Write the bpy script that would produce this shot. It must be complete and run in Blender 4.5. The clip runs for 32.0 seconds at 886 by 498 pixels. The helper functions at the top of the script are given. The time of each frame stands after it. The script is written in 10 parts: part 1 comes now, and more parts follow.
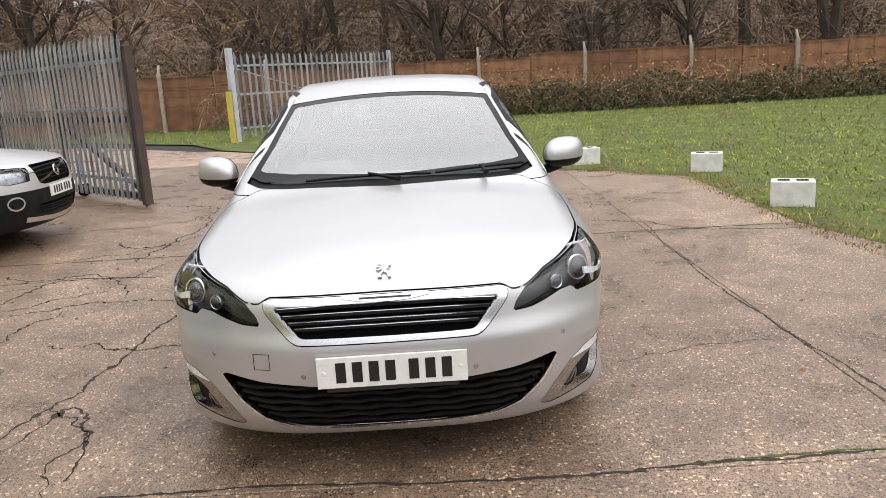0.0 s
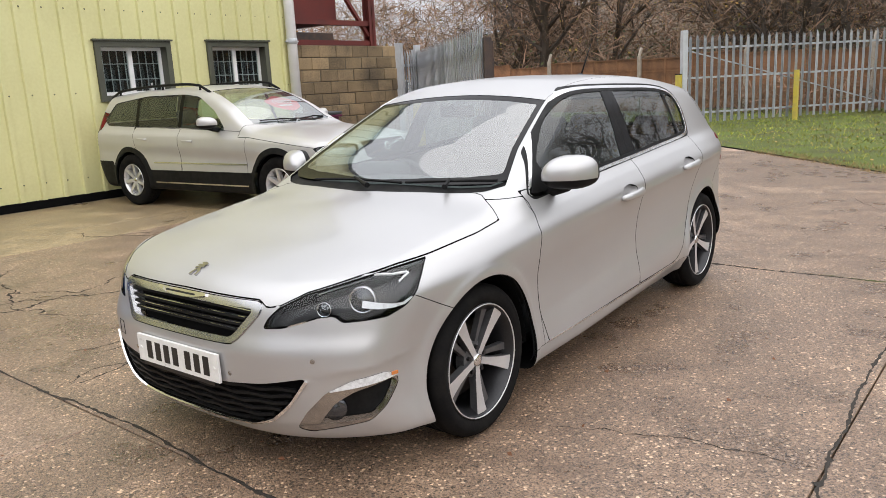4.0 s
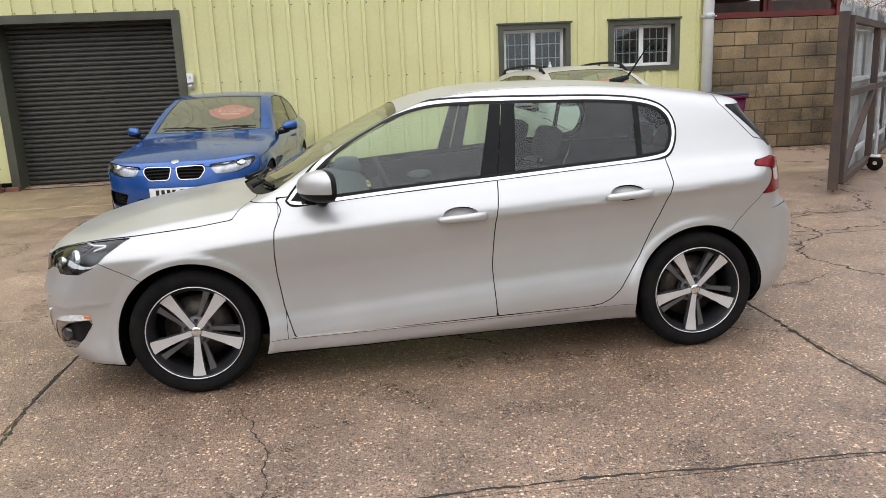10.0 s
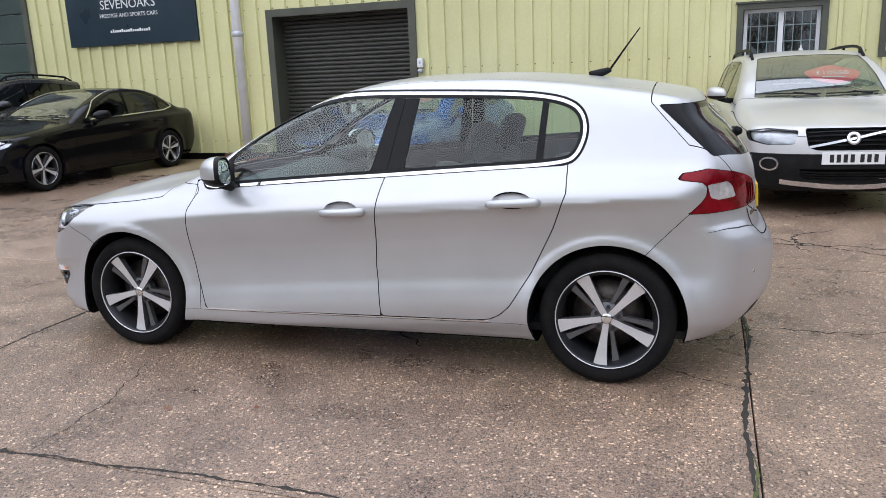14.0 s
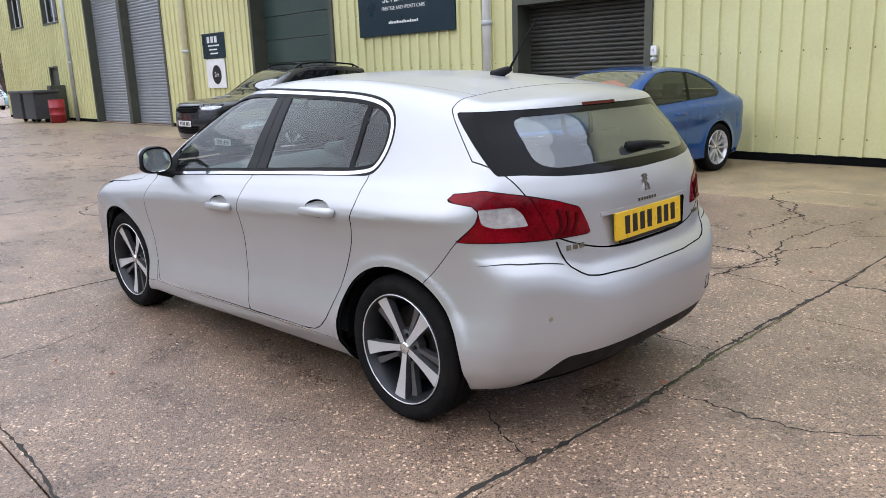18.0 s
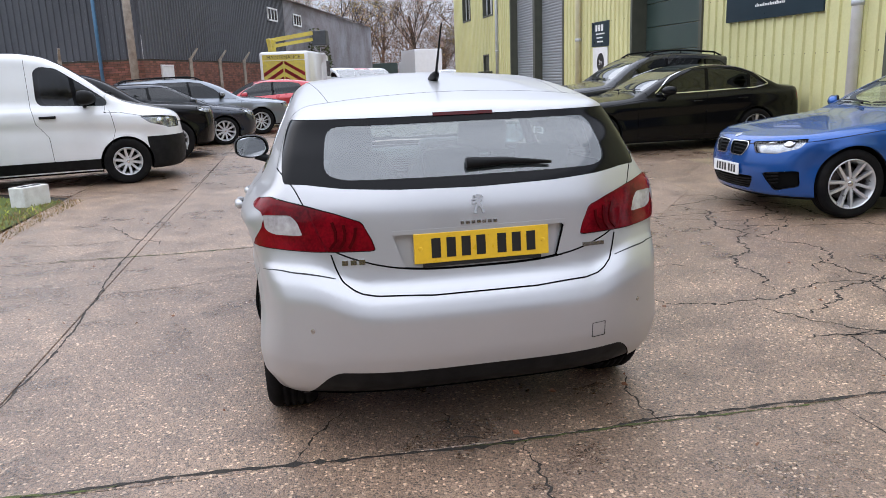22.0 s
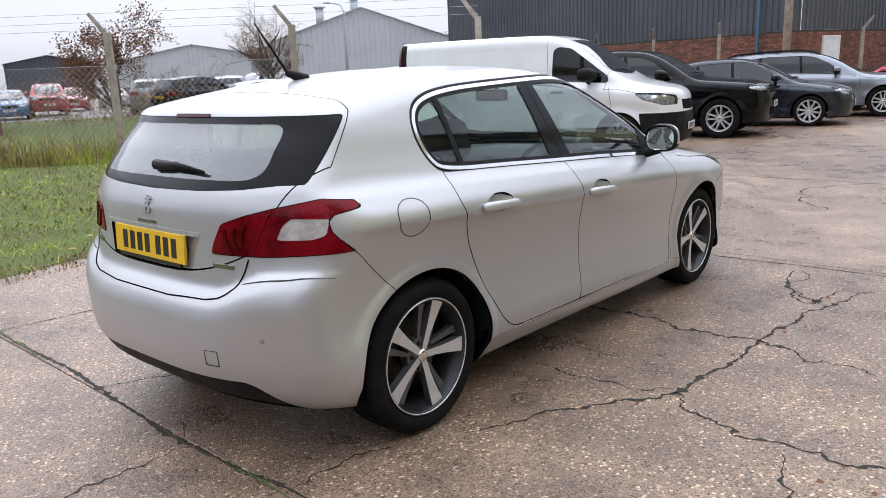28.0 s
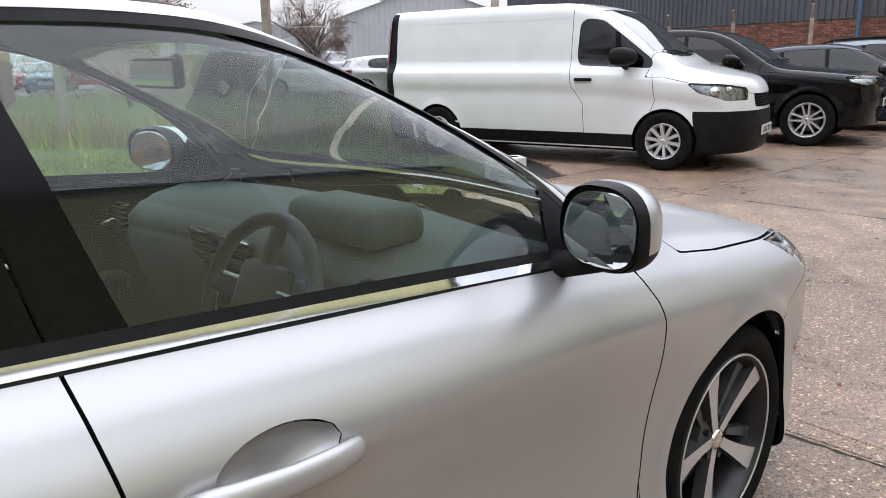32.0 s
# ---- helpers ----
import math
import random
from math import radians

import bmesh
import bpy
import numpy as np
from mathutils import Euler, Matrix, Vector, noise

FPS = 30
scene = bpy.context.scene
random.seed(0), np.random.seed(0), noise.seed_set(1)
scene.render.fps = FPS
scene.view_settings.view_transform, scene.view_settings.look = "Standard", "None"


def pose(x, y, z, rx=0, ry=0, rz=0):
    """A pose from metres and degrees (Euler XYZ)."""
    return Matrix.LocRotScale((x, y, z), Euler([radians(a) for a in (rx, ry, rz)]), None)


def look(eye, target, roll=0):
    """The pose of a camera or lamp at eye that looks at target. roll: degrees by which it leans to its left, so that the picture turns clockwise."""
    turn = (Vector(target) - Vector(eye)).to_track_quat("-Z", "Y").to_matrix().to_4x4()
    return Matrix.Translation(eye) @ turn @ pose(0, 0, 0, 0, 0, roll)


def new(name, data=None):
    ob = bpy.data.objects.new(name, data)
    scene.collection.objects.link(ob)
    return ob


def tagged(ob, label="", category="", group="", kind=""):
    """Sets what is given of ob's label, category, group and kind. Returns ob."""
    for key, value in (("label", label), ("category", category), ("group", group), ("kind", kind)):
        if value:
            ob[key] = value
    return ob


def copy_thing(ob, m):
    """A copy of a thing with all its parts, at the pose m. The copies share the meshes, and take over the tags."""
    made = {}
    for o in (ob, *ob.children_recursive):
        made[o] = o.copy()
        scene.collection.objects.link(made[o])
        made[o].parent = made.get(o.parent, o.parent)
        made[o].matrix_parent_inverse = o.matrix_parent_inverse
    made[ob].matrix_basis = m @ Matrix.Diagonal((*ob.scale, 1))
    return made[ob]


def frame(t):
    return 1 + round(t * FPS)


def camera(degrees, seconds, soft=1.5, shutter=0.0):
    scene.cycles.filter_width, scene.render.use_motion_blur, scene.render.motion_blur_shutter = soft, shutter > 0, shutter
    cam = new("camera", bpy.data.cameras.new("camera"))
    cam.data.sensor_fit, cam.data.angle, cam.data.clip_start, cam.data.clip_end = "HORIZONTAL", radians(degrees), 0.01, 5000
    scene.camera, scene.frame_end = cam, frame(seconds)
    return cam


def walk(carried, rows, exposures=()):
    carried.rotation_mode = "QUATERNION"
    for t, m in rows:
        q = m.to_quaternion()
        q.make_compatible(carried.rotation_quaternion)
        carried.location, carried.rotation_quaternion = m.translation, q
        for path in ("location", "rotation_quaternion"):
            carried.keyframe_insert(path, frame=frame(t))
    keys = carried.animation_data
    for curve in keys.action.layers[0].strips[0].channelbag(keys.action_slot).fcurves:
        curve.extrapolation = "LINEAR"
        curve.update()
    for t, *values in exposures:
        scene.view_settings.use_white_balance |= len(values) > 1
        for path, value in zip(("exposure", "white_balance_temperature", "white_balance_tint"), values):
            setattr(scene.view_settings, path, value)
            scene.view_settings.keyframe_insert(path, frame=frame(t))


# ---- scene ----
cam = camera(60.5, 32.0, 0.8)
METRES, EYE, TILT, LEAN, TURN = 21.11, 1.4355, 0.0, 0.0, 0.0
ROWS = [
    (0.0, 0.0, 0.0, 0.0, -0.72, -12.84, 3.16),
    (0.5, 0.0155, 0.0037, 0.0012, 4.42, -12.73, 3.16),
    (1.0, 0.0334, 0.0063, 0.0011, 10.31, -12.61, 3.15),
    (1.5, 0.0477, 0.0112, 0.0002, 16.03, -12.46, 3.15),
    (2.0, 0.0604, 0.016, 0.0008, 21.56, -12.37, 3.11),
    (2.5, 0.0736, 0.0203, 0.0003, 26.28, -12.32, 3.08),
    (4.5, 0.125, 0.0561, -0.0001, 42.0, -12.33, 2.78),
    (5.0, 0.1383, 0.0653, 0.0003, 45.21, -12.37, 2.77),
    (5.5, 0.1497, 0.0748, -0.0001, 48.7, -12.4, 2.73),
    (6.0, 0.1599, 0.087, -0.0001, 52.85, -12.42, 2.66),
    (6.5, 0.1725, 0.0987, 0.0004, 57.16, -12.44, 2.71),
    (7.0, 0.1804, 0.111, 0.0006, 61.26, -12.49, 2.69),
    (7.5, 0.1854, 0.1258, 0.001, 65.58, -12.55, 2.67),
    (8.0, 0.1914, 0.1415, 0.001, 69.63, -12.61, 2.63),
    (8.5, 0.1957, 0.1565, 0.0023, 73.54, -12.66, 2.58),
    (9.0, 0.1967, 0.1702, 0.0021, 76.89, -12.72, 2.51),
    (9.5, 0.2001, 0.1837, 0.0021, 79.86, -12.78, 2.46),
    (10.0, 0.2036, 0.1972, 0.003, 82.95, -12.81, 2.43),
    (10.5, 0.2014, 0.2114, 0.0019, 86.26, -12.84, 2.37),
    (11.0, 0.2015, 0.2239, 0.003, 89.35, -12.9, 2.29),
    (11.5, 0.2032, 0.2379, 0.0032, 92.5, -12.94, 2.27),
    (12.0, 0.2015, 0.2495, 0.0021, 95.5, -12.97, 2.27),
    (12.5, 0.1986, 0.2624, 0.002, 98.86, -13.0, 2.26),
    (13.0, 0.1952, 0.2782, 0.0016, 102.44, -13.02, 2.23),
    (13.5, 0.1921, 0.2906, 0.0014, 105.82, -13.02, 2.23),
    (14.0, 0.1873, 0.3019, 0.0013, 108.92, -13.05, 2.2),
    (14.5, 0.1827, 0.3152, 0.0013, 112.12, -13.08, 2.18),
    (16.5, 0.1549, 0.3658, 0.0016, 125.76, -13.09, 2.1),
    (17.0, 0.1445, 0.3733, 0.0011, 129.15, -13.14, 2.07),
    (17.5, 0.1317, 0.3798, 0.0011, 132.42, -13.18, 2.06),
    (18.0, 0.1174, 0.3918, 0.0005, 135.93, -13.18, 2.05),
    (18.5, 0.1051, 0.4005, 0.0006, 139.48, -13.14, 2.04),
    (19.0, 0.094, 0.4068, 0.0008, 143.06, -13.12, 2.04),
    (19.5, 0.082, 0.4168, 0.0009, 146.99, -13.11, 2.02),
    (20.0, 0.0697, 0.4253, 0.0008, 151.04, -13.08, 2.04),
    (20.5, 0.0559, 0.4303, 0.0009, 155.56, -13.1, 2.04),
    (21.0, 0.0416, 0.437, 0.0007, 160.09, -13.09, 2.05),
    (21.5, 0.0292, 0.4409, 0.0005, 164.5, -13.08, 2.07),
    (22.0, 0.0158, 0.4413, 0.0006, 169.28, -13.05, 2.09),
    (22.5, 0.001, 0.4427, 0.0005, 174.29, -13.02, 2.12),
    (23.0, -0.014, 0.4436, 0.0007, 178.84, -13.0, 2.14),
    (23.5, -0.0278, 0.4402, -0.0002, 183.02, -12.99, 2.14),
    (24.0, -0.0419, 0.438, -0.0013, 187.43, -12.98, 2.13),
    (24.5, -0.0583, 0.4385, -0.0008, 191.86, -12.96, 2.11),
    (25.0, -0.0737, 0.4336, -0.0009, 196.56, -12.93, 2.1),
    (25.5, -0.0865, 0.4278, -0.0008, 200.97, -12.96, 2.08),
    (27.5, -0.14, 0.391, 0.0002, 218.49, -13.02, 2.33),
    (28.0, -0.1479, 0.3779, -0.0007, 222.0, -13.09, 2.32),
    (28.5, -0.1531, 0.3631, -0.0003, 224.4, -13.2, 2.25),
    (29.0, -0.1586, 0.3452, -0.0009, 225.96, -13.37, 2.1),
    (29.5, -0.1578, 0.327, -0.0026, 226.76, -13.55, 1.94),
    (30.0, -0.1501, 0.3065, -0.0038, 227.17, -13.8, 1.65),
    (30.5, -0.1411, 0.2854, -0.004, 227.4, -13.94, 1.5),
    (31.0, -0.1266, 0.2695, -0.0051, 227.52, -14.09, 1.19),
    (31.5, -0.1089, 0.2542, -0.006, 227.6, -14.14, 0.94),
    (32.0, -0.0906, 0.2391, -0.0065, 227.63, -14.06, 0.86),
]
walk(cam, [(t, pose(0, 0, EYE, TILT, LEAN, TURN) @ pose(METRES * x, METRES * y, METRES * z, 90 + pitch, roll, yaw)) for t, x, y, z, yaw, pitch, roll in ROWS],
     [(0.0, 0.80, 6450, 11), (9.5, 0.72, 6350, 10), (12.5, 0.72, 5800, 12), (17.0, 0.74, 5700, 12), (20.0, 0.78, 5750, 12), (26.0, 0.80, 5780, 12), (32.0, 0.85, 6000, 12)])

# ---- sky and light: bright overcast, soft sun from high over the yard ----
world = bpy.data.worlds.new("overcast_sky")
scene.world = world
world.use_nodes = True
wn, wl = world.node_tree.nodes, world.node_tree.links
wn.clear()
w_out = wn.new("ShaderNodeOutputWorld")
w_bg = wn.new("ShaderNodeBackground")
w_sky = wn.new("ShaderNodeTexSky")
w_sky.sky_type = 'NISHITA'
w_sky.sun_disc = False
w_sky.sun_elevation = radians(38)
w_sky.sun_rotation = radians(120)
w_sky.air_density, w_sky.dust_density = 1.0, 3.0
w_mix = wn.new("ShaderNodeMix")
w_mix.data_type = 'RGBA'
w_mix.inputs[0].default_value = 0.88
w_co = wn.new("ShaderNodeTexCoord")
w_map = wn.new("ShaderNodeMapping")
w_map.inputs["Scale"].default_value = (1.0, 1.0, 3.0)
w_noise = wn.new("ShaderNodeTexNoise")
w_noise.inputs["Scale"].default_value = 2.2
w_noise.inputs["Detail"].default_value = 4.0
w_ramp = wn.new("ShaderNodeValToRGB")
w_ramp.color_ramp.elements[0].position, w_ramp.color_ramp.elements[0].color = 0.3, (7.4, 7.5, 7.9, 1)
w_ramp.color_ramp.elements[1].position, w_ramp.color_ramp.elements[1].color = 0.7, (9.4, 9.4, 9.6, 1)
wl.new(w_co.outputs["Generated"], w_map.inputs["Vector"])
wl.new(w_map.outputs["Vector"], w_noise.inputs["Vector"])
wl.new(w_noise.outputs["Fac"], w_ramp.inputs["Fac"])
wl.new(w_sky.outputs["Color"], w_mix.inputs[6])
wl.new(w_ramp.outputs["Color"], w_mix.inputs[7])
# an overcast sky is about three times as bright overhead as at the horizon
w_sep, w_grad, w_mul = wn.new("ShaderNodeSeparateXYZ"), wn.new("ShaderNodeMapRange"), wn.new("ShaderNodeMix")
w_grad.inputs["From Min"].default_value, w_grad.inputs["From Max"].default_value = 0.0, 1.0
w_grad.inputs["To Min"].default_value, w_grad.inputs["To Max"].default_value = 0.44, 1.08
w_mul.data_type, w_mul.blend_type = 'RGBA', 'MULTIPLY'
w_mul.inputs[0].default_value = 1.0
wl.new(w_co.outputs["Generated"], w_sep.inputs["Vector"])
wl.new(w_sep.outputs["Z"], w_grad.inputs["Value"])
wl.new(w_mix.outputs[2], w_mul.inputs[6])
wl.new(w_grad.outputs["Result"], w_mul.inputs[7])
wl.new(w_mul.outputs[2], w_bg.inputs["Color"])
w_bg.inputs["Strength"].default_value = 0.12
wl.new(w_bg.outputs["Background"], w_out.inputs["Surface"])

sun = new("sun", bpy.data.lights.new("sun", 'SUN'))
sun.data.energy, sun.data.angle, sun.data.color = 1.1, radians(120), (1.0, 0.97, 0.93)
sun.matrix_world = look((0, 0, 30), (-9, 4, 0))

# ---- materials ----
def mat(name, col, col2=None, rough=0.5, metal=0.0, scale=6.0, fine=90.0, vary=0.25, bump=0.0, coat=0.0, rvary=0.12, spec=0.5, dist=0.004, island=0.0, world_co=False):
    m = bpy.data.materials.new(name)
    m.use_nodes = True
    n, k = m.node_tree.nodes, m.node_tree.links
    b = n["Principled BSDF"]
    b.inputs["Metallic"].default_value = metal
    b.inputs["Specular IOR Level"].default_value = spec
    b.inputs["Coat Weight"].default_value = coat
    b.inputs["Coat Roughness"].default_value = 0.03
    co = n.new("ShaderNodeTexCoord")
    place = n.new("ShaderNodeNewGeometry").outputs["Position"] if world_co else co.outputs["Object"]
    big, small = n.new("ShaderNodeTexNoise"), n.new("ShaderNodeTexNoise")
    for t, s, d in ((big, scale, 5.0), (small, fine, 3.0)):
        t.inputs["Scale"].default_value, t.inputs["Detail"].default_value = s, d
        k.new(place, t.inputs["Vector"])
    add = n.new("ShaderNodeMath")
    add.operation = 'MULTIPLY_ADD'
    k.new(small.outputs["Fac"], add.inputs[0])
    add.inputs[1].default_value = 0.45
    k.new(big.outputs["Fac"], add.inputs[2])
    ramp = n.new("ShaderNodeValToRGB")
    c2 = col2 or tuple(c * (1 - vary) for c in col)
    ramp.color_ramp.elements[0].position, ramp.color_ramp.elements[0].color = 0.5, (*c2, 1)
    ramp.color_ramp.elements[1].position, ramp.color_ramp.elements[1].color = 0.9, (*col, 1)
    k.new(add.outputs[0], ramp.inputs["Fac"])
    out = ramp.outputs["Color"]
    if island:
        oi, hs = n.new("ShaderNodeObjectInfo"), n.new("ShaderNodeHueSaturation")
        mr = n.new("ShaderNodeMapRange")
        mr.inputs["To Min"].default_value, mr.inputs["To Max"].default_value = 1 - island, 1 + island
        k.new(oi.outputs["Random"], mr.inputs["Value"])
        k.new(mr.outputs["Result"], hs.inputs["Value"])
        k.new(out, hs.inputs["Color"])
        out = hs.outputs["Color"]
    k.new(out, b.inputs["Base Color"])
    rr = n.new("ShaderNodeMapRange")
    rr.inputs["From Min"].default_value, rr.inputs["From Max"].default_value = 0.3, 0.7
    rr.inputs["To Min"].default_value, rr.inputs["To Max"].default_value = max(0.0, rough - rvary * rough), min(1.0, rough + rvary * rough)
    k.new(big.outputs["Fac"], rr.inputs["Value"])
    k.new(rr.outputs["Result"], b.inputs["Roughness"])
    if bump:
        bp = n.new("ShaderNodeBump")
        bp.inputs["Strength"].default_value, bp.inputs["Distance"].default_value = bump, dist
        k.new(small.outputs["Fac"], bp.inputs["Height"])
        k.new(bp.outputs["Normal"], b.inputs["Normal"])
    return m


def glass(name, tint=(0.75, 0.85, 0.82), rough=0.0, ior=1.6, haze=0.0, drops=True):
    """Thin pane: tinted clear layer under a Fresnel gloss; haze is a pale film for condensation, drops and part of the
    sky's reflection.
    """
    m = bpy.data.materials.new(name)
    m.use_nodes = True
    n, k = m.node_tree.nodes, m.node_tree.links
    n.clear()
    o, mix, tr, gl, fr = (n.new("ShaderNode" + s) for s in ("OutputMaterial", "MixShader", "BsdfTransparent", "BsdfGlossy", "LayerWeight"))
    tr.inputs["Color"].default_value = (*tint, 1)
    gl.inputs["Roughness"].default_value = rough
    # reflectance of a thin sheet, the same from both sides
    f0 = 2 * ((ior - 1) / (ior + 1)) ** 2
    pw, ma = n.new("ShaderNodeMath"), n.new("ShaderNodeMath")
    pw.operation, pw.inputs[1].default_value = 'POWER', 3.5
    ma.operation, ma.inputs[1].default_value, ma.inputs[2].default_value = 'MULTIPLY_ADD', 1 - f0, f0
    fr.inputs["Blend"].default_value = 0.5
    k.new(fr.outputs["Facing"], pw.inputs[0])
    k.new(pw.outputs[0], ma.inputs[0])
    k.new(ma.outputs[0], mix.inputs["Fac"])
    under = tr.outputs["BSDF"]
    if haze:
        film, df, tl, both = (n.new("ShaderNode" + s) for s in ("MixShader", "BsdfDiffuse", "BsdfTranslucent", "MixShader"))
        for q in (df, tl):
            q.inputs["Color"].default_value = (0.74, 0.80, 0.79, 1)
        both.inputs["Fac"].default_value = 0.12
        k.new(df.outputs["BSDF"], both.inputs[1])
        k.new(tl.outputs["BSDF"], both.inputs[2])
        co, vo, no, mr, ad = (n.new("ShaderNode" + s) for s in ("TexCoord", "TexVoronoi", "TexNoise", "MapRange", "Math"))
        vo.inputs["Scale"].default_value, no.inputs["Scale"].default_value = 160.0, 2.5
        k.new(co.outputs["Object"], vo.inputs["Vector"])
        k.new(co.outputs["Object"], no.inputs["Vector"])
        mr.inputs["From Min"].default_value, mr.inputs["From Max"].default_value = 0.35, 0.65
        mr.inputs["To Min"].default_value, mr.inputs["To Max"].default_value = haze * 0.85, haze * 1.12
        k.new(no.outputs["Fac"], mr.inputs["Value"])
        lt = n.new("ShaderNodeMath")
        lt.operation, lt.inputs[1].default_value = 'LESS_THAN', 0.16
        k.new(vo.outputs["Distance"], lt.inputs[0])
        ad.operation, ad.inputs[1].default_value = 'MULTIPLY_ADD', min(0.35, haze * 1.5) if drops else 0.0
        k.new(lt.outputs[0], ad.inputs[0])
        k.new(mr.outputs["Result"], ad.inputs[2])
        k.new(ad.outputs[0], film.inputs["Fac"])
        k.new(under, film.inputs[1])
        k.new(both.outputs["Shader"], film.inputs[2])
        under = film.outputs["Shader"]
    k.new(under, mix.inputs[1])
    k.new(gl.outputs["BSDF"], mix.inputs[2])
    k.new(mix.outputs["Shader"], o.inputs["Surface"])
    return m


def paint(name, col, metal=0.6, rough=0.32, coat=1.0, spec=0.5):
    """Car paint: flaked base under clear coat, with a film of dirt in the roughness."""
    m = mat(name, col, tuple(c * 0.93 for c in col), rough=rough, metal=metal, scale=3.0, fine=1500.0, coat=coat, rvary=0.15, spec=spec)
    return m


M_SILVER = paint("silver_metallic_paint", (0.505, 0.503, 0.507), 0.58, 0.35, 0.35)
M_SILVER2 = paint("pale_silver_paint", (0.55, 0.54, 0.53), 0.40, 0.35, 0.4)
M_BLUE = paint("blue_metallic_paint", (0.014, 0.085, 0.33), 0.45, 0.25, 0.7)
M_BLACKP = paint("black_paint", (0.003, 0.003, 0.0035), 0.0, 0.16, 0.1, 0.22)
M_NAVY = paint("navy_paint", (0.014, 0.018, 0.03), 0.4, 0.28, 0.6)
M_DKGREY = paint("dark_grey_paint", (0.035, 0.036, 0.04), 0.4, 0.25, 0.6)
M_GREYP = paint("grey_metallic_paint", (0.23, 0.25, 0.28), 0.6, 0.32)
M_WHITEP = paint("white_paint", (0.78, 0.78, 0.78), 0.0, 0.35)
M_REDP = paint("red_paint", (0.45, 0.02, 0.03), 0.2, 0.3)
M_GLASS = glass("car_glass", (0.80, 0.91, 0.87), ior=1.42, haze=0.02, drops=False)
M_SEAM = mat("shut_line_black", (0.004, 0.004, 0.004), rough=0.9, spec=0.1)
M_GLASS_DARK = glass("privacy_glass", (0.10, 0.12, 0.12), ior=1.42)
M_CLEAR = glass("lamp_lens", (0.95, 0.97, 0.98), ior=1.36)
M_REDLENS = mat("red_lamp_lens", (0.21, 0.003, 0.009), (0.05, 0.001, 0.003), rough=0.08, coat=0.0, scale=7, spec=0.2)
M_AMBER = mat("amber_lens", (0.75, 0.25, 0.05), rough=0.1, coat=1.0)
M_RUBBER = mat("tyre_rubber", (0.008, 0.008, 0.0085), (0.014, 0.013, 0.012), rough=0.85, spec=0.08, scale=9, bump=0.3, dist=0.002)
M_BLACK = mat("black_plastic", (0.008, 0.008, 0.0085), (0.014, 0.014, 0.014), rough=0.5, spec=0.12, scale=12, bump=0.15, dist=0.001)
M_GLOSSBLK = mat("gloss_black", (0.004, 0.004, 0.0045), rough=0.12, spec=0.14)
M_CHROME = mat("chrome", (0.82, 0.82, 0.83), (0.7, 0.7, 0.7), rough=0.09, metal=1.0)
M_ALLOY = mat("machined_alloy", (0.66, 0.66, 0.67), (0.58, 0.58, 0.59), rough=0.30, metal=0.55, scale=8)
M_RIB = mat("grey_painted_alloy", (0.13, 0.13, 0.135), (0.09, 0.09, 0.094), rough=0.32, metal=0.5, scale=14)
M_ALLOYDK = mat("dark_alloy", (0.035, 0.035, 0.038), (0.02, 0.02, 0.022), rough=0.35, metal=0.4)
M_FABRIC = mat("seat_fabric", (0.035, 0.036, 0.04), (0.02, 0.02, 0.022), rough=0.9, scale=30, fine=600, bump=0.4, dist=0.002)
M_TRIM = mat("interior_trim", (0.018, 0.018, 0.02), (0.012, 0.012, 0.013), rough=0.6, bump=0.2, fine=400, dist=0.001)
M_HEADLINER = mat("headliner", (0.42, 0.42, 0.405), rough=0.95, fine=400)
M_PLATEW = mat("white_plate", (0.80, 0.80, 0.78), (0.7, 0.7, 0.68), rough=0.3, scale=20)
M_PLATEY = mat("yellow_plate", (0.80, 0.50, 0.02), (0.72, 0.44, 0.02), rough=0.3, scale=20)
M_INK = mat("plate_ink", (0.012, 0.012, 0.012), rough=0.4)
M_REFLECT = mat("lamp_reflector", (0.75, 0.75, 0.77), (0.55, 0.55, 0.57), rough=0.15, metal=1.0, scale=30)
M_DISC = mat("brake_disc", (0.12, 0.11, 0.10), (0.07, 0.05, 0.04), rough=0.5, metal=0.9, scale=30)
M_UNDER = mat("underbody_and_shade_black", (0.005, 0.005, 0.005), rough=0.9, spec=0.1)


# ---- building tools ----
def part(name, bm, material, parent, label="", smooth=False):
    me = bpy.data.meshes.new(name)
    bm.to_mesh(me)
    bm.free()
    return link(name, me, material, parent, label, smooth)


def link(name, me, material, parent, label="", smooth=False):
    me.materials.append(material)
    if smooth:
        me.shade_smooth()
    ob = new(name, me)
    ob.parent = parent
    if label:
        tagged(ob, label)
    return ob


def data(name, v, f, material, parent, label="", smooth=True):
    me = bpy.data.meshes.new(name)
    me.from_pydata([tuple(p) for p in v], [], [tuple(q) for q in f])
    me.update()
    return link(name, me, material, parent, label, smooth)


def thing(name, m, label, category, group="", kind=""):
    ob = new(name)
    ob.empty_display_size = 0.1
    ob.matrix_world = m
    return tagged(ob, label, category, group, kind)


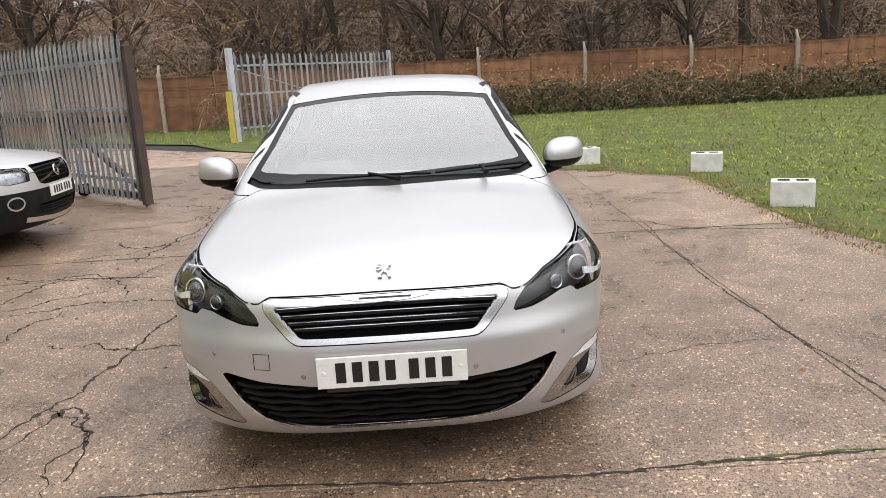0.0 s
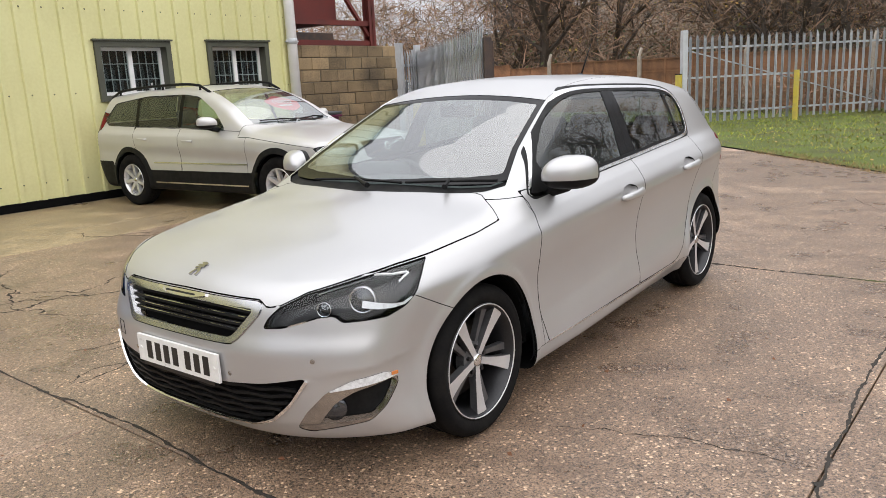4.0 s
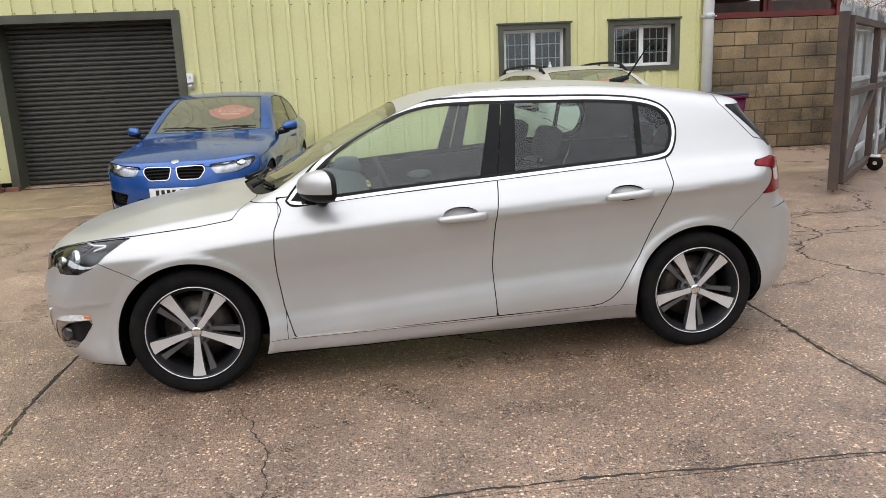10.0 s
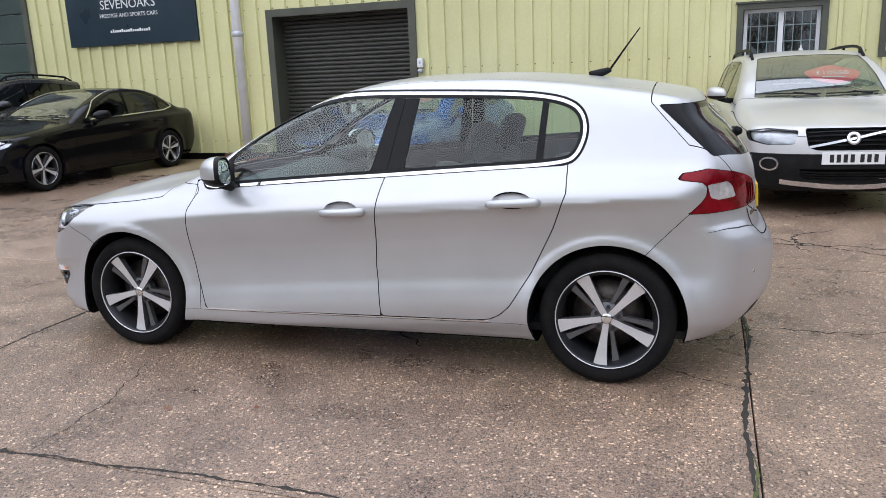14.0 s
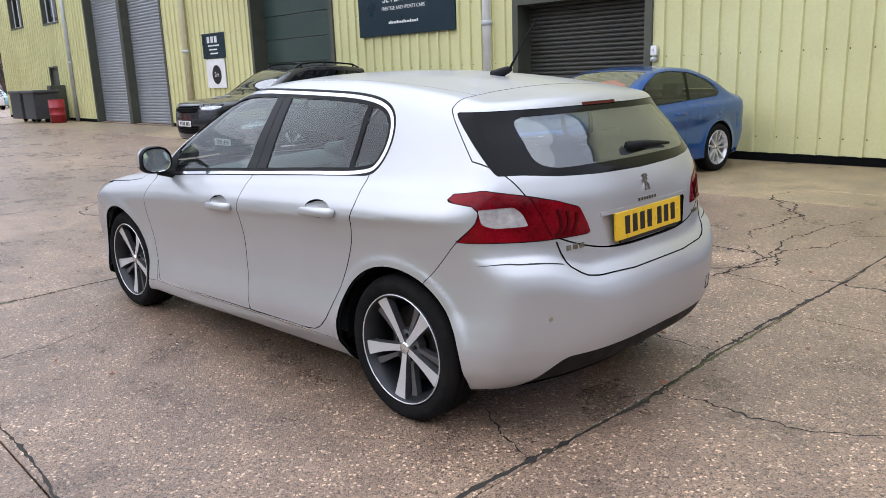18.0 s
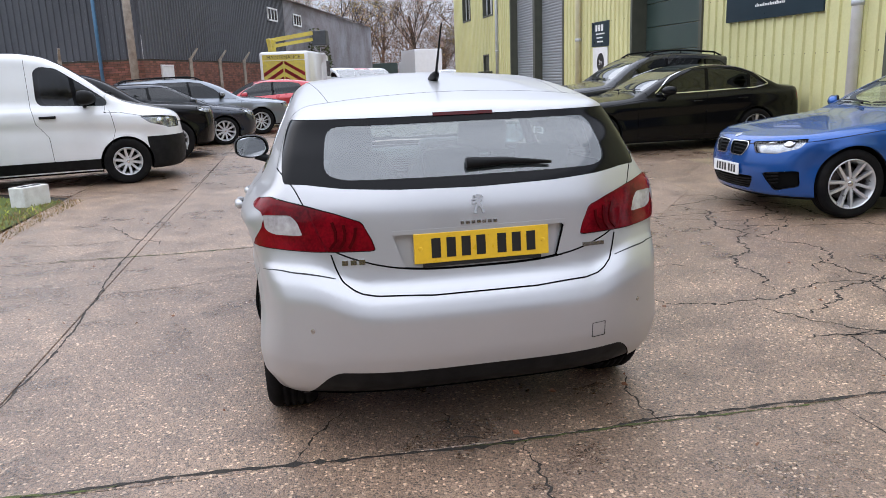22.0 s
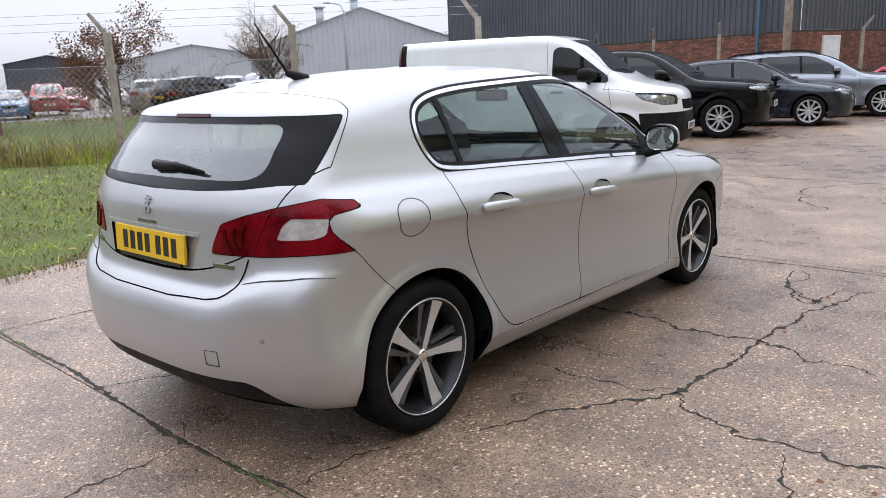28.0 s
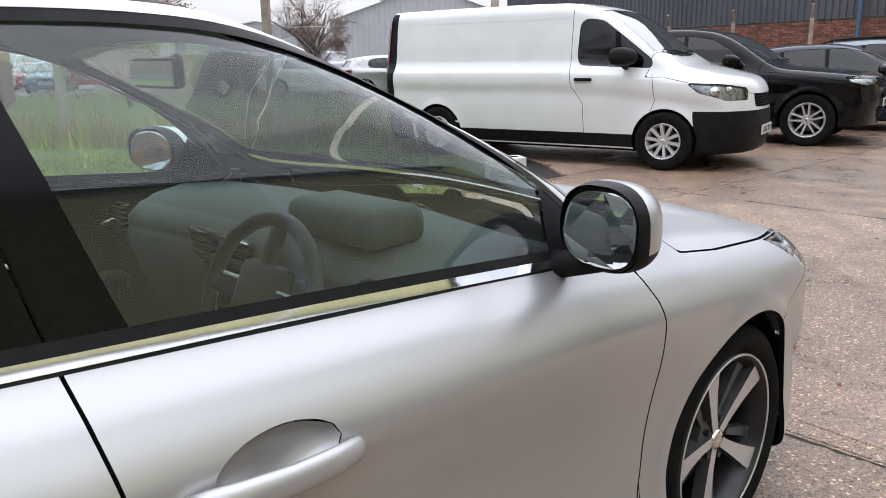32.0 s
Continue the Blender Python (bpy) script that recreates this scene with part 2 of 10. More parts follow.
def box(bm, x0, x1, y0, y1, z0, z1, bevel=0.0, m=None):
    r = bmesh.ops.create_cube(bm, size=1.0)
    vs = r["verts"]
    for v in vs:
        v.co = Vector(((x0 + x1) / 2 + v.co.x * (x1 - x0), (y0 + y1) / 2 + v.co.y * (y1 - y0), (z0 + z1) / 2 + v.co.z * (z1 - z0)))
    if bevel:
        es = list({e for v in vs for e in v.link_edges})
        r2 = bmesh.ops.bevel(bm, geom=es, offset=bevel, segments=2, affect='EDGES', profile=0.5)
        vs = list({v for f in r2["faces"] for v in f.verts} | {v for v in vs if v.is_valid})
    if m is not None:
        for v in vs:
            v.co = m @ v.co
    return vs


def bx(x0, x1, y0, y1, z0, z1, bevel=0.0, m=None):
    bm = bmesh.new()
    box(bm, x0, x1, y0, y1, z0, z1, bevel, m)
    return bm


def tube(bm, pts, r, n=8, caps=True):
    """A round bar along a polyline; r is one radius or one for each point."""
    pts = [Vector(p) for p in pts]
    rs = r if isinstance(r, (list, tuple)) else [r] * len(pts)
    rings = []
    ref = None
    for i, p in enumerate(pts):
        d = (pts[min(i + 1, len(pts) - 1)] - pts[max(i - 1, 0)]).normalized()
        if ref is None:
            ref = d.orthogonal().normalized()
        ref = (ref - d * ref.dot(d))
        ref = ref.normalized() if ref.length > 1e-6 else d.orthogonal().normalized()
        s = d.cross(ref)
        rings.append([bm.verts.new(p + (ref * math.cos(a) + s * math.sin(a)) * rs[i]) for a in (2 * math.pi * j / n for j in range(n))])
    for a, b in zip(rings, rings[1:]):
        for j in range(n):
            bm.faces.new((a[j], a[(j + 1) % n], b[(j + 1) % n], b[j]))
    if caps and n > 2:
        bm.faces.new(rings[0][::-1])
        bm.faces.new(rings[-1])
    return rings


def lathe(bm, prof, n=32, axis='X', cap=False):
    """Turn (radius, along) pairs about an axis."""
    rings = []
    for r, a in prof:
        ring = []
        for j in range(n):
            t = 2 * math.pi * j / n
            c, s = r * math.cos(t), r * math.sin(t)
            ring.append(bm.verts.new((a, c, s) if axis == 'X' else (c, s, a) if axis == 'Z' else (c, a, s)))
        rings.append(ring)
    for a, b in zip(rings, rings[1:]):
        for j in range(n):
            bm.faces.new((a[j], a[(j + 1) % n], b[(j + 1) % n], b[j]))
    if cap:
        bm.faces.new(rings[0][::-1])
        bm.faces.new(rings[-1])
    bmesh.ops.recalc_face_normals(bm, faces=bm.faces[:])
    return rings


def prism(bm, poly, z0, z1, m=None):
    """A polygon in x, y pulled from z0 to z1."""
    a = [bm.verts.new((x, y, z0)) for x, y in poly]
    b = [bm.verts.new((x, y, z1)) for x, y in poly]
    fs = [bm.faces.new(a[::-1]), bm.faces.new(b)]
    for i in range(len(a)):
        j = (i + 1) % len(a)
        fs.append(bm.faces.new((a[i], a[j], b[j], b[i])))
    bmesh.ops.recalc_face_normals(bm, faces=fs)
    if m is not None:
        for v in a + b:
            v.co = m @ v.co
    return a + b


def words(name, text, size, material, parent, m, depth=0.001, align='CENTER', sx=1.0, label=""):
    """Letters of the built-in font as a mesh, centred on the pose m, reading along its x."""
    cu = bpy.data.curves.new(name, 'FONT')
    cu.body, cu.size, cu.extrude, cu.align_x, cu.align_y = text, size, depth, align, 'CENTER'
    cu.resolution_u = 3
    tmp = bpy.data.objects.new(name, cu)
    me = bpy.data.meshes.new_from_object(tmp)
    bpy.data.objects.remove(tmp)
    me.transform(m @ Matrix.Diagonal((sx, 1, 1, 1)))
    return link(name, me, material, parent, label)


# ---- car bodies: a smooth closed shell from side, plan and section curves ----
def pch(pts, x):
    """Smooth curve without overshoot through (x, y) pairs."""
    xs, ys = np.array([p[0] for p in pts], float), np.array([p[1] for p in pts], float)
    h, d = np.diff(xs), np.diff(ys) / np.diff(xs)
    m = np.zeros(len(xs))
    m[0], m[-1] = d[0], d[-1]
    same = d[:-1] * d[1:] > 0
    with np.errstate(divide='ignore', invalid='ignore'):
        hm = (h[:-1] + h[1:]) * 3 / ((2 * h[1:] + h[:-1]) / d[:-1] + (h[1:] + 2 * h[:-1]) / d[1:])
    m[1:-1] = np.where(same, hm, 0.0)
    x = np.asarray(x, float)
    xc = np.clip(x, xs[0], xs[-1])
    i = np.clip(np.searchsorted(xs, xc) - 1, 0, len(xs) - 2)
    t = (xc - xs[i]) / h[i]
    y = (1 + 2 * t) * (1 - t) ** 2 * ys[i] + t * (1 - t) ** 2 * h[i] * m[i] + t * t * (3 - 2 * t) * ys[i + 1] + t * t * (t - 1) * h[i] * m[i + 1]
    return y + np.where(x < xs[0], (x - xs[0]) * m[0], 0) + np.where(x > xs[-1], (x - xs[-1]) * m[-1], 0)


def smax(a, b, k):
    t = np.clip(0.5 + 0.5 * (a - b) / k, 0, 1)
    return b * (1 - t) + a * t + k * t * (1 - t)


def table(pts, lo, hi, n=900):
    """The curve sampled once, for quick lookup."""
    xs = np.linspace(lo, hi, n)
    ys = pch(pts, xs)
    return lambda x: np.interp(x, xs, ys)


class Shell:
    """Half-width w, way from the front l, height h: negative inside."""

    def __init__(self, spec):
        s = self.s = spec
        L = s["len"]
        self.top = table(s["top"], -0.3, L + 0.3)
        self.front = table(s["front"], 0, 2.2)
        self.rear = table(s["rear"], 0, 2.2)
        self.belt = table(s["belt"], -0.3, L + 0.3)
        self.plan = table(s["plan"], -0.3, L + 0.3)
        self.sect = table(s["sect"], -1.2, 1.3)
        # pressed creases: height and depth along the body, reach above and below
        self.folds = [(table(a, -0.3, L + 0.3), table(b, -0.3, L + 0.3), u, d) for a, b, u, d in s.get("folds", ())]
        self.low = table(s.get("low", [(0, s["floor"]), (L, s["floor"])]), -0.3, L + 0.3)

    def __call__(self, w, l, h):
        s = self.s
        w = np.abs(w)
        e = 0.01
        top = self.top(l) - s["crown"] * w * w
        slope = (self.top(l + e) - self.top(l - e)) / (2 * e)
        f_top = (h - top) / np.sqrt(1 + slope * slope)
        side = self.plan(l) + self.sect(h - self.belt(l))
        for la, r in ((s["axles"][0], s["arch"]), (s["axles"][1], s["arch"])):
            d = np.hypot(l - la, h - s["wheel_r"]) - r
            side = side + s.get("flare", 0.012) * np.exp(-(d / 0.05) ** 2) * (h > 0.1)
            if "lip" in s:
                side = side + s["lip"] * 0.5 * (1 - np.tanh((d - 0.036) / 0.014)) * (h > 0.1)
        f_side = (w - side)
        pf, pr = s["nose"], s["tail"]
        f_front = (self.front(h) + pf[0] * (w / pf[2]) ** pf[1] - l) / np.sqrt(1 + (pf[0] * pf[1] * (w / pf[2]) ** (pf[1] - 1) / pf[2]) ** 2)
        hr = h
        if "ledge" in s:
            u = np.clip((w - 0.42) / 0.25, 0, 1)
            hr = h - s["ledge"] * u * u * (3 - 2 * u) * np.clip((0.95 - h) / 0.2, 0, 1) * np.clip((h - 0.4) / 0.15, 0, 1)
        f_rear = (l - self.rear(hr) + pr[0] * (w / pr[2]) ** pr[1]) / np.sqrt(1 + (pr[0] * pr[1] * (w / pr[2]) ** (pr[1] - 1) / pr[2]) ** 2)
        f = smax(f_top, f_side, s["k_side"])
        f = smax(f, f_front, s["k_end"])
        f = smax(f, f_rear, s["k_end"])
        for line, amp, up, down in self.folds:
            d = h - line(l)
            f = f - amp(l) * np.exp(-np.where(d > 0, d / up, -d / down)) * (w > 0.3)
        return smax(f, self.low(l) - h, 0.05)

    def grad(self, p, e=0.006):
        w, l, h = p[:, 0], p[:, 1], p[:, 2]
        g = np.stack([self(w + e, l, h) - self(w - e, l, h), self(w, l + e, h) - self(w, l - e, h), self(w, l, h + e) - self(w, l, h - e)], 1)
        return g / (2 * e)

    def settle(self, p, level=0.0, steps=4):
        for _ in range(steps):
            g = self.grad(p)
            f = self(p[:, 0], p[:, 1], p[:, 2]) - level
            p = p - g * (f / np.maximum((g * g).sum(1), 0.05))[:, None]
        return p

    def net(self, cell=0.02):
        """Surface net of the half shell, w >= 0."""
        s = self.s
        ax = [np.arange(-cell, s["wide"] + 2 * cell, cell), np.arange(-3 * cell, s["len"] + 4 * cell, cell), np.arange(s["floor"] - 3 * cell, s["high"] + 4 * cell, cell)]
        W, Lg, H = np.meshgrid(*ax, indexing='ij')
        ins = self(W, Lg, H) < 0
        nx, ny, nz = ins.shape
        c = np.zeros((nx - 1, ny - 1, nz - 1), int)
        for i in (0, 1):
            for j in (0, 1):
                for k in (0, 1):
                    c += ins[i:nx - 1 + i, j:ny - 1 + j, k:nz - 1 + k]
        act = (c > 0) & (c < 8)
        idx = np.full(act.shape, -1)
        cells = np.argwhere(act)
        idx[act] = np.arange(len(cells))
        p = np.stack([ax[0][cells[:, 0]], ax[1][cells[:, 1]], ax[2][cells[:, 2]]], 1) + cell / 2
        faces = []
        for a in range(3):
            b, d = (a + 1) % 3, (a + 2) % 3
            sl0 = [slice(None)] * 3
            sl1 = [slice(None)] * 3
            sl0[a], sl1[a] = slice(0, -1), slice(1, None)
            e0, e1 = ins[tuple(sl0)], ins[tuple(sl1)]
            pos = np.argwhere(e0 != e1)
            ok = (pos[:, b] > 0) & (pos[:, d] > 0) & (pos[:, b] < idx.shape[b]) & (pos[:, d] < idx.shape[d])
            pos = pos[ok]
            flip = e0[tuple(pos.T)]
            q = []
            for ob, od in ((1, 1), (0, 1), (0, 0), (1, 0)):
                r = pos.copy()
                r[:, b] -= ob
                r[:, d] -= od
                q.append(idx[tuple(r.T)])
            q = np.stack(q, 1)
            good = (q >= 0).all(1)
            q, flip = q[good], flip[good]
            q[~flip] = q[~flip][:, ::-1]
            faces.append(q)
        faces = np.concatenate(faces)
        p = self.settle(p, 0.0, 5)
        # even out the net along the surface
        for _ in range(3):
            acc, cnt = np.zeros_like(p), np.zeros(len(p))
            for i in range(4):
                np.add.at(acc, faces[:, i], p[faces[:, (i + 1) % 4]] + p[faces[:, (i - 1) % 4]])
                np.add.at(cnt, faces[:, i], 2)
            q = acc / np.maximum(cnt, 1)[:, None]
            mid = np.abs(p[:, 0]) < cell * 0.9
            q[mid, 0] = p[mid, 0]
            p = self.settle(p * 0.5 + q * 0.5, 0.0, 2)
        return p, [tuple(f) for f in faces]


def clip(v, faces, f, gap=0.0):
    """Split polygons along f = 0: those inside (f > gap) and outside (f < -gap). v is a list of points, which grows."""
    def cut(sign):
        made, out = {}, []
        g = [sign * x - gap for x in f]
        on = [x > 0 for x in g]

        def mid(a, b):
            key = (a, b) if a < b else (b, a)
            if key not in made:
                t = g[a] / (g[a] - g[b])
                v.append(v[a] * (1 - t) + v[b] * t)
                made[key] = len(v) - 1
            return made[key]
        for q in faces:
            k = [on[i] for i in q]
            if all(k):
                out.append(q)
            elif any(k):
                r = []
                for i, a in enumerate(q):
                    b = q[(i + 1) % len(q)]
                    if g[a] > 0:
                        r.append(a)
                    if (g[a] > 0) != (g[b] > 0):
                        r.append(mid(a, b))
                if len(r) > 2:
                    out.append(tuple(r))
        return out
    f = list(f)
    return cut(1), cut(-1)


def poly_field(poly, x, y):
    """Signed distance to a closed polygon, positive inside."""
    P = np.array(poly, float)
    Q = np.roll(P, -1, 0)
    best = np.full(len(x), 1e9)
    ins = np.zeros(len(x), bool)
    for (ax, ay), (bx_, by) in zip(P, Q):
        dx, dy = bx_ - ax, by - ay
        t = np.clip(((x - ax) * dx + (y - ay) * dy) / (dx * dx + dy * dy + 1e-12), 0, 1)
        best = np.minimum(best, np.hypot(x - ax - t * dx, y - ay - t * dy))
        c = ((ay > y) != (by > y)) & (x < (bx_ - ax) * (y - ay) / (by - ay + 1e-15) + ax)
        ins ^= c
    return np.where(ins, best, -best)


def round_poly(poly, r=0.03, n=4):
    """Corners of a polygon rounded."""
    out = []
    N = len(poly)
    for i in range(N):
        p, a, b = Vector(poly[i]), Vector(poly[i - 1]), Vector(poly[(i + 1) % N])
        da, db = a - p, b - p
        ra, rb = min(r, da.length * 0.45), min(r, db.length * 0.45)
        s, e = p + da.normalized() * ra, p + db.normalized() * rb
        for j in range(n + 1):
            t = j / n
            out.append(tuple(s * (1 - t) ** 2 + p * 2 * t * (1 - t) + e * t * t))
    return out


class Skin:
    """The half net with its faces, cut panel by panel and linked on both sides."""

    def __init__(self, shell, cell):
        self.shell = shell
        p, f = shell.net(cell)
        self.v = [q for q in p]
        self.f, _ = clip(self.v, f, p[:, 0])

    def fields(self):
        p = np.array(self.v)
        return p[:, 0], p[:, 1], p[:, 2]

    def take(self, make, gap=0.0, faces=None):
        """Cuts off the faces where make(w, l, h) > 0 and returns them."""
        src = self.f if faces is None else faces
        a, b = clip(self.v, src, make(*self.fields()), gap)
        if faces is None:
            self.f = b
            return a
        return a, b

    def mesh(self, name, faces, material, parent, label="", sides=(1,), lift=0.0, both=True, rim=0.0, raw=False):
        """Links faces as one mesh over both halves, or one for each side where both is off."""
        used = sorted({i for q in faces for i in q})
        if not used:
            return []
        remap = {j: i for i, j in enumerate(used)}
        p = np.array([self.v[i] for i in used])
        if not raw:
            p = self.shell.settle(p, lift, 2)
        g = self.shell.grad(p)
        g /= np.linalg.norm(g, axis=1)[:, None] + 1e-9
        p[np.abs(p[:, 0]) < 0.004, 0] = 0.0
        fs = [tuple(remap[i] for i in q) for q in faces]
        body = len(fs)
        if rim:
            cnt = {}
            for q in fs:
                for a, b in zip(q, q[1:] + q[:1]):
                    cnt[(a, b)] = 1
            edge = [(a, b) for (a, b) in cnt if (b, a) not in cnt and not (p[a, 0] == 0 and p[b, 0] == 0)]
            ring = {}
            extra = []
            for a, b in edge:
                for i in (a, b):
                    if i not in ring:
                        ring[i] = len(p) + len(extra)
                        extra.append(p[i] - g[i] * rim)
            fs += [(b, a, ring[a], ring[b]) for a, b in edge]
            p = np.concatenate([p, np.array(extra).reshape(-1, 3)])
            g = np.concatenate([g, g[list(ring)]]) if ring else g
        fl = p * np.array([-1, 1, 1])
        gf = g * np.array([-1, 1, 1])
        sets = []
        if both:
            n = len(p)
            sets.append((np.concatenate([p, fl]), fs + [tuple(i + n for i in q[::-1]) for q in fs], np.concatenate([g, gf])))
        else:
            sets += [(p, fs, g), (fl, [q[::-1] for q in fs], gf)]
        obs = []
        for pts, fc, nn in sets:
            me = bpy.data.meshes.new(name)
            me.from_pydata([tuple(x) for x in pts], [], fc)
            me.shade_smooth()
            me.normals_split_custom_set_from_vertices([tuple(x) for x in nn])
            if rim and material.name.endswith("_paint"):
                # the turned-in edge is coloured black for the shade inside the shut line
                me.materials.append(material)
                me.materials.append(M_SEAM)
                flags = [0 if i % len(fs) < body else 1 for i in range(len(fc))]
                me.polygons.foreach_set("material_index", flags)
            obs.append(link(name, me, material, parent, label))
        return obs


HATCH = dict(
    len=4.253, wide=0.93, high=1.46, floor=0.17, axles=(0.863, 3.483), arch=0.362, wheel_r=0.317, flare=0.006, lip=0.008,
    top=[(-0.2, 0.60), (0.05, 0.715), (0.12, 0.752), (0.3, 0.815), (0.6, 0.88), (0.9, 0.925), (1.10, 0.955), (1.22, 0.995), (1.5, 1.145), (1.8, 1.293), (1.97, 1.368), (2.12, 1.413), (2.3, 1.442), (2.55, 1.456), (2.9, 1.452), (3.2, 1.432), (3.5, 1.396), (3.8, 1.345), (4.0, 1.29), (4.4, 1.15)],
    front=[(0.1, 0.16), (0.2, 0.09), (0.28, 0.045), (0.4, 0.025), (0.52, 0.02), (0.6, 0.045), (0.70, 0.075), (0.76, 0.11), (0.9, 0.25)],
    rear=[(0.1, 4.0), (0.2, 4.09), (0.33, 4.20), (0.45, 4.238), (0.56, 4.243), (0.625, 4.225), (0.665, 4.198), (0.705, 4.168), (0.8, 4.152), (0.95, 4.135), (1.03, 4.105), (1.15, 4.015), (1.275, 3.905), (1.31, 3.895), (1.34, 3.885), (1.5, 3.80)],
    belt=[(-0.2, 0.80), (0.6, 0.84), (1.33, 0.905), (2.4, 0.985), (3.3, 1.035), (4.3, 1.06)],
    plan=[(-0.2, 0.74), (0.3, 0.80), (0.7, 0.842), (1.2, 0.858), (2.0, 0.862), (2.9, 0.862), (3.4, 0.856), (3.8, 0.825), (4.2, 0.76)],
    folds=[([(1.5, 0.775), (2.2, 0.800), (3.07, 0.852), (3.6, 0.885), (4.0, 0.895)], [(1.3, 0.0), (1.45, 0.0), (2.0, 0.008), (2.6, 0.018), (3.4, 0.022), (3.75, 0.014), (3.93, 0.0), (4.1, 0.0)], 0.08, 0.036),
           ([(0.0, 0.445), (0.33, 0.487), (0.6, 0.52)], [(0.0, 0.0), (0.09, 0.0), (0.2, 0.008), (0.4, 0.007), (0.55, 0.0), (0.7, 0.0)], 0.05, 0.02)],
    sect=[(-0.9, -0.08), (-0.8, -0.03), (-0.73, 0.010), (-0.65, 0.019), (-0.58, 0.011), (-0.50, -0.001), (-0.42, -0.003), (-0.33, 0.003), (-0.22, 0.022), (-0.14, 0.030), (-0.06, -0.01), (-0.01, -0.055), (0.05, -0.085), (0.2, -0.15), (0.36, -0.235), (0.5, -0.33), (0.8, -0.6)],
    crown=0.10, ledge=0.07, low=[(0, 0.17), (3.6, 0.17), (3.9, 0.21), (4.25, 0.275)], nose=(0.34, 3.4, 0.85), tail=(0.26, 3.4, 0.82), k_side=0.07, k_end=0.05)


HATCH_PLAIN = {k: v for k, v in HATCH.items() if k not in ("folds", "lip")}


# ---- parts that all vehicles share ----
def onto(shell, pts, lift=0.0):
    return shell.settle(np.array(pts, float), lift, 6)


def seat_at(shell, p, lift=0.0, along=(1, 0, 0)):
    """A pose on the skin: z out of it, x along the given way."""
    q = onto(shell, [p], lift)
    n = Vector(shell.grad(q)[0]).normalized()
    if p[0] < 0:
        n = Vector(shell.grad(q)[0]).normalized()
    x = Vector(along)
    x = (x - n * x.dot(n)).normalized()
    y = n.cross(x)
    m = Matrix((x, y, n)).transposed().to_4x4()
    m.translation = Vector(q[0])
    return m


def strip(shell, pts, width, lift=0.002, thick=0.003, n=None):
    """A flat moulding laid on the skin along a line of rough places."""
    pts = np.array(pts, float)
    d = np.r_[0, np.cumsum(np.linalg.norm(np.diff(pts, axis=0), axis=1))]
    n = n or max(4, int(d[-1] / 0.03))
    t = np.linspace(0, d[-1], n)
    p = np.stack([np.interp(t, d, pts[:, i]) for i in range(3)], 1)
    p = onto(shell, p, lift)
    g = shell.grad(p)
    g /= np.linalg.norm(g, axis=1)[:, None]
    tan = np.gradient(p, axis=0)
    tan /= np.linalg.norm(tan, axis=1)[:, None] + 1e-9
    s = np.cross(tan, g)
    wv = np.interp(t / d[-1], np.linspace(0, 1, len(width)), width) if isinstance(width, (list, tuple)) else np.full(n, width)
    bm = bmesh.new()
    rows = []
    for i in range(n):
        a, b = p[i] - s[i] * wv[i] / 2, p[i] + s[i] * wv[i] / 2
        rows.append([bm.verts.new(a - g[i] * 0.004), bm.verts.new(a + g[i] * thick), bm.verts.new(b + g[i] * thick), bm.verts.new(b - g[i] * 0.004)])
    for a, b in zip(rows, rows[1:]):
        for j in range(3):
            bm.faces.new((a[j], b[j], b[j + 1], a[j + 1]))
    bm.faces.new(rows[0])
    bm.faces.new(rows[-1][::-1])
    bmesh.ops.recalc_face_normals(bm, faces=bm.faces[:])
    return bm


WHEELS = {}


def lay_spoke(top, walls, m, rows, lift, deep):
    """One spoke from (radius, side, side) rows: its face in top, its flanks in walls."""
    a = [[m @ Vector((lift(y), y, z)) for z in (z0, z1)] for y, z0, z1 in rows]
    for p, q in zip(a, a[1:]):
        top.faces.new([top.verts.new(c) for c in (p[0], p[1], q[1], q[0])])
    back = Vector((deep, 0, 0))
    edge = [r[0] for r in a] + [r[1] for r in a[::-1]]
    for p, q in zip(edge, edge[1:] + edge[:1]):
        walls.faces.new([walls.verts.new(c) for c in (p, q, q - back, p - back)])


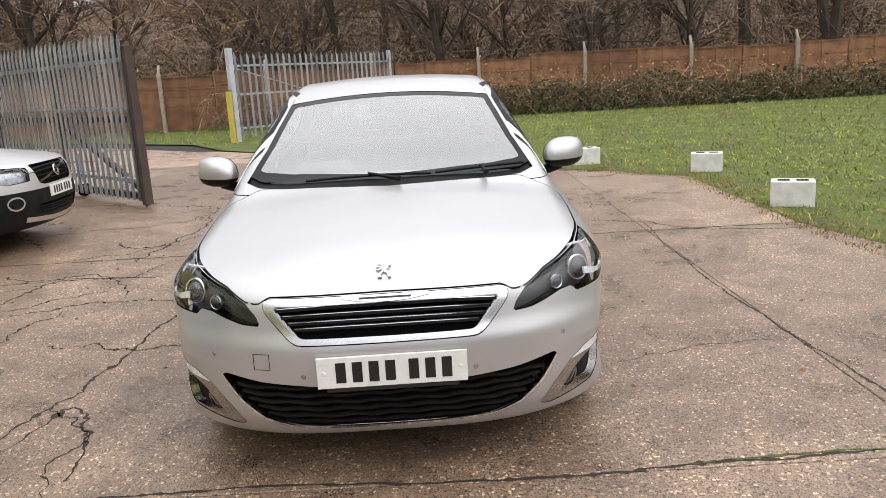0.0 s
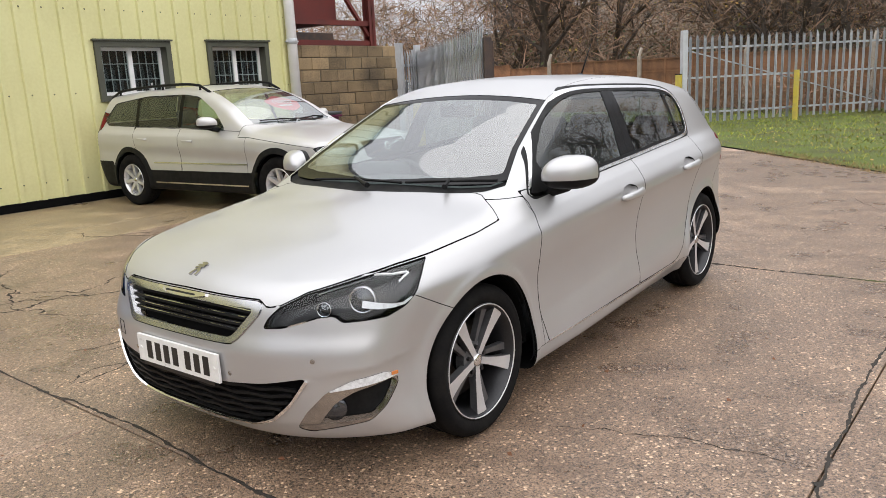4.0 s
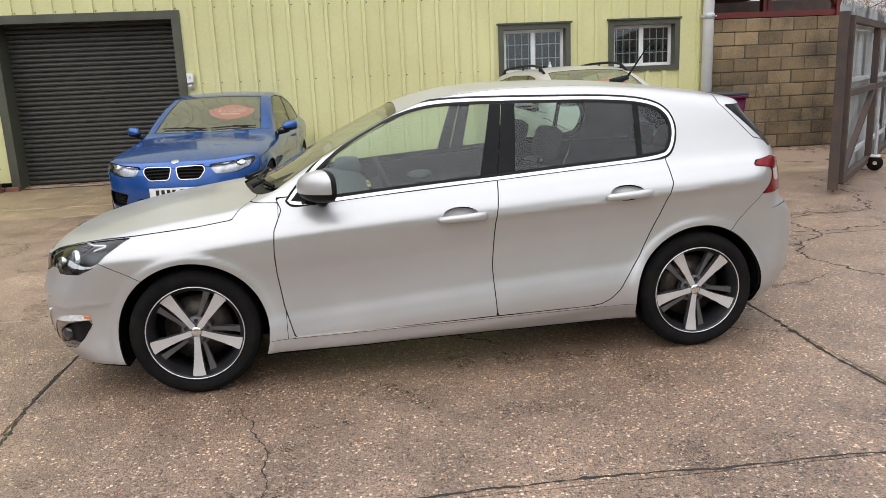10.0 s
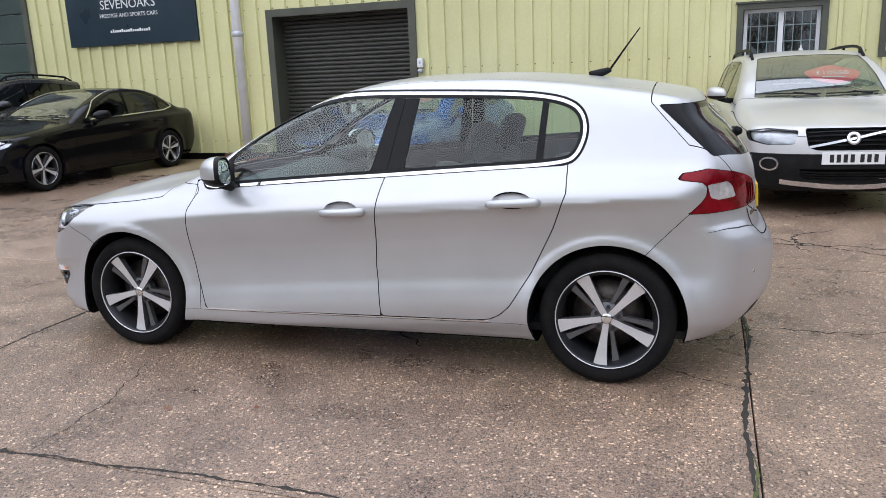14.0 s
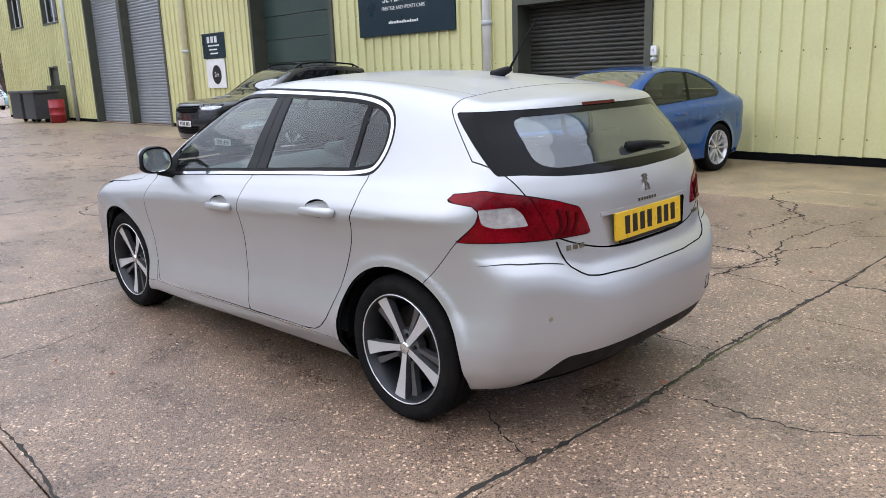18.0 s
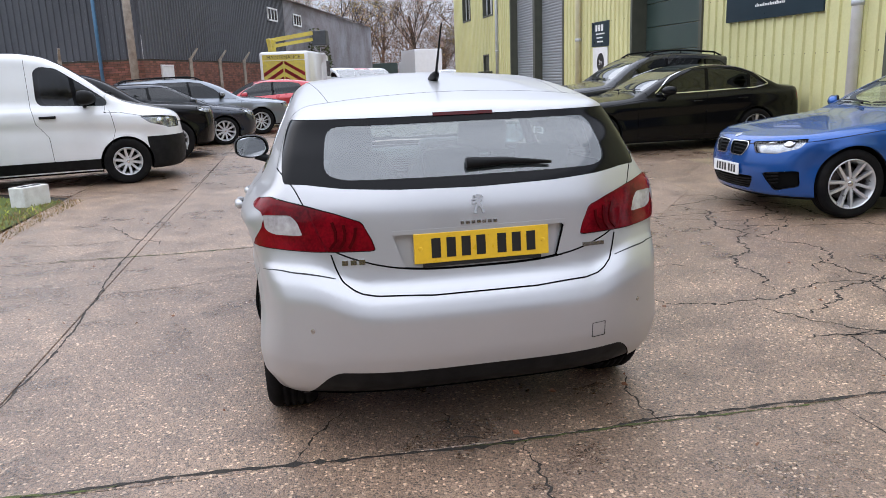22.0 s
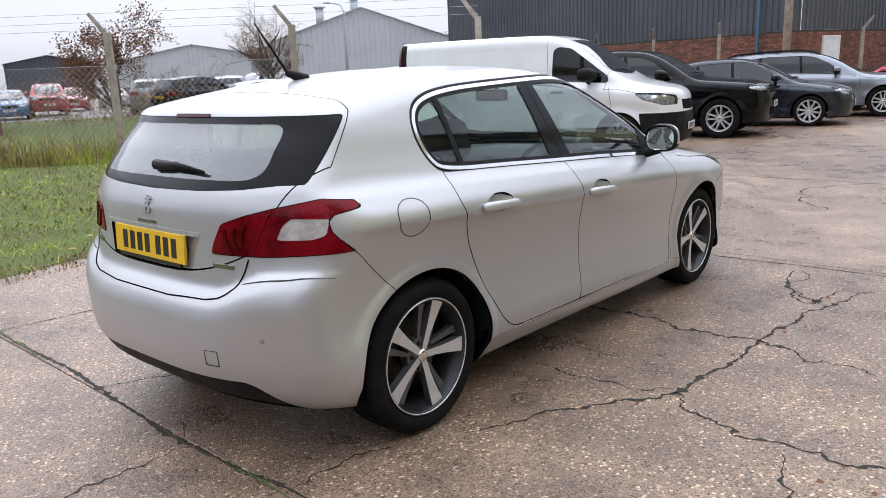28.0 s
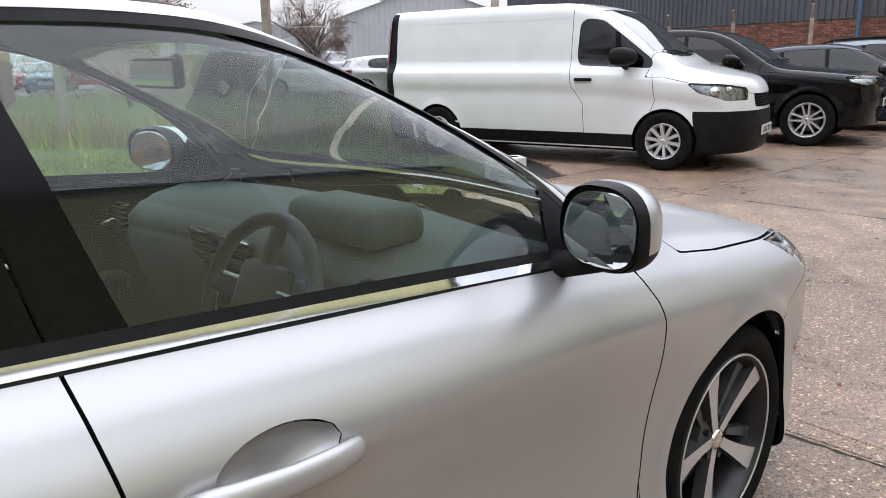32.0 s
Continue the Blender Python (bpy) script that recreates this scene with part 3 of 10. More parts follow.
def wheel_parts(kind, r, rim_r, width, spokes, style):
    """Meshes of one wheel about the x axis, its face towards +x, made once for each kind."""
    if kind in WHEELS:
        return WHEELS[kind]
    hw = width / 2
    bm = bmesh.new()
    prof = [(rim_r - 0.004, hw * 0.80), (rim_r + 0.012, hw * 0.93), (rim_r + (r - rim_r) * 0.55, hw * 1.02), (r - 0.028, hw * 0.98), (r - 0.010, hw * 0.86), (r - 0.001, hw * 0.70)]
    for g in (0.42, 0.14, -0.14, -0.42):
        prof += [(r, hw * g + 0.006), (r - 0.008, hw * g + 0.004), (r - 0.008, hw * g - 0.004), (r, hw * g - 0.006)]
    prof += [(r - 0.001, -hw * 0.70), (r - 0.010, -hw * 0.86), (r - 0.03, -hw * 0.98), (rim_r + 0.01, -hw), (rim_r - 0.004, -hw * 0.8)]
    lathe(bm, prof, 56)
    meshes = {"tyre": (bm, M_RUBBER)}
    bm = bmesh.new()
    lathe(bm, [(rim_r + 0.003, hw * 0.86), (rim_r - 0.001, hw * 0.93), (rim_r - 0.008, hw * 0.90), (rim_r - 0.012, hw * 0.80), (rim_r - 0.03, hw * 0.55), (rim_r - 0.035, -hw * 0.7), (rim_r, -hw * 0.86)], 56)
    meshes["rim"] = (bm, M_ALLOY if style != "twotone" else M_ALLOYDK)
    bm = bmesh.new()
    lathe(bm, [(rim_r + 0.001, hw * 0.88), (rim_r - 0.001, hw * 0.945), (rim_r - 0.0045, hw * 0.93), (rim_r - 0.006, hw * 0.86)], 56)
    meshes["rim_edge"] = (bm, M_ALLOY)
    bm = bmesh.new()
    face = hw * 0.60
    dark = bmesh.new()
    if style == "twotone":
        for i in range(spokes):
            a = 2 * math.pi * i / spokes + math.pi / 2
            m = Matrix.Rotation(a, 4, 'X')
            # machined blade, wide and cut off askew at the rim, grey walls behind it
            blade = [(0.026, -0.014, 0.014), (0.08, -0.016, 0.015), (0.14, -0.021, 0.020), (0.19, -0.027, 0.027), (rim_r - 0.018, -0.031, 0.033), (rim_r - 0.005, -0.020, 0.036)]
            lay_spoke(bm, dark, m, blade, lambda y: face + 0.004 + 0.020 * (y / rim_r) ** 2, 0.034)
            # set-back grey rib beside it, past a dark slot
            rib = [(0.052, 0.020, 0.036), (0.095, 0.030, 0.050), (0.14, 0.040, 0.064), (0.19, 0.050, 0.082), (rim_r - 0.008, 0.052, 0.104)]
            lay_spoke(dark, dark, m, rib, lambda y: face - 0.012 + 0.016 * (y / rim_r) ** 2, 0.028)
        lathe(dark, [(0.0, face - 0.002), (0.045, face - 0.002), (0.075, face - 0.012), (0.078, face - 0.05)], 24)
    else:
        per = 2 if style == "double" else 1
        for i in range(spokes):
            for s in range(per):
                a = 2 * math.pi * i / spokes + math.pi / 2
                off = 0 if per == 1 else (s - 0.5) * 2
                m = Matrix.Rotation(a, 4, 'X')
                z0, z1 = off * 0.018, off * 0.052
                ws, we = (0.026, 0.020) if per == 1 else (0.014, 0.012)
                if style == "thin":
                    ws, we = 0.016, 0.020
                f = [(0.03, z0 - ws), (0.03, z0 + ws), (rim_r - 0.008, z1 + we), (rim_r - 0.008, z1 - we)]
                a1 = [bm.verts.new(m @ Vector((face + 0.03 * (y / rim_r), y, z))) for y, z in f]
                a2 = [bm.verts.new(m @ Vector((face - 0.03, y, z * 1.1))) for y, z in f]
                bm.faces.new(a1)
                for j in range(4):
                    bm.faces.new((a1[j], a2[j], a2[(j + 1) % 4], a1[(j + 1) % 4]))
        lathe(bm, [(0.0, face + 0.006), (0.05, face + 0.006), (0.07, face - 0.004), (0.07, face - 0.05)], 24)
    for b in (bm, dark):
        bmesh.ops.recalc_face_normals(b, faces=b.faces[:])
    meshes["spokes"] = (bm, M_ALLOY)
    if len(dark.verts):
        meshes["inner_spokes"] = (dark, M_RIB)
    else:
        dark.free()
    bm = bmesh.new()
    lathe(bm, [(0.0, face + 0.012), (0.020, face + 0.012), (0.027, face + 0.008), (0.028, face - 0.004)], 20)
    meshes["centre_cap"] = (bm, M_CHROME)
    bm = bmesh.new()
    lathe(bm, [(0.0, face + 0.006), (0.009, face + 0.006), (0.011, face - 0.012)], 8)
    meshes["wheel_nut"] = (bm, M_ALLOYDK)
    bm = bmesh.new()
    lathe(bm, [(0.06, -0.015), (rim_r * 0.70, -0.015), (rim_r * 0.70, -0.035), (0.06, -0.035)], 36)
    meshes["brake_disc"] = (bm, M_DISC)
    bm = bmesh.new()
    lathe(bm, [(0.02, -hw * 0.72), (rim_r - 0.03, -hw * 0.72)], 30)
    meshes["backing_plate"] = (bm, M_UNDER)
    out = {}
    for name, (b, mt) in meshes.items():
        me = bpy.data.meshes.new(name)
        b.to_mesh(me)
        b.free()
        me.materials.append(mt)
        if name in ("tyre", "rim", "rim_edge", "centre_cap", "brake_disc"):
            me.shade_smooth()
        out[name] = me
    WHEELS[kind] = out
    return out


def wheel(car, kind, x, l, r, rim_r, width, spokes, style, turn=0.0, spin=0.0, label=""):
    """Tyre is the part, rim and the rest hang under it."""
    meshes = wheel_parts(kind, r, rim_r, width, spokes, style)
    flip = Matrix.Rotation(math.pi, 4, 'Z') if x < 0 else Matrix.Identity(4)
    m = Matrix.Translation((x, l, r)) @ Matrix.Rotation(radians(turn), 4, 'Z') @ flip @ Matrix.Rotation(radians(spin), 4, 'X')
    root = new("wheel", meshes["tyre"])
    root.parent = car
    root.matrix_local = m
    tagged(root, label or "black tyre on an alloy wheel")
    for name, me in meshes.items():
        if name == "wheel_nut":
            for i in range(5):
                o = new(name, me)
                o.parent = root
                o.matrix_local = Matrix.Rotation(2 * math.pi * (i + 0.5) / 5 + math.pi / 2, 4, 'X') @ Matrix.Translation((0, 0.054, 0))
        elif name != "tyre":
            o = new(name, me)
            o.parent = root
    return root


def arch_liner(car, l, r, w0, w1, z):
    for s in (-1, 1):
        bm = bmesh.new()
        n = 22
        rows = []
        for i in range(n + 1):
            a = math.pi * (1.03 - 1.06 * i / n)
            rows.append([bm.verts.new((s * w, l + r * math.cos(a), z + r * math.sin(a))) for w in (w0, w1)])
        for a, b in zip(rows, rows[1:]):
            bm.faces.new((a[0], a[1], b[1], b[0]))
        c = bm.verts.new((s * w0, l, z))
        for a, b in zip(rows, rows[1:]):
            bm.faces.new((a[0], b[0], c))
        part("arch_liner", bm, M_UNDER, car, "black wheel arch liner")


def mirror_parts(car, base, body_mat, size=1.0, side=1, tilt=0.0):
    """Door mirror: painted cap over a black housing, silvered face to the rear, foot to the door."""
    bm = bmesh.new()
    bmesh.ops.create_uvsphere(bm, u_segments=24, v_segments=16, radius=1.0)
    cx, cy, cz = base
    sx, sy, sz = 0.112 * size, 0.105 * size, 0.086 * size
    geom = bm.verts[:] + bm.edges[:] + bm.faces[:]
    bmesh.ops.bisect_plane(bm, geom=geom, plane_co=(0, 0.35, 0), plane_no=(0, 1, 0), clear_outer=True)

    def shape(v, grow=1.0):
        x, y, z = v
        zz = (abs(z) ** 0.8 * (1 if z > 0 else -1)) * sz * (1.0 if z > 0 else 0.80) * (1.0 - 0.06 * x) + 0.012 * x * (z > 0)
        yy = y * sy * (1.0 - 0.18 * x) + 0.40 * sx * x
        xx = (abs(x) ** 0.78 * (1 if x > 0 else -1)) * sx
        return Vector((side * xx * grow, yy * grow, zz * grow))
    low, bezel = bm.copy(), bm.copy()
    for b, n in ((bm, 1), (low, 1), (bezel, -1)):
        bmesh.ops.bisect_plane(b, geom=b.verts[:] + b.edges[:] + b.faces[:], plane_co=(0, 0.04, 0), plane_no=(0, n, 0), clear_outer=True)
    bmesh.ops.bisect_plane(bm, geom=bm.verts[:] + bm.edges[:] + bm.faces[:], plane_co=(0, 0, -0.22), plane_no=(0, 0, -1), clear_outer=True)
    bmesh.ops.bisect_plane(low, geom=low.verts[:] + low.edges[:] + low.faces[:], plane_co=(0, 0, -0.22), plane_no=(0, 0, 1), clear_outer=True)
    for b in (bm, low, bezel):
        for v in b.verts:
            v.co = shape(v.co) + Vector((cx, cy, cz))
        bmesh.ops.recalc_face_normals(b, faces=b.faces[:])
    cap = part("mirror_cap", bm, body_mat, car, "painted door mirror cap", True)
    part("mirror_housing", low, M_BLACK, cap, "", True)
    part("mirror_bezel", bezel, M_BLACK, cap, "black bezel round the mirror glass", True)
    bm = bmesh.new()
    ring = [bm.verts.new(shape((math.cos(a) * 0.93, 0.35, math.sin(a) * 0.93), 0.965) + Vector((cx, cy, cz))) for a in (2 * math.pi * i / 28 for i in range(28))]
    bm.faces.new(ring)
    for v in bm.verts:
        v.co.y -= 0.13 * (v.co.z - cz) + 0.004
    part("mirror_surround", bm, M_BLACK, cap)
    bm = bmesh.new()
    ring = [bm.verts.new(shape((math.cos(a) * 0.84 + 0.02, 0.36, math.sin(a) * 0.82), 0.965) + Vector((cx, cy + 0.004, cz))) for a in (2 * math.pi * i / 28 for i in range(28))]
    bm.faces.new(ring)
    for v in bm.verts:
        v.co.y -= 0.13 * (v.co.z - cz) + 0.004
    part("mirror_glass", bm, M_MIRROR, cap, "silvered mirror glass")
    bm = bmesh.new()
    tube(bm, [(cx - side * 0.02, cy, cz - sz * 0.6), (cx - side * 0.10 * size, cy, cz - sz * 0.95), (cx - side * 0.19 * size, cy + 0.0, cz - sz * 1.05)], [0.03, 0.026, 0.034], 10)
    part("mirror_foot", bm, M_BLACK, cap, "", True)


M_MIRROR = mat("mirror_silver", (0.85, 0.86, 0.87), (0.83, 0.84, 0.85), rough=0.02, metal=1.0, rvary=0.0)


def plate(car, shell, p, wide, tall, back_mat, along, front=True, lift=0.012, dots=False, pts=None):
    """Number plate with its characters as plain bars."""
    m = seat_at(shell, p, lift, along)
    # hold it upright and square to the car
    n = Vector((0, -1, 0.0)) if front else Vector((0, 1, 0.0))
    if pts:
        n = Vector(pts)
    x = Vector(along)
    y = n.cross(x)
    o = m.translation
    m = Matrix((x, y, n)).transposed().to_4x4()
    m.translation = o
    bm = bx(-wide / 2, wide / 2, -tall / 2, tall / 2, -0.012, 0.0, 0.0015, m)
    pl = part("number_plate", bm, back_mat, car, "pressed number plate")
    cw, gap = wide * 0.088, wide * 0.022
    xs = -wide * 0.385
    for i in range(7):
        x0 = xs + i * (cw + gap) + (wide * 0.045 if i > 3 else 0)
        part("plate_bar", bx(x0 + cw * 0.12, x0 + cw * 0.88, -tall * 0.33, tall * 0.33, 0, 0.0015, 0, m), M_INK, pl)
    if dots:
        for sx in (-1, 1):
            bm = bmesh.new()
            lathe_m = m @ Matrix.Translation((sx * wide * 0.455, 0, 0))
            k = len(bm.verts)
            lathe(bm, [(0.0, 0.003), (0.007, 0.002), (0.008, 0.0)], 10, 'Z')
            bm.verts.ensure_lookup_table()
            for v in bm.verts[k:]:
                v.co = lathe_m @ v.co
            part("plate_screw", bm, back_mat, pl)
        part("dealer_strip", bx(-wide * 0.44, wide * 0.44, -tall / 2 - 0.014, -tall / 2 - 0.001, -0.012, 0.0005, 0, m), M_INK, pl, "black strip below the plate")
    return pl


def handle(car, shell, p, side, body_mat, length=0.245, lock=False):
    """Door handle bar across the scooped cup behind it."""
    bm = bmesh.new()
    n, rings = 32, []
    for r, deep in ((1.03, 0.0), (0.97, -0.004), (0.85, -0.017), (0.62, -0.027), (0.3, -0.031)):
        pts = onto(shell, [(p[0], p[1] - 0.006 + CUP[0] * r * math.cos(a), p[2] + 0.006 + CUP[1] * r * math.sin(a)) for a in (2 * math.pi * i / n for i in range(n))])
        rings.append([bm.verts.new(Vector(q) + Vector((side * deep, 0, 0))) for q in pts])
    for a, b in zip(rings, rings[1:]):
        for i in range(n):
            bm.faces.new((a[i], a[(i + 1) % n], b[(i + 1) % n], b[i]))
    bm.faces.new(rings[-1])
    bmesh.ops.recalc_face_normals(bm, faces=bm.faces[:])
    if bm.faces[-1:] and bm.faces[:][-1].normal.x * side < 0:
        bmesh.ops.reverse_faces(bm, faces=bm.faces[:])
    part("handle_cup", bm, body_mat, car, "scooped painted handle cup", True)
    m = seat_at(shell, p, 0.001, (0, 1, 0.05))
    if side * m.col[2].x < 0:
        m = m @ Matrix.Rotation(math.pi, 4, 'X')
    up = 1 if m.col[1].z > 0 else -1
    bm = bmesh.new()
    pts = [(-length / 2, 0, 0.002), (-length * 0.44, 0, 0.014), (-length * 0.25, 0, 0.024), (0.0, 0, 0.028), (length * 0.25, 0, 0.026), (length * 0.42, 0, 0.018), (length / 2, 0, 0.002)]
    tube(bm, [Vector(q) for q in pts], [0.007, 0.011, 0.0125, 0.0125, 0.014, 0.014, 0.010], 12)
    for v in bm.verts:
        v.co = m @ Vector((v.co.x, v.co.y * 1.55 - up * 0.010, v.co.z))
    hb = part("door_handle", bm, body_mat, car, "painted door handle bar", True)
    if lock:
        bm = bmesh.new()
        lathe(bm, [(0.0, 0.020), (0.008, 0.020), (0.010, 0.018), (0.011, 0.012)], 16, 'Z')
        for v in bm.verts:
            v.co = m @ (v.co + Vector((length * 0.40 * (1 if m.col[0].y > 0 else -1), -up * 0.010, 0)))
        part("door_lock", bm, M_SATINDK, hb, "round key lock", True)
    part("handle_edge", bx(-length * 0.46, length * 0.46, -up * 0.010 - 0.0012, -up * 0.010 + 0.0012, 0.0, 0.012, 0, m), M_SEAM, hb)


CUP = (0.090, 0.039)


def seat(car, x, l, z, wide=0.5, head=True):
    bm = bmesh.new()
    box(bm, x - wide / 2, x + wide / 2, l - 0.26, l + 0.24, z, z + 0.16, 0.05)
    s = part("seat_cushion", bm, M_FABRIC, car, "dark cloth seat", True)
    bm = bmesh.new()
    m = Matrix.Translation((x, l + 0.25, z + 0.1)) @ Matrix.Rotation(radians(-18), 4, 'X')
    box(bm, -wide / 2, wide / 2, -0.07, 0.07, 0, 0.58, 0.05, m)
    box(bm, -wide / 2 - 0.01, -wide / 2 + 0.08, -0.11, 0.05, 0.05, 0.45, 0.03, m)
    box(bm, wide / 2 - 0.08, wide / 2 + 0.01, -0.11, 0.05, 0.05, 0.45, 0.03, m)
    part("seat_back", bm, M_FABRIC, s, "", True)
    if head:
        bm = bmesh.new()
        box(bm, -0.135, 0.135, -0.055, 0.055, 0.61, 0.80, 0.045, m)
        tube(bm, [m @ Vector((-0.05, 0, 0.55)), m @ Vector((-0.05, 0, 0.64))], 0.008, 6)
        tube(bm, [m @ Vector((0.05, 0, 0.55)), m @ Vector((0.05, 0, 0.64))], 0.008, 6)
        part("headrest", bm, M_FABRIC, s, "", True)


def wiper(car, shell, a, b, pivot):
    A, B, P = np.array(a), np.array(b), np.array(pivot)
    line = onto(shell, [A + (B - A) * t for t in np.linspace(0, 1, 9)], 0.012)
    bm = bmesh.new()
    tube(bm, [tuple(q) for q in line], 0.007, 6)
    blade = part("wiper_blade", bm, M_BLACK, car)
    bm = bmesh.new()
    q = onto(shell, [P, P * 0.6 + line[4] * 0.4, line[4]], 0.025)
    tube(bm, [tuple(v) for v in q], [0.014, 0.010, 0.007], 6)
    part("wiper_arm", bm, M_BLACK, blade)


# ---- the silver hatchback ----
def field_q(x, y):
    return lambda w, l, h: poly_field(x, y(w, l), h)


def silver_hatchback():
    car = thing("hatchback_car", pose(-0.208, 2.457, 0, 0, 0, 1.35), "silver metallic five-door hatchback car parked on cracked concrete", "car")
    sh = Shell(HATCH)
    sk = Skin(sh, 0.018)
    qf = lambda w, l: w + 0.5 * (l - 0.1)
    qr = lambda w, l: w - 0.5 * (l - 4.1)
    lay = []          # panels that get a dark lining
    # side windows with bright surround
    outer = [(1.333, 0.902), (1.396, 0.985), (1.526, 1.117), (1.729, 1.25), (1.893, 1.322), (2.052, 1.368), (2.228, 1.381), (2.479, 1.377), (2.741, 1.370), (3.053, 1.359), (3.25, 1.334), (3.35, 1.286), (3.385, 1.19), (3.352, 1.08), (3.29, 1.034), (2.876, 1.010), (2.406, 0.978), (2.122, 0.962), (1.759, 0.936)]
    # soften the corners of the outline
    for _ in range(2):
        outer = [q for i, p in enumerate(outer) for q in ((tuple(np.array(outer[i - 1]) * 0.25 + np.array(p) * 0.75), tuple(np.array(p) * 0.75 + np.array(outer[(i + 1) % len(outer)]) * 0.25)))]
    ctr = Vector((2.4, 1.15))

    def shrink(poly, d):
        P = [Vector(p) for p in poly]
        out = []
        for i, p in enumerate(P):
            a, b = P[i - 1], P[(i + 1) % len(P)]
            t = (b - a).normalized()
            n = Vector((-t.y, t.x))
            if n.dot(ctr - p) < 0:
                n = -n
            out.append(tuple(p + n * d))
        return out
    low_line = lambda l: np.interp(l, [1.3, 1.76, 2.4, 2.9, 3.3], [0.90, 0.936, 0.978, 1.011, 1.035])
    seal = sk.take(lambda w, l, h: np.minimum.reduce([poly_field(shrink(outer, -0.012), l, h), w - np.interp(l, [1.29, 1.52, 1.84, 1.97, 2.3], [0.725, 0.652, 0.585, 0.563, 0.45]), h - low_line(l) + 0.004]))
    seal_v = np.array(sk.v)
    ring, seal = sk.take(lambda w, l, h: poly_field(outer, l, h), 0.0, seal)
    sk.mesh("window_seal", seal, M_BLACK, car, "black rubber window seal", both=False)
    bright, inner = shrink(outer, 0.014), shrink(outer, 0.030)
    win, chrome = sk.take(lambda w, l, h: poly_field(bright, l, h), 0.0, ring)
    win, rubber = sk.take(lambda w, l, h: poly_field(inner, l, h), 0.0, win)
    sk.mesh("glass_seal", rubber, M_BLACK, car, "black inner glass seal", lift=0.001, both=False)
    sk.mesh("window_trim", chrome, M_CHROME, car, "bright chrome window surround", lift=0.003, both=False, rim=0.008)
    fl_front = lambda l, h: l - (2.318 + (h - 0.985) * 0.263)
    fl_mid = lambda l, h: l - (2.406 + (h - 0.974) * 0.18)
    fl_rear = lambda l, h: l - (2.500 + (h - 0.996) * 0.126)
    fl_q1 = lambda l, h: l - (3.150 + (h - 1.03) * 0.06)
    fl_q2 = lambda l, h: l - (3.182 + (h - 1.03) * 0.06)
    behind, front_w = sk.take(lambda w, l, h: fl_front(l, h), 0.0, win)
    rest, pillar = sk.take(lambda w, l, h: fl_rear(l, h), 0.0, behind)
    pr, pf = sk.take(lambda w, l, h: fl_mid(l, h), 0.0025, pillar)
    quarter, rearw = sk.take(lambda w, l, h: fl_q1(l, h), 0.0, rest)
    quarter, bar = sk.take(lambda w, l, h: fl_q2(l, h), 0.0, quarter)
    sail, front_w = sk.take(lambda w, l, h: 1.555 - l - (h - 0.92) * 0.28, 0.0, front_w)
    for fs in (pf, pr):
        sk.mesh("door_pillar_trim", fs, M_GLOSSBLK, car, "gloss black window pillar", both=False, rim=0.01)
    sk.mesh("window_divider", bar, M_BLACK, car, both=False)
    sk.mesh("mirror_sail", sail, M_BLACK, car, both=False)
    sk.mesh("front_door_window", front_w, M_GLASS, car, "clear door glass with rain drops", lift=-0.004, both=False)
    sk.mesh("rear_door_window", rearw, M_GLASS_TINT, car, "tinted rear door glass", lift=-0.004, both=False)
    sk.mesh("quarter_window", quarter, M_GLASS_TINT, car, lift=-0.004, both=False)
    # windscreen and cowl
    base = lambda w: np.interp(w, [0, 0.2, 0.49, 0.63, 0.72], [1.075, 1.105, 1.165, 1.215, 1.30])
    ws_side = lambda l: np.interp(l, [1.0, 1.29, 1.52, 1.84, 1.97], [0.76, 0.705, 0.632, 0.567, 0.545])
    ws_top = lambda w: 1.955 - 0.02 * (w / 0.55) ** 2
    screen = sk.take(lambda w, l, h: np.minimum.reduce([l - base(w), ws_top(w) - l, ws_side(l) - w, h - 0.88, 2.1 - l]), 0.001)
    screen, cowl = sk.take(lambda w, l, h: l - base(w) - 0.055 - 0.05 * np.exp(-(w / 0.35) ** 2), 0.0, screen)
    sk.mesh("cowl", cowl, M_BLACK, car, "black scuttle panel", lift=-0.012)
    clear, band = sk.take(lambda w, l, h: np.minimum.reduce([ws_top(w) - 0.05 - l, ws_side(l) - 0.032 - w, l - base(w) - 0.13]), 0.0, screen)
    sk.mesh("windscreen", clear, M_GLASS_WS, car, "clear windscreen", lift=-0.002)
    sk.mesh("windscreen_border", band, M_GLOSSBLK, car, "black windscreen border", lift=-0.002, both=False)
    # tailgate glass and its black surround
    lowr = lambda w: np.interp(w, [0, 0.3, 0.5, 0.63, 0.75], [1.030, 1.036, 1.046, 1.060, 1.062])
    black = sk.take(lambda w, l, h: np.minimum.reduce([h - lowr(w), 1.288 + 0.0 * w - h, l - 3.690 - (1.283 - h) * 1.06, l - 3.4]), 0.001)
    glas = round_poly([(-0.6, 1.070), (0.50, 1.074), (0.565, 1.10), (0.535, 1.262), (-0.6, 1.264)], 0.05, 5)
    rg, black = sk.take(lambda w, l, h: np.minimum(poly_field(glas, w, h), l - 3.7), 0.0, black)
    sk.mesh("rear_window", rg, M_GLASS_REAR, car, "heated rear window with rain drops", lift=-0.002)
    sk.mesh("rear_window_surround", black, M_GLOSSBLK, car, "gloss black tailgate surround", lift=-0.001, rim=0.01)
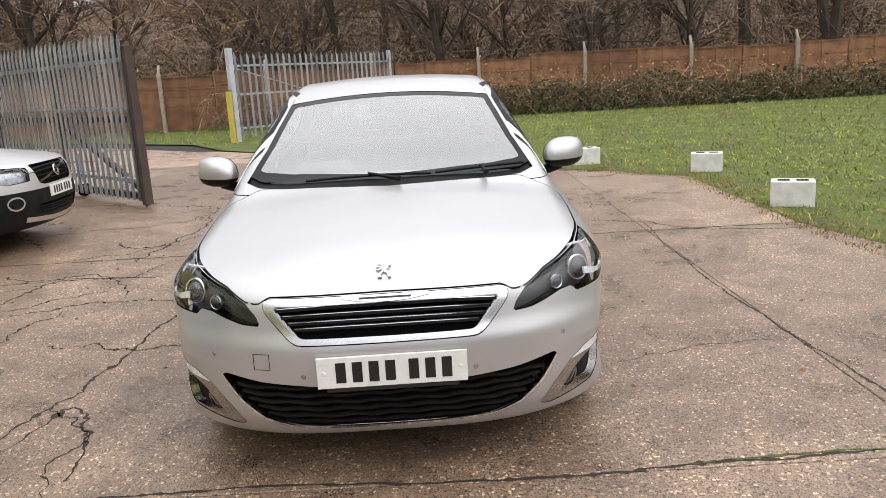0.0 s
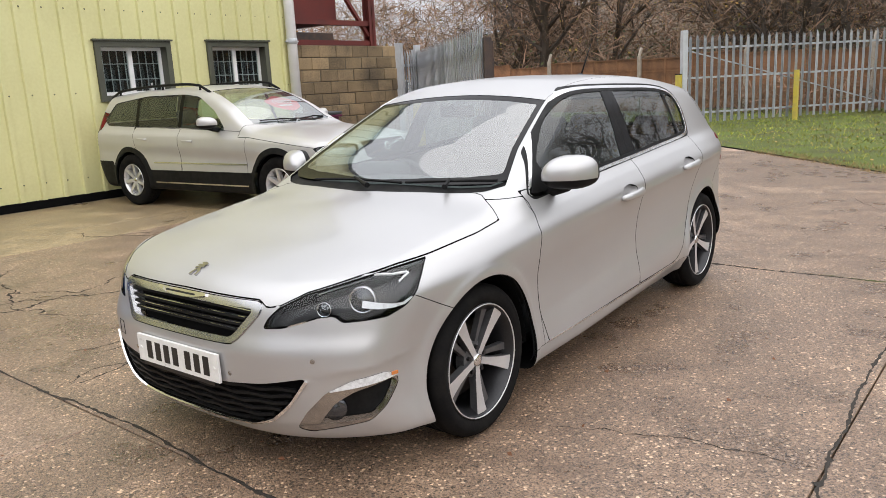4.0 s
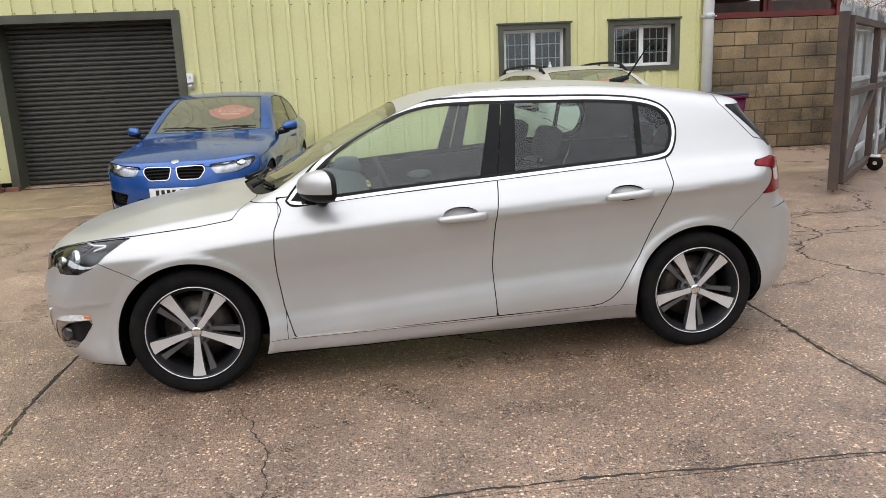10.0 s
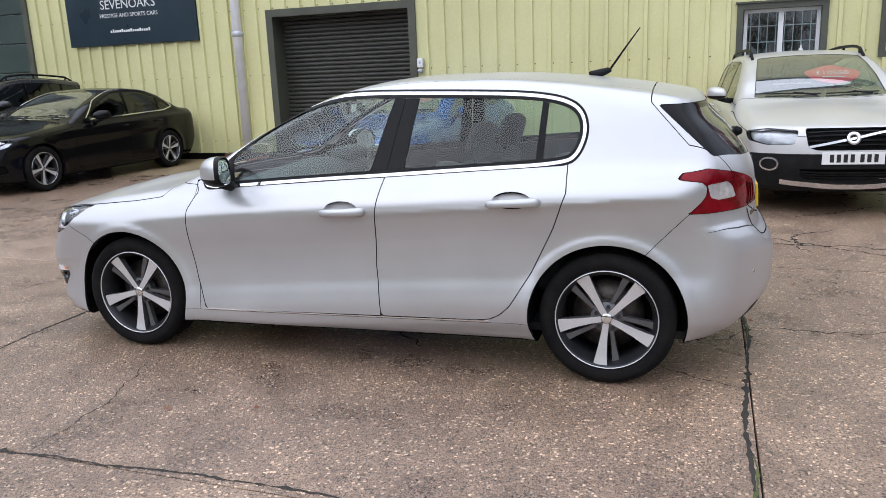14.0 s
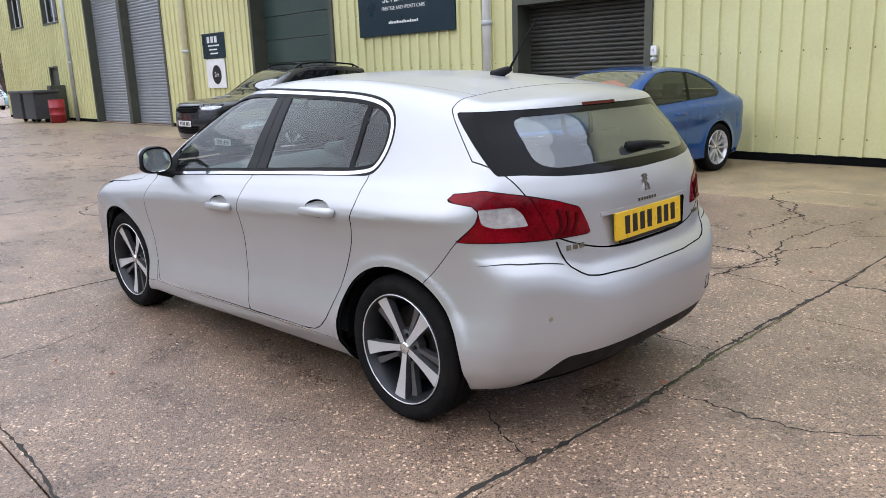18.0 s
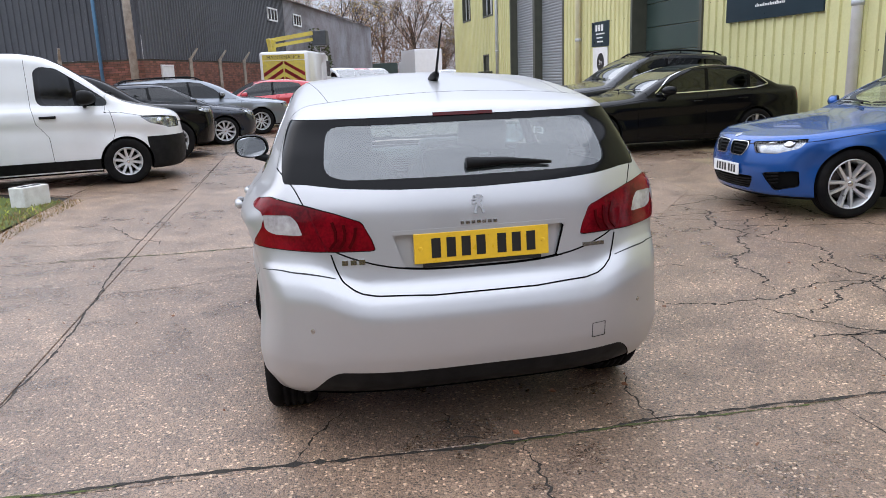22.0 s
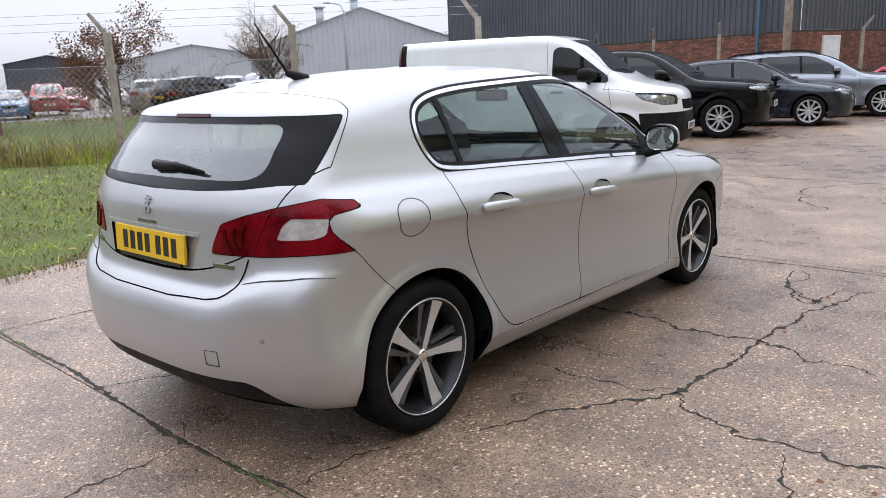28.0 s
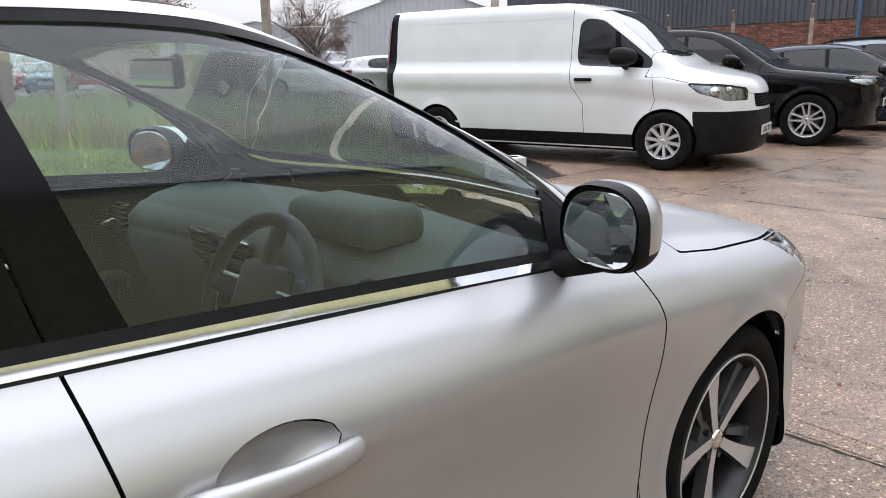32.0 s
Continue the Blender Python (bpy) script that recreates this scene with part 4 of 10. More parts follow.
    # lamps
    head = [(1.035, 0.803), (1.035, 0.760), (1.028, 0.712), (0.993, 0.675), (0.93, 0.648), (0.845, 0.642), (0.765, 0.640), (0.735, 0.664), (0.67, 0.660), (0.60, 0.642), (0.52, 0.624), (0.440, 0.620), (0.462, 0.652), (0.51, 0.690), (0.62, 0.733), (0.80, 0.770), (0.93, 0.792)]
    hl = sk.take(lambda w, l, h: np.minimum(poly_field(head, qf(w, l), h), 0.9 - l), 0.003)
    lens = sk.mesh("headlight", hl, M_CLEAR, car, "clear headlight lens over a black housing", both=False, rim=0.012)
    for s, ob in zip((1, -1), lens):
        headlight_inside(sk, sh, hl, ob, s, qf)
    tail = [(0.992, 0.972), (0.91, 0.957), (0.890, 0.934), (0.905, 0.895), (0.978, 0.824), (0.651, 0.818), (0.385, 0.820), (0.40, 0.86), (0.440, 0.926), (0.55, 0.958), (0.675, 0.984), (0.86, 1.012), (0.96, 0.998)]
    tl = sk.take(lambda w, l, h: np.minimum(poly_field(tail, qr(w, l), h), l - 3.6), 0.002)
    split = lambda w, h: w - (0.572 + (h - 0.82) * 0.40)
    out_l, in_l = sk.take(lambda w, l, h: split(w, h), 0.0025, tl)
    white = round_poly([(0.690, 0.876), (0.828, 0.875), (0.882, 0.888), (0.895, 0.945), (0.75, 0.950), (0.715, 0.925)], 0.010)
    wl_, out_l = sk.take(lambda w, l, h: poly_field(white, qr(w, l), h), 0.0, out_l)
    lamps = sk.mesh("tail_light", out_l, M_REDLENS, car, "red tail light with a clear reversing lens", lift=0.006, both=False, rim=0.02)
    inner_lamps = sk.mesh("tailgate_light", in_l, M_REDLENS, car, "red lamp on the tailgate", lift=0.005, both=False, rim=0.02)
    for s, ob in zip((1, -1), lamps):
        for nm, fs, mt, lf in (("reversing_lens", wl_, M_RIBLENS, 0.004),):
            o = sk.mesh(nm, fs, mt, ob, "clear ribbed reversing lens", lift=lf, both=False)
            bpy.data.objects.remove(o[1 if s > 0 else 0])
    for s, ob in zip((1, -1), inner_lamps):
        for k in range(3):
            w0 = 0.455 + 0.033 * k
            bm = strip(sh, [(s * (w0 + 0.035 + 0.006 * k), 4.1, 0.832), (s * (w0 + 0.012), 4.1, 0.87), (s * (w0 + 0.004 + 0.012 * k), 4.08, 0.905 + 0.012 * k)], 0.010, 0.008, 0.003)
            part("lamp_claw", bm, M_REDDARK, ob, "dark red claw mark in the lamp")
    # grille, lower intake, fog lamp pockets
    g_out = round_poly([(-0.5, 0.712), (0.427, 0.708), (0.432, 0.672), (0.352, 0.580), (0.318, 0.553), (-0.5, 0.549)], 0.025)
    gl = sk.take(lambda w, l, h: np.minimum(poly_field(g_out, w, h), 0.4 - l), 0.002)
    g_in = round_poly([(-0.5, 0.688), (0.398, 0.683), (0.392, 0.668), (0.322, 0.588), (0.302, 0.575), (-0.5, 0.571)], 0.02)
    gi, gr = sk.take(lambda w, l, h: poly_field(g_in, w, h), 0.0, gl)
    frame_ = sk.mesh("grille_frame", gr, M_SATIN, car, "satin chrome grille frame", lift=0.006, rim=0.03)[0]
    back = sk.mesh("grille_back", gi, M_UNDER, frame_, lift=-0.05)
    for k, hh in enumerate((0.592, 0.617, 0.642, 0.667)):
        half = np.interp(hh, [0.575, 0.668], [0.305, 0.388])
        pts = [(w, 0.1, hh) for w in np.linspace(-half, half, 25)]
        bm = strip(sh, pts, 0.013, -0.016, 0.010)
        sl = part("grille_slat", bm, M_BLACK, frame_)
        part("slat_edge", strip(sh, [(p[0] * 0.98, p[1], p[2] + 0.004) for p in pts], 0.0028, -0.005, 0.002), M_CHROME, sl)
    part("badge_bar", strip(sh, [(w, 0.09, 0.699 - 0.012 * (1 - (w / 0.16) ** 2)) for w in np.linspace(-0.15, 0.15, 13)], [0.012, 0.024, 0.026, 0.024, 0.012], 0.010, 0.004), M_CHROME, frame_, "chrome badge bar with plain marks")
    part("badge_marks", strip(sh, [(w, 0.09, 0.689) for w in np.linspace(-0.09, 0.09, 9)], 0.007, 0.015, 0.001), M_INK, frame_)
    i_out = round_poly([(-0.6, 0.396), (0.25, 0.402), (0.45, 0.420), (0.615, 0.450), (0.545, 0.350), (0.46, 0.282), (0.36, 0.243), (-0.6, 0.232)], 0.03)
    il = sk.take(lambda w, l, h: np.minimum(poly_field(i_out, w, h), 0.4 - l), 0.001)
    intake = sk.mesh("lower_intake", il, M_UNDER, car, "black lower air intake", lift=-0.05)[0]
    for k in range(6):
        hh = 0.262 + 0.027 * k
        half = np.interp(hh, [0.24, 0.282, 0.35, 0.45], [0.33, 0.44, 0.53, 0.60])
        pts = [(w, 0.1, hh + 0.004 * math.sin(w * 42 + k * 1.3)) for w in np.linspace(-half, half, 41)]
        part("intake_slat", strip(sh, pts, 0.011, -0.02, 0.008), M_BLACK, intake)
    edge = [(0.60, 0.13, 0.438), (0.54, 0.1, 0.346), (0.46, 0.08, 0.277), (0.36, 0.07, 0.240), (0.2, 0.06, 0.229), (0, 0.06, 0.226)]
    edge = edge + [(-w, l, h) for w, l, h in edge[-2::-1]]
    part("intake_trim", strip(sh, edge, 0.011, 0.003, 0.004), M_CHROME, intake, "bright strip under the intake")
    fog = round_poly([(0.545, 0.245), (0.60, 0.228), (0.846, 0.268), (0.909, 0.318), (0.950, 0.393), (0.945, 0.425), (0.914, 0.449), (0.797, 0.435), (0.688, 0.392), (0.60, 0.315)], 0.02)
    fin = round_poly([(0.640, 0.262), (0.855, 0.280), (0.908, 0.320), (0.947, 0.393), (0.940, 0.418), (0.80, 0.390), (0.72, 0.350)], 0.02)
    fg = sk.take(lambda w, l, h: np.minimum(poly_field(fog, qf(w, l), h), 0.7 - l), 0.0)
    fi, fr_ = sk.take(lambda w, l, h: poly_field(fin, qf(w, l), h), 0.0, fg)
    drl, fr_ = sk.take(lambda w, l, h: np.minimum(h - 0.392 - (qf(w, l) - 0.69) * 0.11, qf(w, l) - 0.70), 0.0, fr_)
    frames = sk.mesh("fog_light_trim", fr_, M_SATINDK, car, "chrome trim round the fog light", lift=-0.002, both=False, rim=0.03)
    for s, ob in zip((1, -1), frames):
        o = sk.mesh("running_light", drl, M_REVERSE, ob, "clear daytime running light", lift=0.002, both=False)
        bpy.data.objects.remove(o[1 if s > 0 else 0])
        o = sk.mesh("fog_pocket", fi, M_BLACK, ob, "", lift=-0.035, both=False)
        bpy.data.objects.remove(o[1 if s > 0 else 0])
        m = seat_at(sh, (s * 0.665, 0.19, 0.315), -0.02, (1, 0, 0))
        bm = bmesh.new()
        lathe(bm, [(0.0, 0.016), (0.026, 0.012), (0.034, 0.004), (0.042, 0.006), (0.044, -0.02)], 22, 'Z')
        for v in bm.verts:
            v.co = m @ v.co
        part("fog_lamp", bm, M_LAMPGLASS, ob, "round fog lamp", True)
        m = seat_at(sh, (s * 0.835, 0.36, 0.432), 0.004, (0, 1, 0))
        part("side_marker", bx(-0.018, 0.012, -0.007, 0.007, 0, 0.004, 0.002, m), M_AMBER, ob, "amber marker lens")
    # wheel arches
    for la in HATCH["axles"]:
        sk.take(lambda w, l, h: np.minimum(HATCH["arch"] - np.hypot((l - la), (h - 0.317)), w - 0.5))
    # underside goes dark
    under = sk.take(lambda w, l, h: 0.19 + np.clip(l - 3.6, 0, 1) * 0.12 - h)
    # bonnet
    hb = lambda q: np.interp(q, [0, 0.42, 0.455, 0.51, 0.62, 0.80, 0.93, 1.04, 1.21, 1.33, 1.5], [0.717, 0.713, 0.690, 0.697, 0.739, 0.777, 0.799, 0.811, 0.839, 0.873, 0.92])
    b_rear = lambda w: np.interp(w, [0, 0.2, 0.49, 0.60, 0.64, 0.70, 0.80], [1.075, 1.105, 1.165, 1.20, 1.195, 1.15, 1.085])
    bon = sk.take(lambda w, l, h: np.minimum(h - hb(qf(w, l)), b_rear(w) - l), 0.0025)
    sk.mesh("bonnet", bon, M_SILVER, car, "silver bonnet", rim=0.015)
    lay.append(bon)
    # tailgate
    hatch = [(-0.5, 0.648), (0.40, 0.652), (0.46, 0.668), (0.525, 0.708), (0.566, 0.81), (0.60, 0.88), (0.645, 0.985), (0.675, 1.05), (0.9, 1.3), (0.63, 1.42), (-0.5, 1.42)]
    hatch = round_poly(hatch, 0.03)
    tg = sk.take(lambda w, l, h: np.minimum(poly_field(hatch, w, h), l - 3.655 - np.clip(1.30 - h, 0, 1) * 0.9), 0.0025)
    rec = round_poly([(-0.4, 0.882), (0.335, 0.876), (0.285, 0.720), (-0.4, 0.716)], 0.02)
    plate_area, tg2 = sk.take(lambda w, l, h: poly_field(rec, w, h), 0.0, [f for f in tg])
    tail_ = sk.mesh("tailgate", tg2, M_SILVER, car, "silver tailgate", rim=0.015)[0]
    sk.mesh("plate_recess", plate_area, M_SILVER, tail_, lift=-0.018)
    part("recess_lip", strip(sh, [(w, 4.15, 0.882) for w in np.linspace(-0.34, 0.34, 19)], 0.016, -0.002, 0.006), M_SILVER, tail_)
    lay.append(tg)
    edge = [(0.566, 4.1, 0.81), (0.545, 4.1, 0.755), (0.525, 4.12, 0.708), (0.49, 4.15, 0.685), (0.46, 4.16, 0.668), (0.40, 4.17, 0.653), (0.2, 4.2, 0.649), (0.0, 4.2, 0.648)]
    edge = edge + [(-w, l, h) for w, l, h in edge[-2::-1]]
    part("tailgate_gap", strip(sh, edge, 0.0055, 0.001, 0.0012, 80), M_SEAM, tail_, "dark shut line under the tailgate")
    # bumpers
    rb = sk.take(lambda w, l, h: np.minimum(poly_field([(3.60, 0.58), (3.836, 0.826), (4.5, 0.826), (4.5, 0.0), (3.5, 0.0)], l, h), l - 3.5), 0.0015)
    val = round_poly([(-0.7, 0.372), (0.565, 0.366), (0.61, 0.33), (0.70, 0.20), (-0.7, 0.1)], 0.03)
    va, rb = sk.take(lambda w, l, h: np.minimum(poly_field(val, w, h), l - 3.8), 0.001, rb)
    rbo = sk.mesh("rear_bumper", rb, M_SILVER, car, "silver rear bumper", rim=0.015)[0]
    sk.mesh("rear_valance", va, M_BLACK, car, "black plastic rear valance", lift=-0.006)
    fb = sk.take(lambda w, l, h: np.minimum(poly_field([(0.66, 0.598), (0.42, 0.72), (0.40, 0.9), (-0.3, 0.9), (-0.3, 0.0), (0.9, 0.0)], l, h), 0.9 - l), 0.0015)
    fbo = sk.mesh("front_bumper", fb, M_SILVER, car, "silver front bumper", rim=0.015)[0]
    lay.append(rb)
    # doors and sills
    fd = [(1.30, 0.95), (1.325, 0.895), (1.288, 0.808), (1.280, 0.70), (1.283, 0.595), (1.305, 0.42), (1.347, 0.262), (2.374, 0.284), (2.357, 0.545), (2.374, 0.773), (2.406, 0.974), (2.42, 1.02)]
    rd = [(2.42, 1.02), (2.406, 0.974), (2.374, 0.773), (2.357, 0.545), (2.374, 0.284), (2.86, 0.292), (2.935, 0.30), (2.985, 0.325), (3.035, 0.372), (3.141, 0.54), (3.245, 0.755), (3.306, 0.92), (3.30, 1.06)]
    for nm, poly in (("front_door", fd), ("rear_door", rd)):
        d = sk.take(lambda w, l, h: np.minimum(poly_field(poly, l, h), w - 0.4), 0.0025)
        c = (2.205, 0.822) if nm == "front_door" else (3.065, 0.878)
        _, d = sk.take(lambda w, l, h: 1.0 - np.hypot((l - c[0] + 0.006) / CUP[0], (h - c[1] - 0.006) / CUP[1]), 0.0, d)
        sk.mesh(nm, d, M_SILVER, car, "silver " + nm.replace("_", " "), both=False, rim=0.015)
        lay.append(d)
    sill = sk.take(lambda w, l, h: np.minimum(poly_field([(1.15, 0.255), (3.2, 0.285), (3.2, 0.05), (1.15, 0.05)], l, h), w - 0.4), 0.001)
    sk.mesh("sill", sill, M_SILVER, car, "silver side sill", both=False, rim=0.01)
    for s in (-1, 1):
        part("sill_strip", strip(sh, [(s * 0.87, l, np.interp(l, [1.3, 2.9], [0.262, 0.291])) for l in np.linspace(1.33, 2.93, 30)], 0.006, 0.001, 0.003), M_CHROME, car, "thin bright strip along the sill")
    lay.append(sill)
    # roof, wings, rear quarters
    roof = sk.take(lambda w, l, h: np.minimum.reduce([0.545 - 0.06 * np.clip(l - 3.0, 0, 1) - w, h - 1.2, l - 1.9]), 0.001)
    sk.mesh("roof", roof, M_SILVER, car, "silver roof panel", rim=0.006)
    wing = sk.take(lambda w, l, h: np.minimum(1.31 - l, 0.93 - h), 0.0015)
    sk.mesh("front_wing", wing, M_SILVER, car, "silver front wing", both=False, rim=0.012)
    sk.mesh("body_side", sk.f, M_SILVER, car, "silver body side and roof rail", both=False, rim=0.012)
    sk.mesh("floor_pan", under, M_UNDER, car, "black underside")
    lay += [roof, wing, sk.f]
    for fs in lay:
        up = [f for f in fs if sum(sk.v[i][2] for i in f) / len(f) > 1.02]
        dn = [f for f in fs if sum(sk.v[i][2] for i in f) / len(f) <= 1.02]
        if up:
            sk.mesh("headlining", up, M_HEADLINER, car, lift=-0.022, both=False)
        if dn:
            sk.mesh("inner_panel", dn, M_TRIM, car, lift=-0.022, both=False)
    for la in HATCH["axles"]:
        arch_liner(car, la, 0.366, 0.50, 0.825, 0.317)
    for (s, la, sp) in ((1, 0, 34), (1, 1, 29), (-1, 0, 20), (-1, 1, 50)):
        wheel(car, "hero", s * (0.742 if la else 0.748), HATCH["axles"][la], 0.317, 0.238, 0.215, 5, "twotone", 0.0, sp, "black tyre on a two-tone five-spoke alloy wheel")
    # dark strips drawn for the shade in the creases on the rear bumper corners
    for s in (-1, 1):
        part("bumper_crease", strip(sh, [(s * 0.79, 3.90, 0.735), (s * 0.70, 4.02, 0.732), (s * 0.60, 4.08, 0.722), (s * 0.55, 4.1, 0.712)], [0.001, 0.005, 0.006, 0.004], 0.0005, 0.001), M_TRIM, rbo)
        mirror_parts(car, (s * 0.905, 1.53, 1.005), M_SILVER, 1.0, s)
        for l, h in ((2.205, 0.822), (3.065, 0.878)):
            handle(car, sh, (s * 0.89, l, h), s, M_SILVER, lock=l < 2.5)
        for p in ((s * 0.627, 0.142, 0.512), (s * 0.30, 0.034, 0.442)):
            bm = bmesh.new()
            m = seat_at(sh, p, 0.0, (1, 0, 0))
            lathe(bm, [(0.0, 0.002), (0.007, 0.002), (0.0075, 0.001), (0.009, 0.0008), (0.0095, -0.002)], 14, 'Z')
            for v in bm.verts:
                v.co = m @ v.co
            part("parking_sensor", bm, M_SATINDK, fbo)
        bm = bmesh.new()
        m = seat_at(sh, (s * 0.652, 4.13, 0.533), 0.0, (1, 0, 0))
        lathe(bm, [(0.0, 0.002), (0.007, 0.002), (0.0075, 0.001), (0.009, 0.0008), (0.0095, -0.002)], 14, 'Z')
        for v in bm.verts:
            v.co = m @ v.co
        part("parking_sensor", bm, M_SATINDK, rbo)
    # towing eye covers
    for p, own in (((-0.445, 0.06, 0.497), fbo), ((-0.447, 4.205, 0.453), rbo)):
        m = seat_at(sh, p, 0.0, (1, 0, 0))
        bm = bmesh.new()
        for a0, a1, b0, b1 in ((-0.03, 0.03, 0.028, 0.0295), (-0.03, 0.03, -0.0295, -0.028), (-0.0305, -0.029, -0.029, 0.029), (0.029, 0.0305, -0.029, 0.029)):
            box(bm, a0, a1, b0, b1, -0.002, 0.0012, 0, m)
        part("towing_eye_cover", bm, M_TRIM, own)
    # fuel flap ring on the driver's side
    c, ry, rz = (3.572, 0.908), 0.076, 0.076
    pts = [(-0.87, c[0] + ry * math.cos(a), c[1] + rz * math.sin(a)) for a in (2 * math.pi * i / 40 for i in range(41))]
    part("fuel_flap", strip(sh, pts, 0.0035, 0.0003, 0.0007, 90), M_TRIM, car, "round fuel flap seam")
    # plates and badges
    plate(car, sh, (0.01, 0.03, 0.460), 0.52, 0.111, M_PLATEW, (1, 0, 0), True, 0.016, True)
    plate(tail_, sh, (0.0, 4.15, 0.818), 0.52, 0.111, M_PLATEY, (-1, 0, 0), False, 0.006, True, (0, 1, 0.06))
    lion = [(-0.5, 0.9), (-0.15, 1.0), (0.3, 0.95), (0.5, 0.7), (0.25, 0.62), (0.35, 0.35), (0.1, 0.2), (0.45, -0.2), (0.5, -0.75), (0.28, -0.75), (0.18, -0.3), (-0.1, -0.05), (-0.3, -0.5), (-0.2, -0.75), (-0.55, -0.75), (-0.45, -0.3), (-0.2, 0.2), (-0.6, 0.1), (-0.7, 0.25), (-0.25, 0.45), (-0.65, 0.5), (-0.6, 0.65), (-0.2, 0.7)]
    for p, s, al in (((0.0, 0.16, 0.767), 0.045, (1, 0, 0)), ((0.005, 4.13, 0.963), 0.040, (-1, 0, 0))):
        m = seat_at(sh, p, 0.0, al)
        bm = bmesh.new()
        prism(bm, [(x * s, y * s) for x, y in lion], -0.002, 0.006, m)
        part("badge", bm, M_SATINDK, car if p[1] < 1 else tail_, "chrome badge of a plain standing shape")
    for p, n, ww, hh in (((0.005, 4.142, 0.904), 7, 0.017, 0.013), ((0.475, 4.11, 0.779), 3, 0.028, 0.020)):
        m = seat_at(sh, p, 0.0, (-1, 0, 0))
        bm = bmesh.new()
        for i in range(n):
            x0 = (i - n / 2) * (ww + 0.004)
            box(bm, x0, x0 + ww * 0.8, -hh / 2, hh / 2, -0.001, 0.004, 0.001, m)
        part("badge_letters", bm, M_SATINDK, tail_, "chrome letter-sized bars")
    m = seat_at(sh, (-0.455, 4.115, 0.777), 0.0, (-1, 0, 0))
    part("badge_label", bx(-0.05, 0.05, -0.008, 0.008, -0.001, 0.003, 0.001, m), M_SATINDK, tail_)
    # aerial
    bm = bmesh.new()
    zb = float(sh.top(3.36))
    tube(bm, [(0, 3.30, zb + 0.005), (0, 3.36, zb + 0.016), (0, 3.40, zb + 0.028), (0, 3.415, zb + 0.03)], [0.020, 0.022, 0.016, 0.010], 10)
    tube(bm, [(0, 3.405, zb + 0.028), (0, 3.50, zb + 0.16), (0, 3.56, zb + 0.24)], [0.0065, 0.0045, 0.003], 8)
    part("aerial", bm, M_BLACK, car, "black roof aerial", True)
    # wipers
    wiper(car, sh, (-0.40, 1.19, 0.97), (0.20, 1.17, 0.99), (0.05, 1.10, 0.95))
    wiper(car, sh, (0.22, 1.18, 0.98), (0.66, 1.30, 0.98), (0.46, 1.17, 0.95))
    line = onto(sh, [(0.03, 4.04, 1.095), (-0.12, 4.03, 1.09), (-0.30, 4.02, 1.068)], 0.018)
    bm = bmesh.new()
    tube(bm, [tuple(q) for q in line], [0.022, 0.015, 0.006], 8)
    part("rear_wiper", bm, M_BLACK, car, "black rear wiper", True)
    part("brake_light", strip(sh, [(w, 3.88, 1.281) for w in np.linspace(-0.12, 0.12, 9)], 0.014, 0.002, 0.002), M_REDDARK, tail_, "high brake light strip")
    hatch_interior(car, sh)
    return car


def headlight_inside(sk, sh, faces, ob, s, qf):
    """Housing, lenses and bright strips under the clear cover."""
    o = sk.mesh("lamp_housing", faces, M_LAMPBLK, ob, lift=-0.055, both=False)
    bpy.data.objects.remove(o[1 if s > 0 else 0])
    for p, r, mt in (((s * 0.735, 0.30, 0.712), 0.036, M_LAMPGLASS), ((s * 0.63, 0.21, 0.682), 0.020, M_LAMPGLASS)):
        m = seat_at(sh, p, -0.030, (1, 0, 0))
        n = Vector((s * 0.45, -0.88, 0.12)).normalized()
        x = Vector((0, 0, 1)).cross(n).normalized()
        m2 = Matrix((x, n.cross(x), n)).transposed().to_4x4()
        m2.translation = m.translation
        bm = bmesh.new()
        lathe(bm, [(0.0, r * 0.45), (r * 0.5, r * 0.38), (r * 0.85, r * 0.15), (r, -0.005), (r * 1.18, 0.0), (r * 1.25, -0.02)], 22, 'Z')
        for v in bm.verts:
            v.co = m2 @ v.co
        part("projector_lens", bm, mt, ob, "round glass headlight lens", True)
        bm = bmesh.new()
        lathe(bm, [(r * 1.16, -0.004), (r * 1.24, 0.004), (r * 1.34, 0.002), (r * 1.36, -0.016)], 22, 'Z')
        for v in bm.verts:
            v.co = m2 @ v.co
        part("lens_ring", bm, M_REFLECT, ob, "bright ring round the lens", True)
    pts = [(0.95, 0.735), (1.0, 0.785), (0.93, 0.779), (0.80, 0.758), (0.65, 0.722), (0.55, 0.685), (0.50, 0.645)]
    path = []
    for q, h in pts:
        w = min(0.80, 0.42 + (q - 0.45) * 0.72)
        path.append((s * w, 0.1 + (q - w) * 2, h))
    part("lamp_strip", strip(sh, path, 0.006, -0.006, 0.003), M_REVERSE, ob, "white light strip")
    path = []
    for q, h in [(0.80, 0.650), (0.86, 0.652), (0.93, 0.665), (0.985, 0.69)]:
        w = 0.42 + (q - 0.45) * 0.72
        path.append((s * w, 0.1 + (q - w) * 2, h))
    part("running_light", strip(sh, path, [0.026, 0.022, 0.008, 0.005], -0.008, 0.004), M_REVERSE, ob, "white running light block")


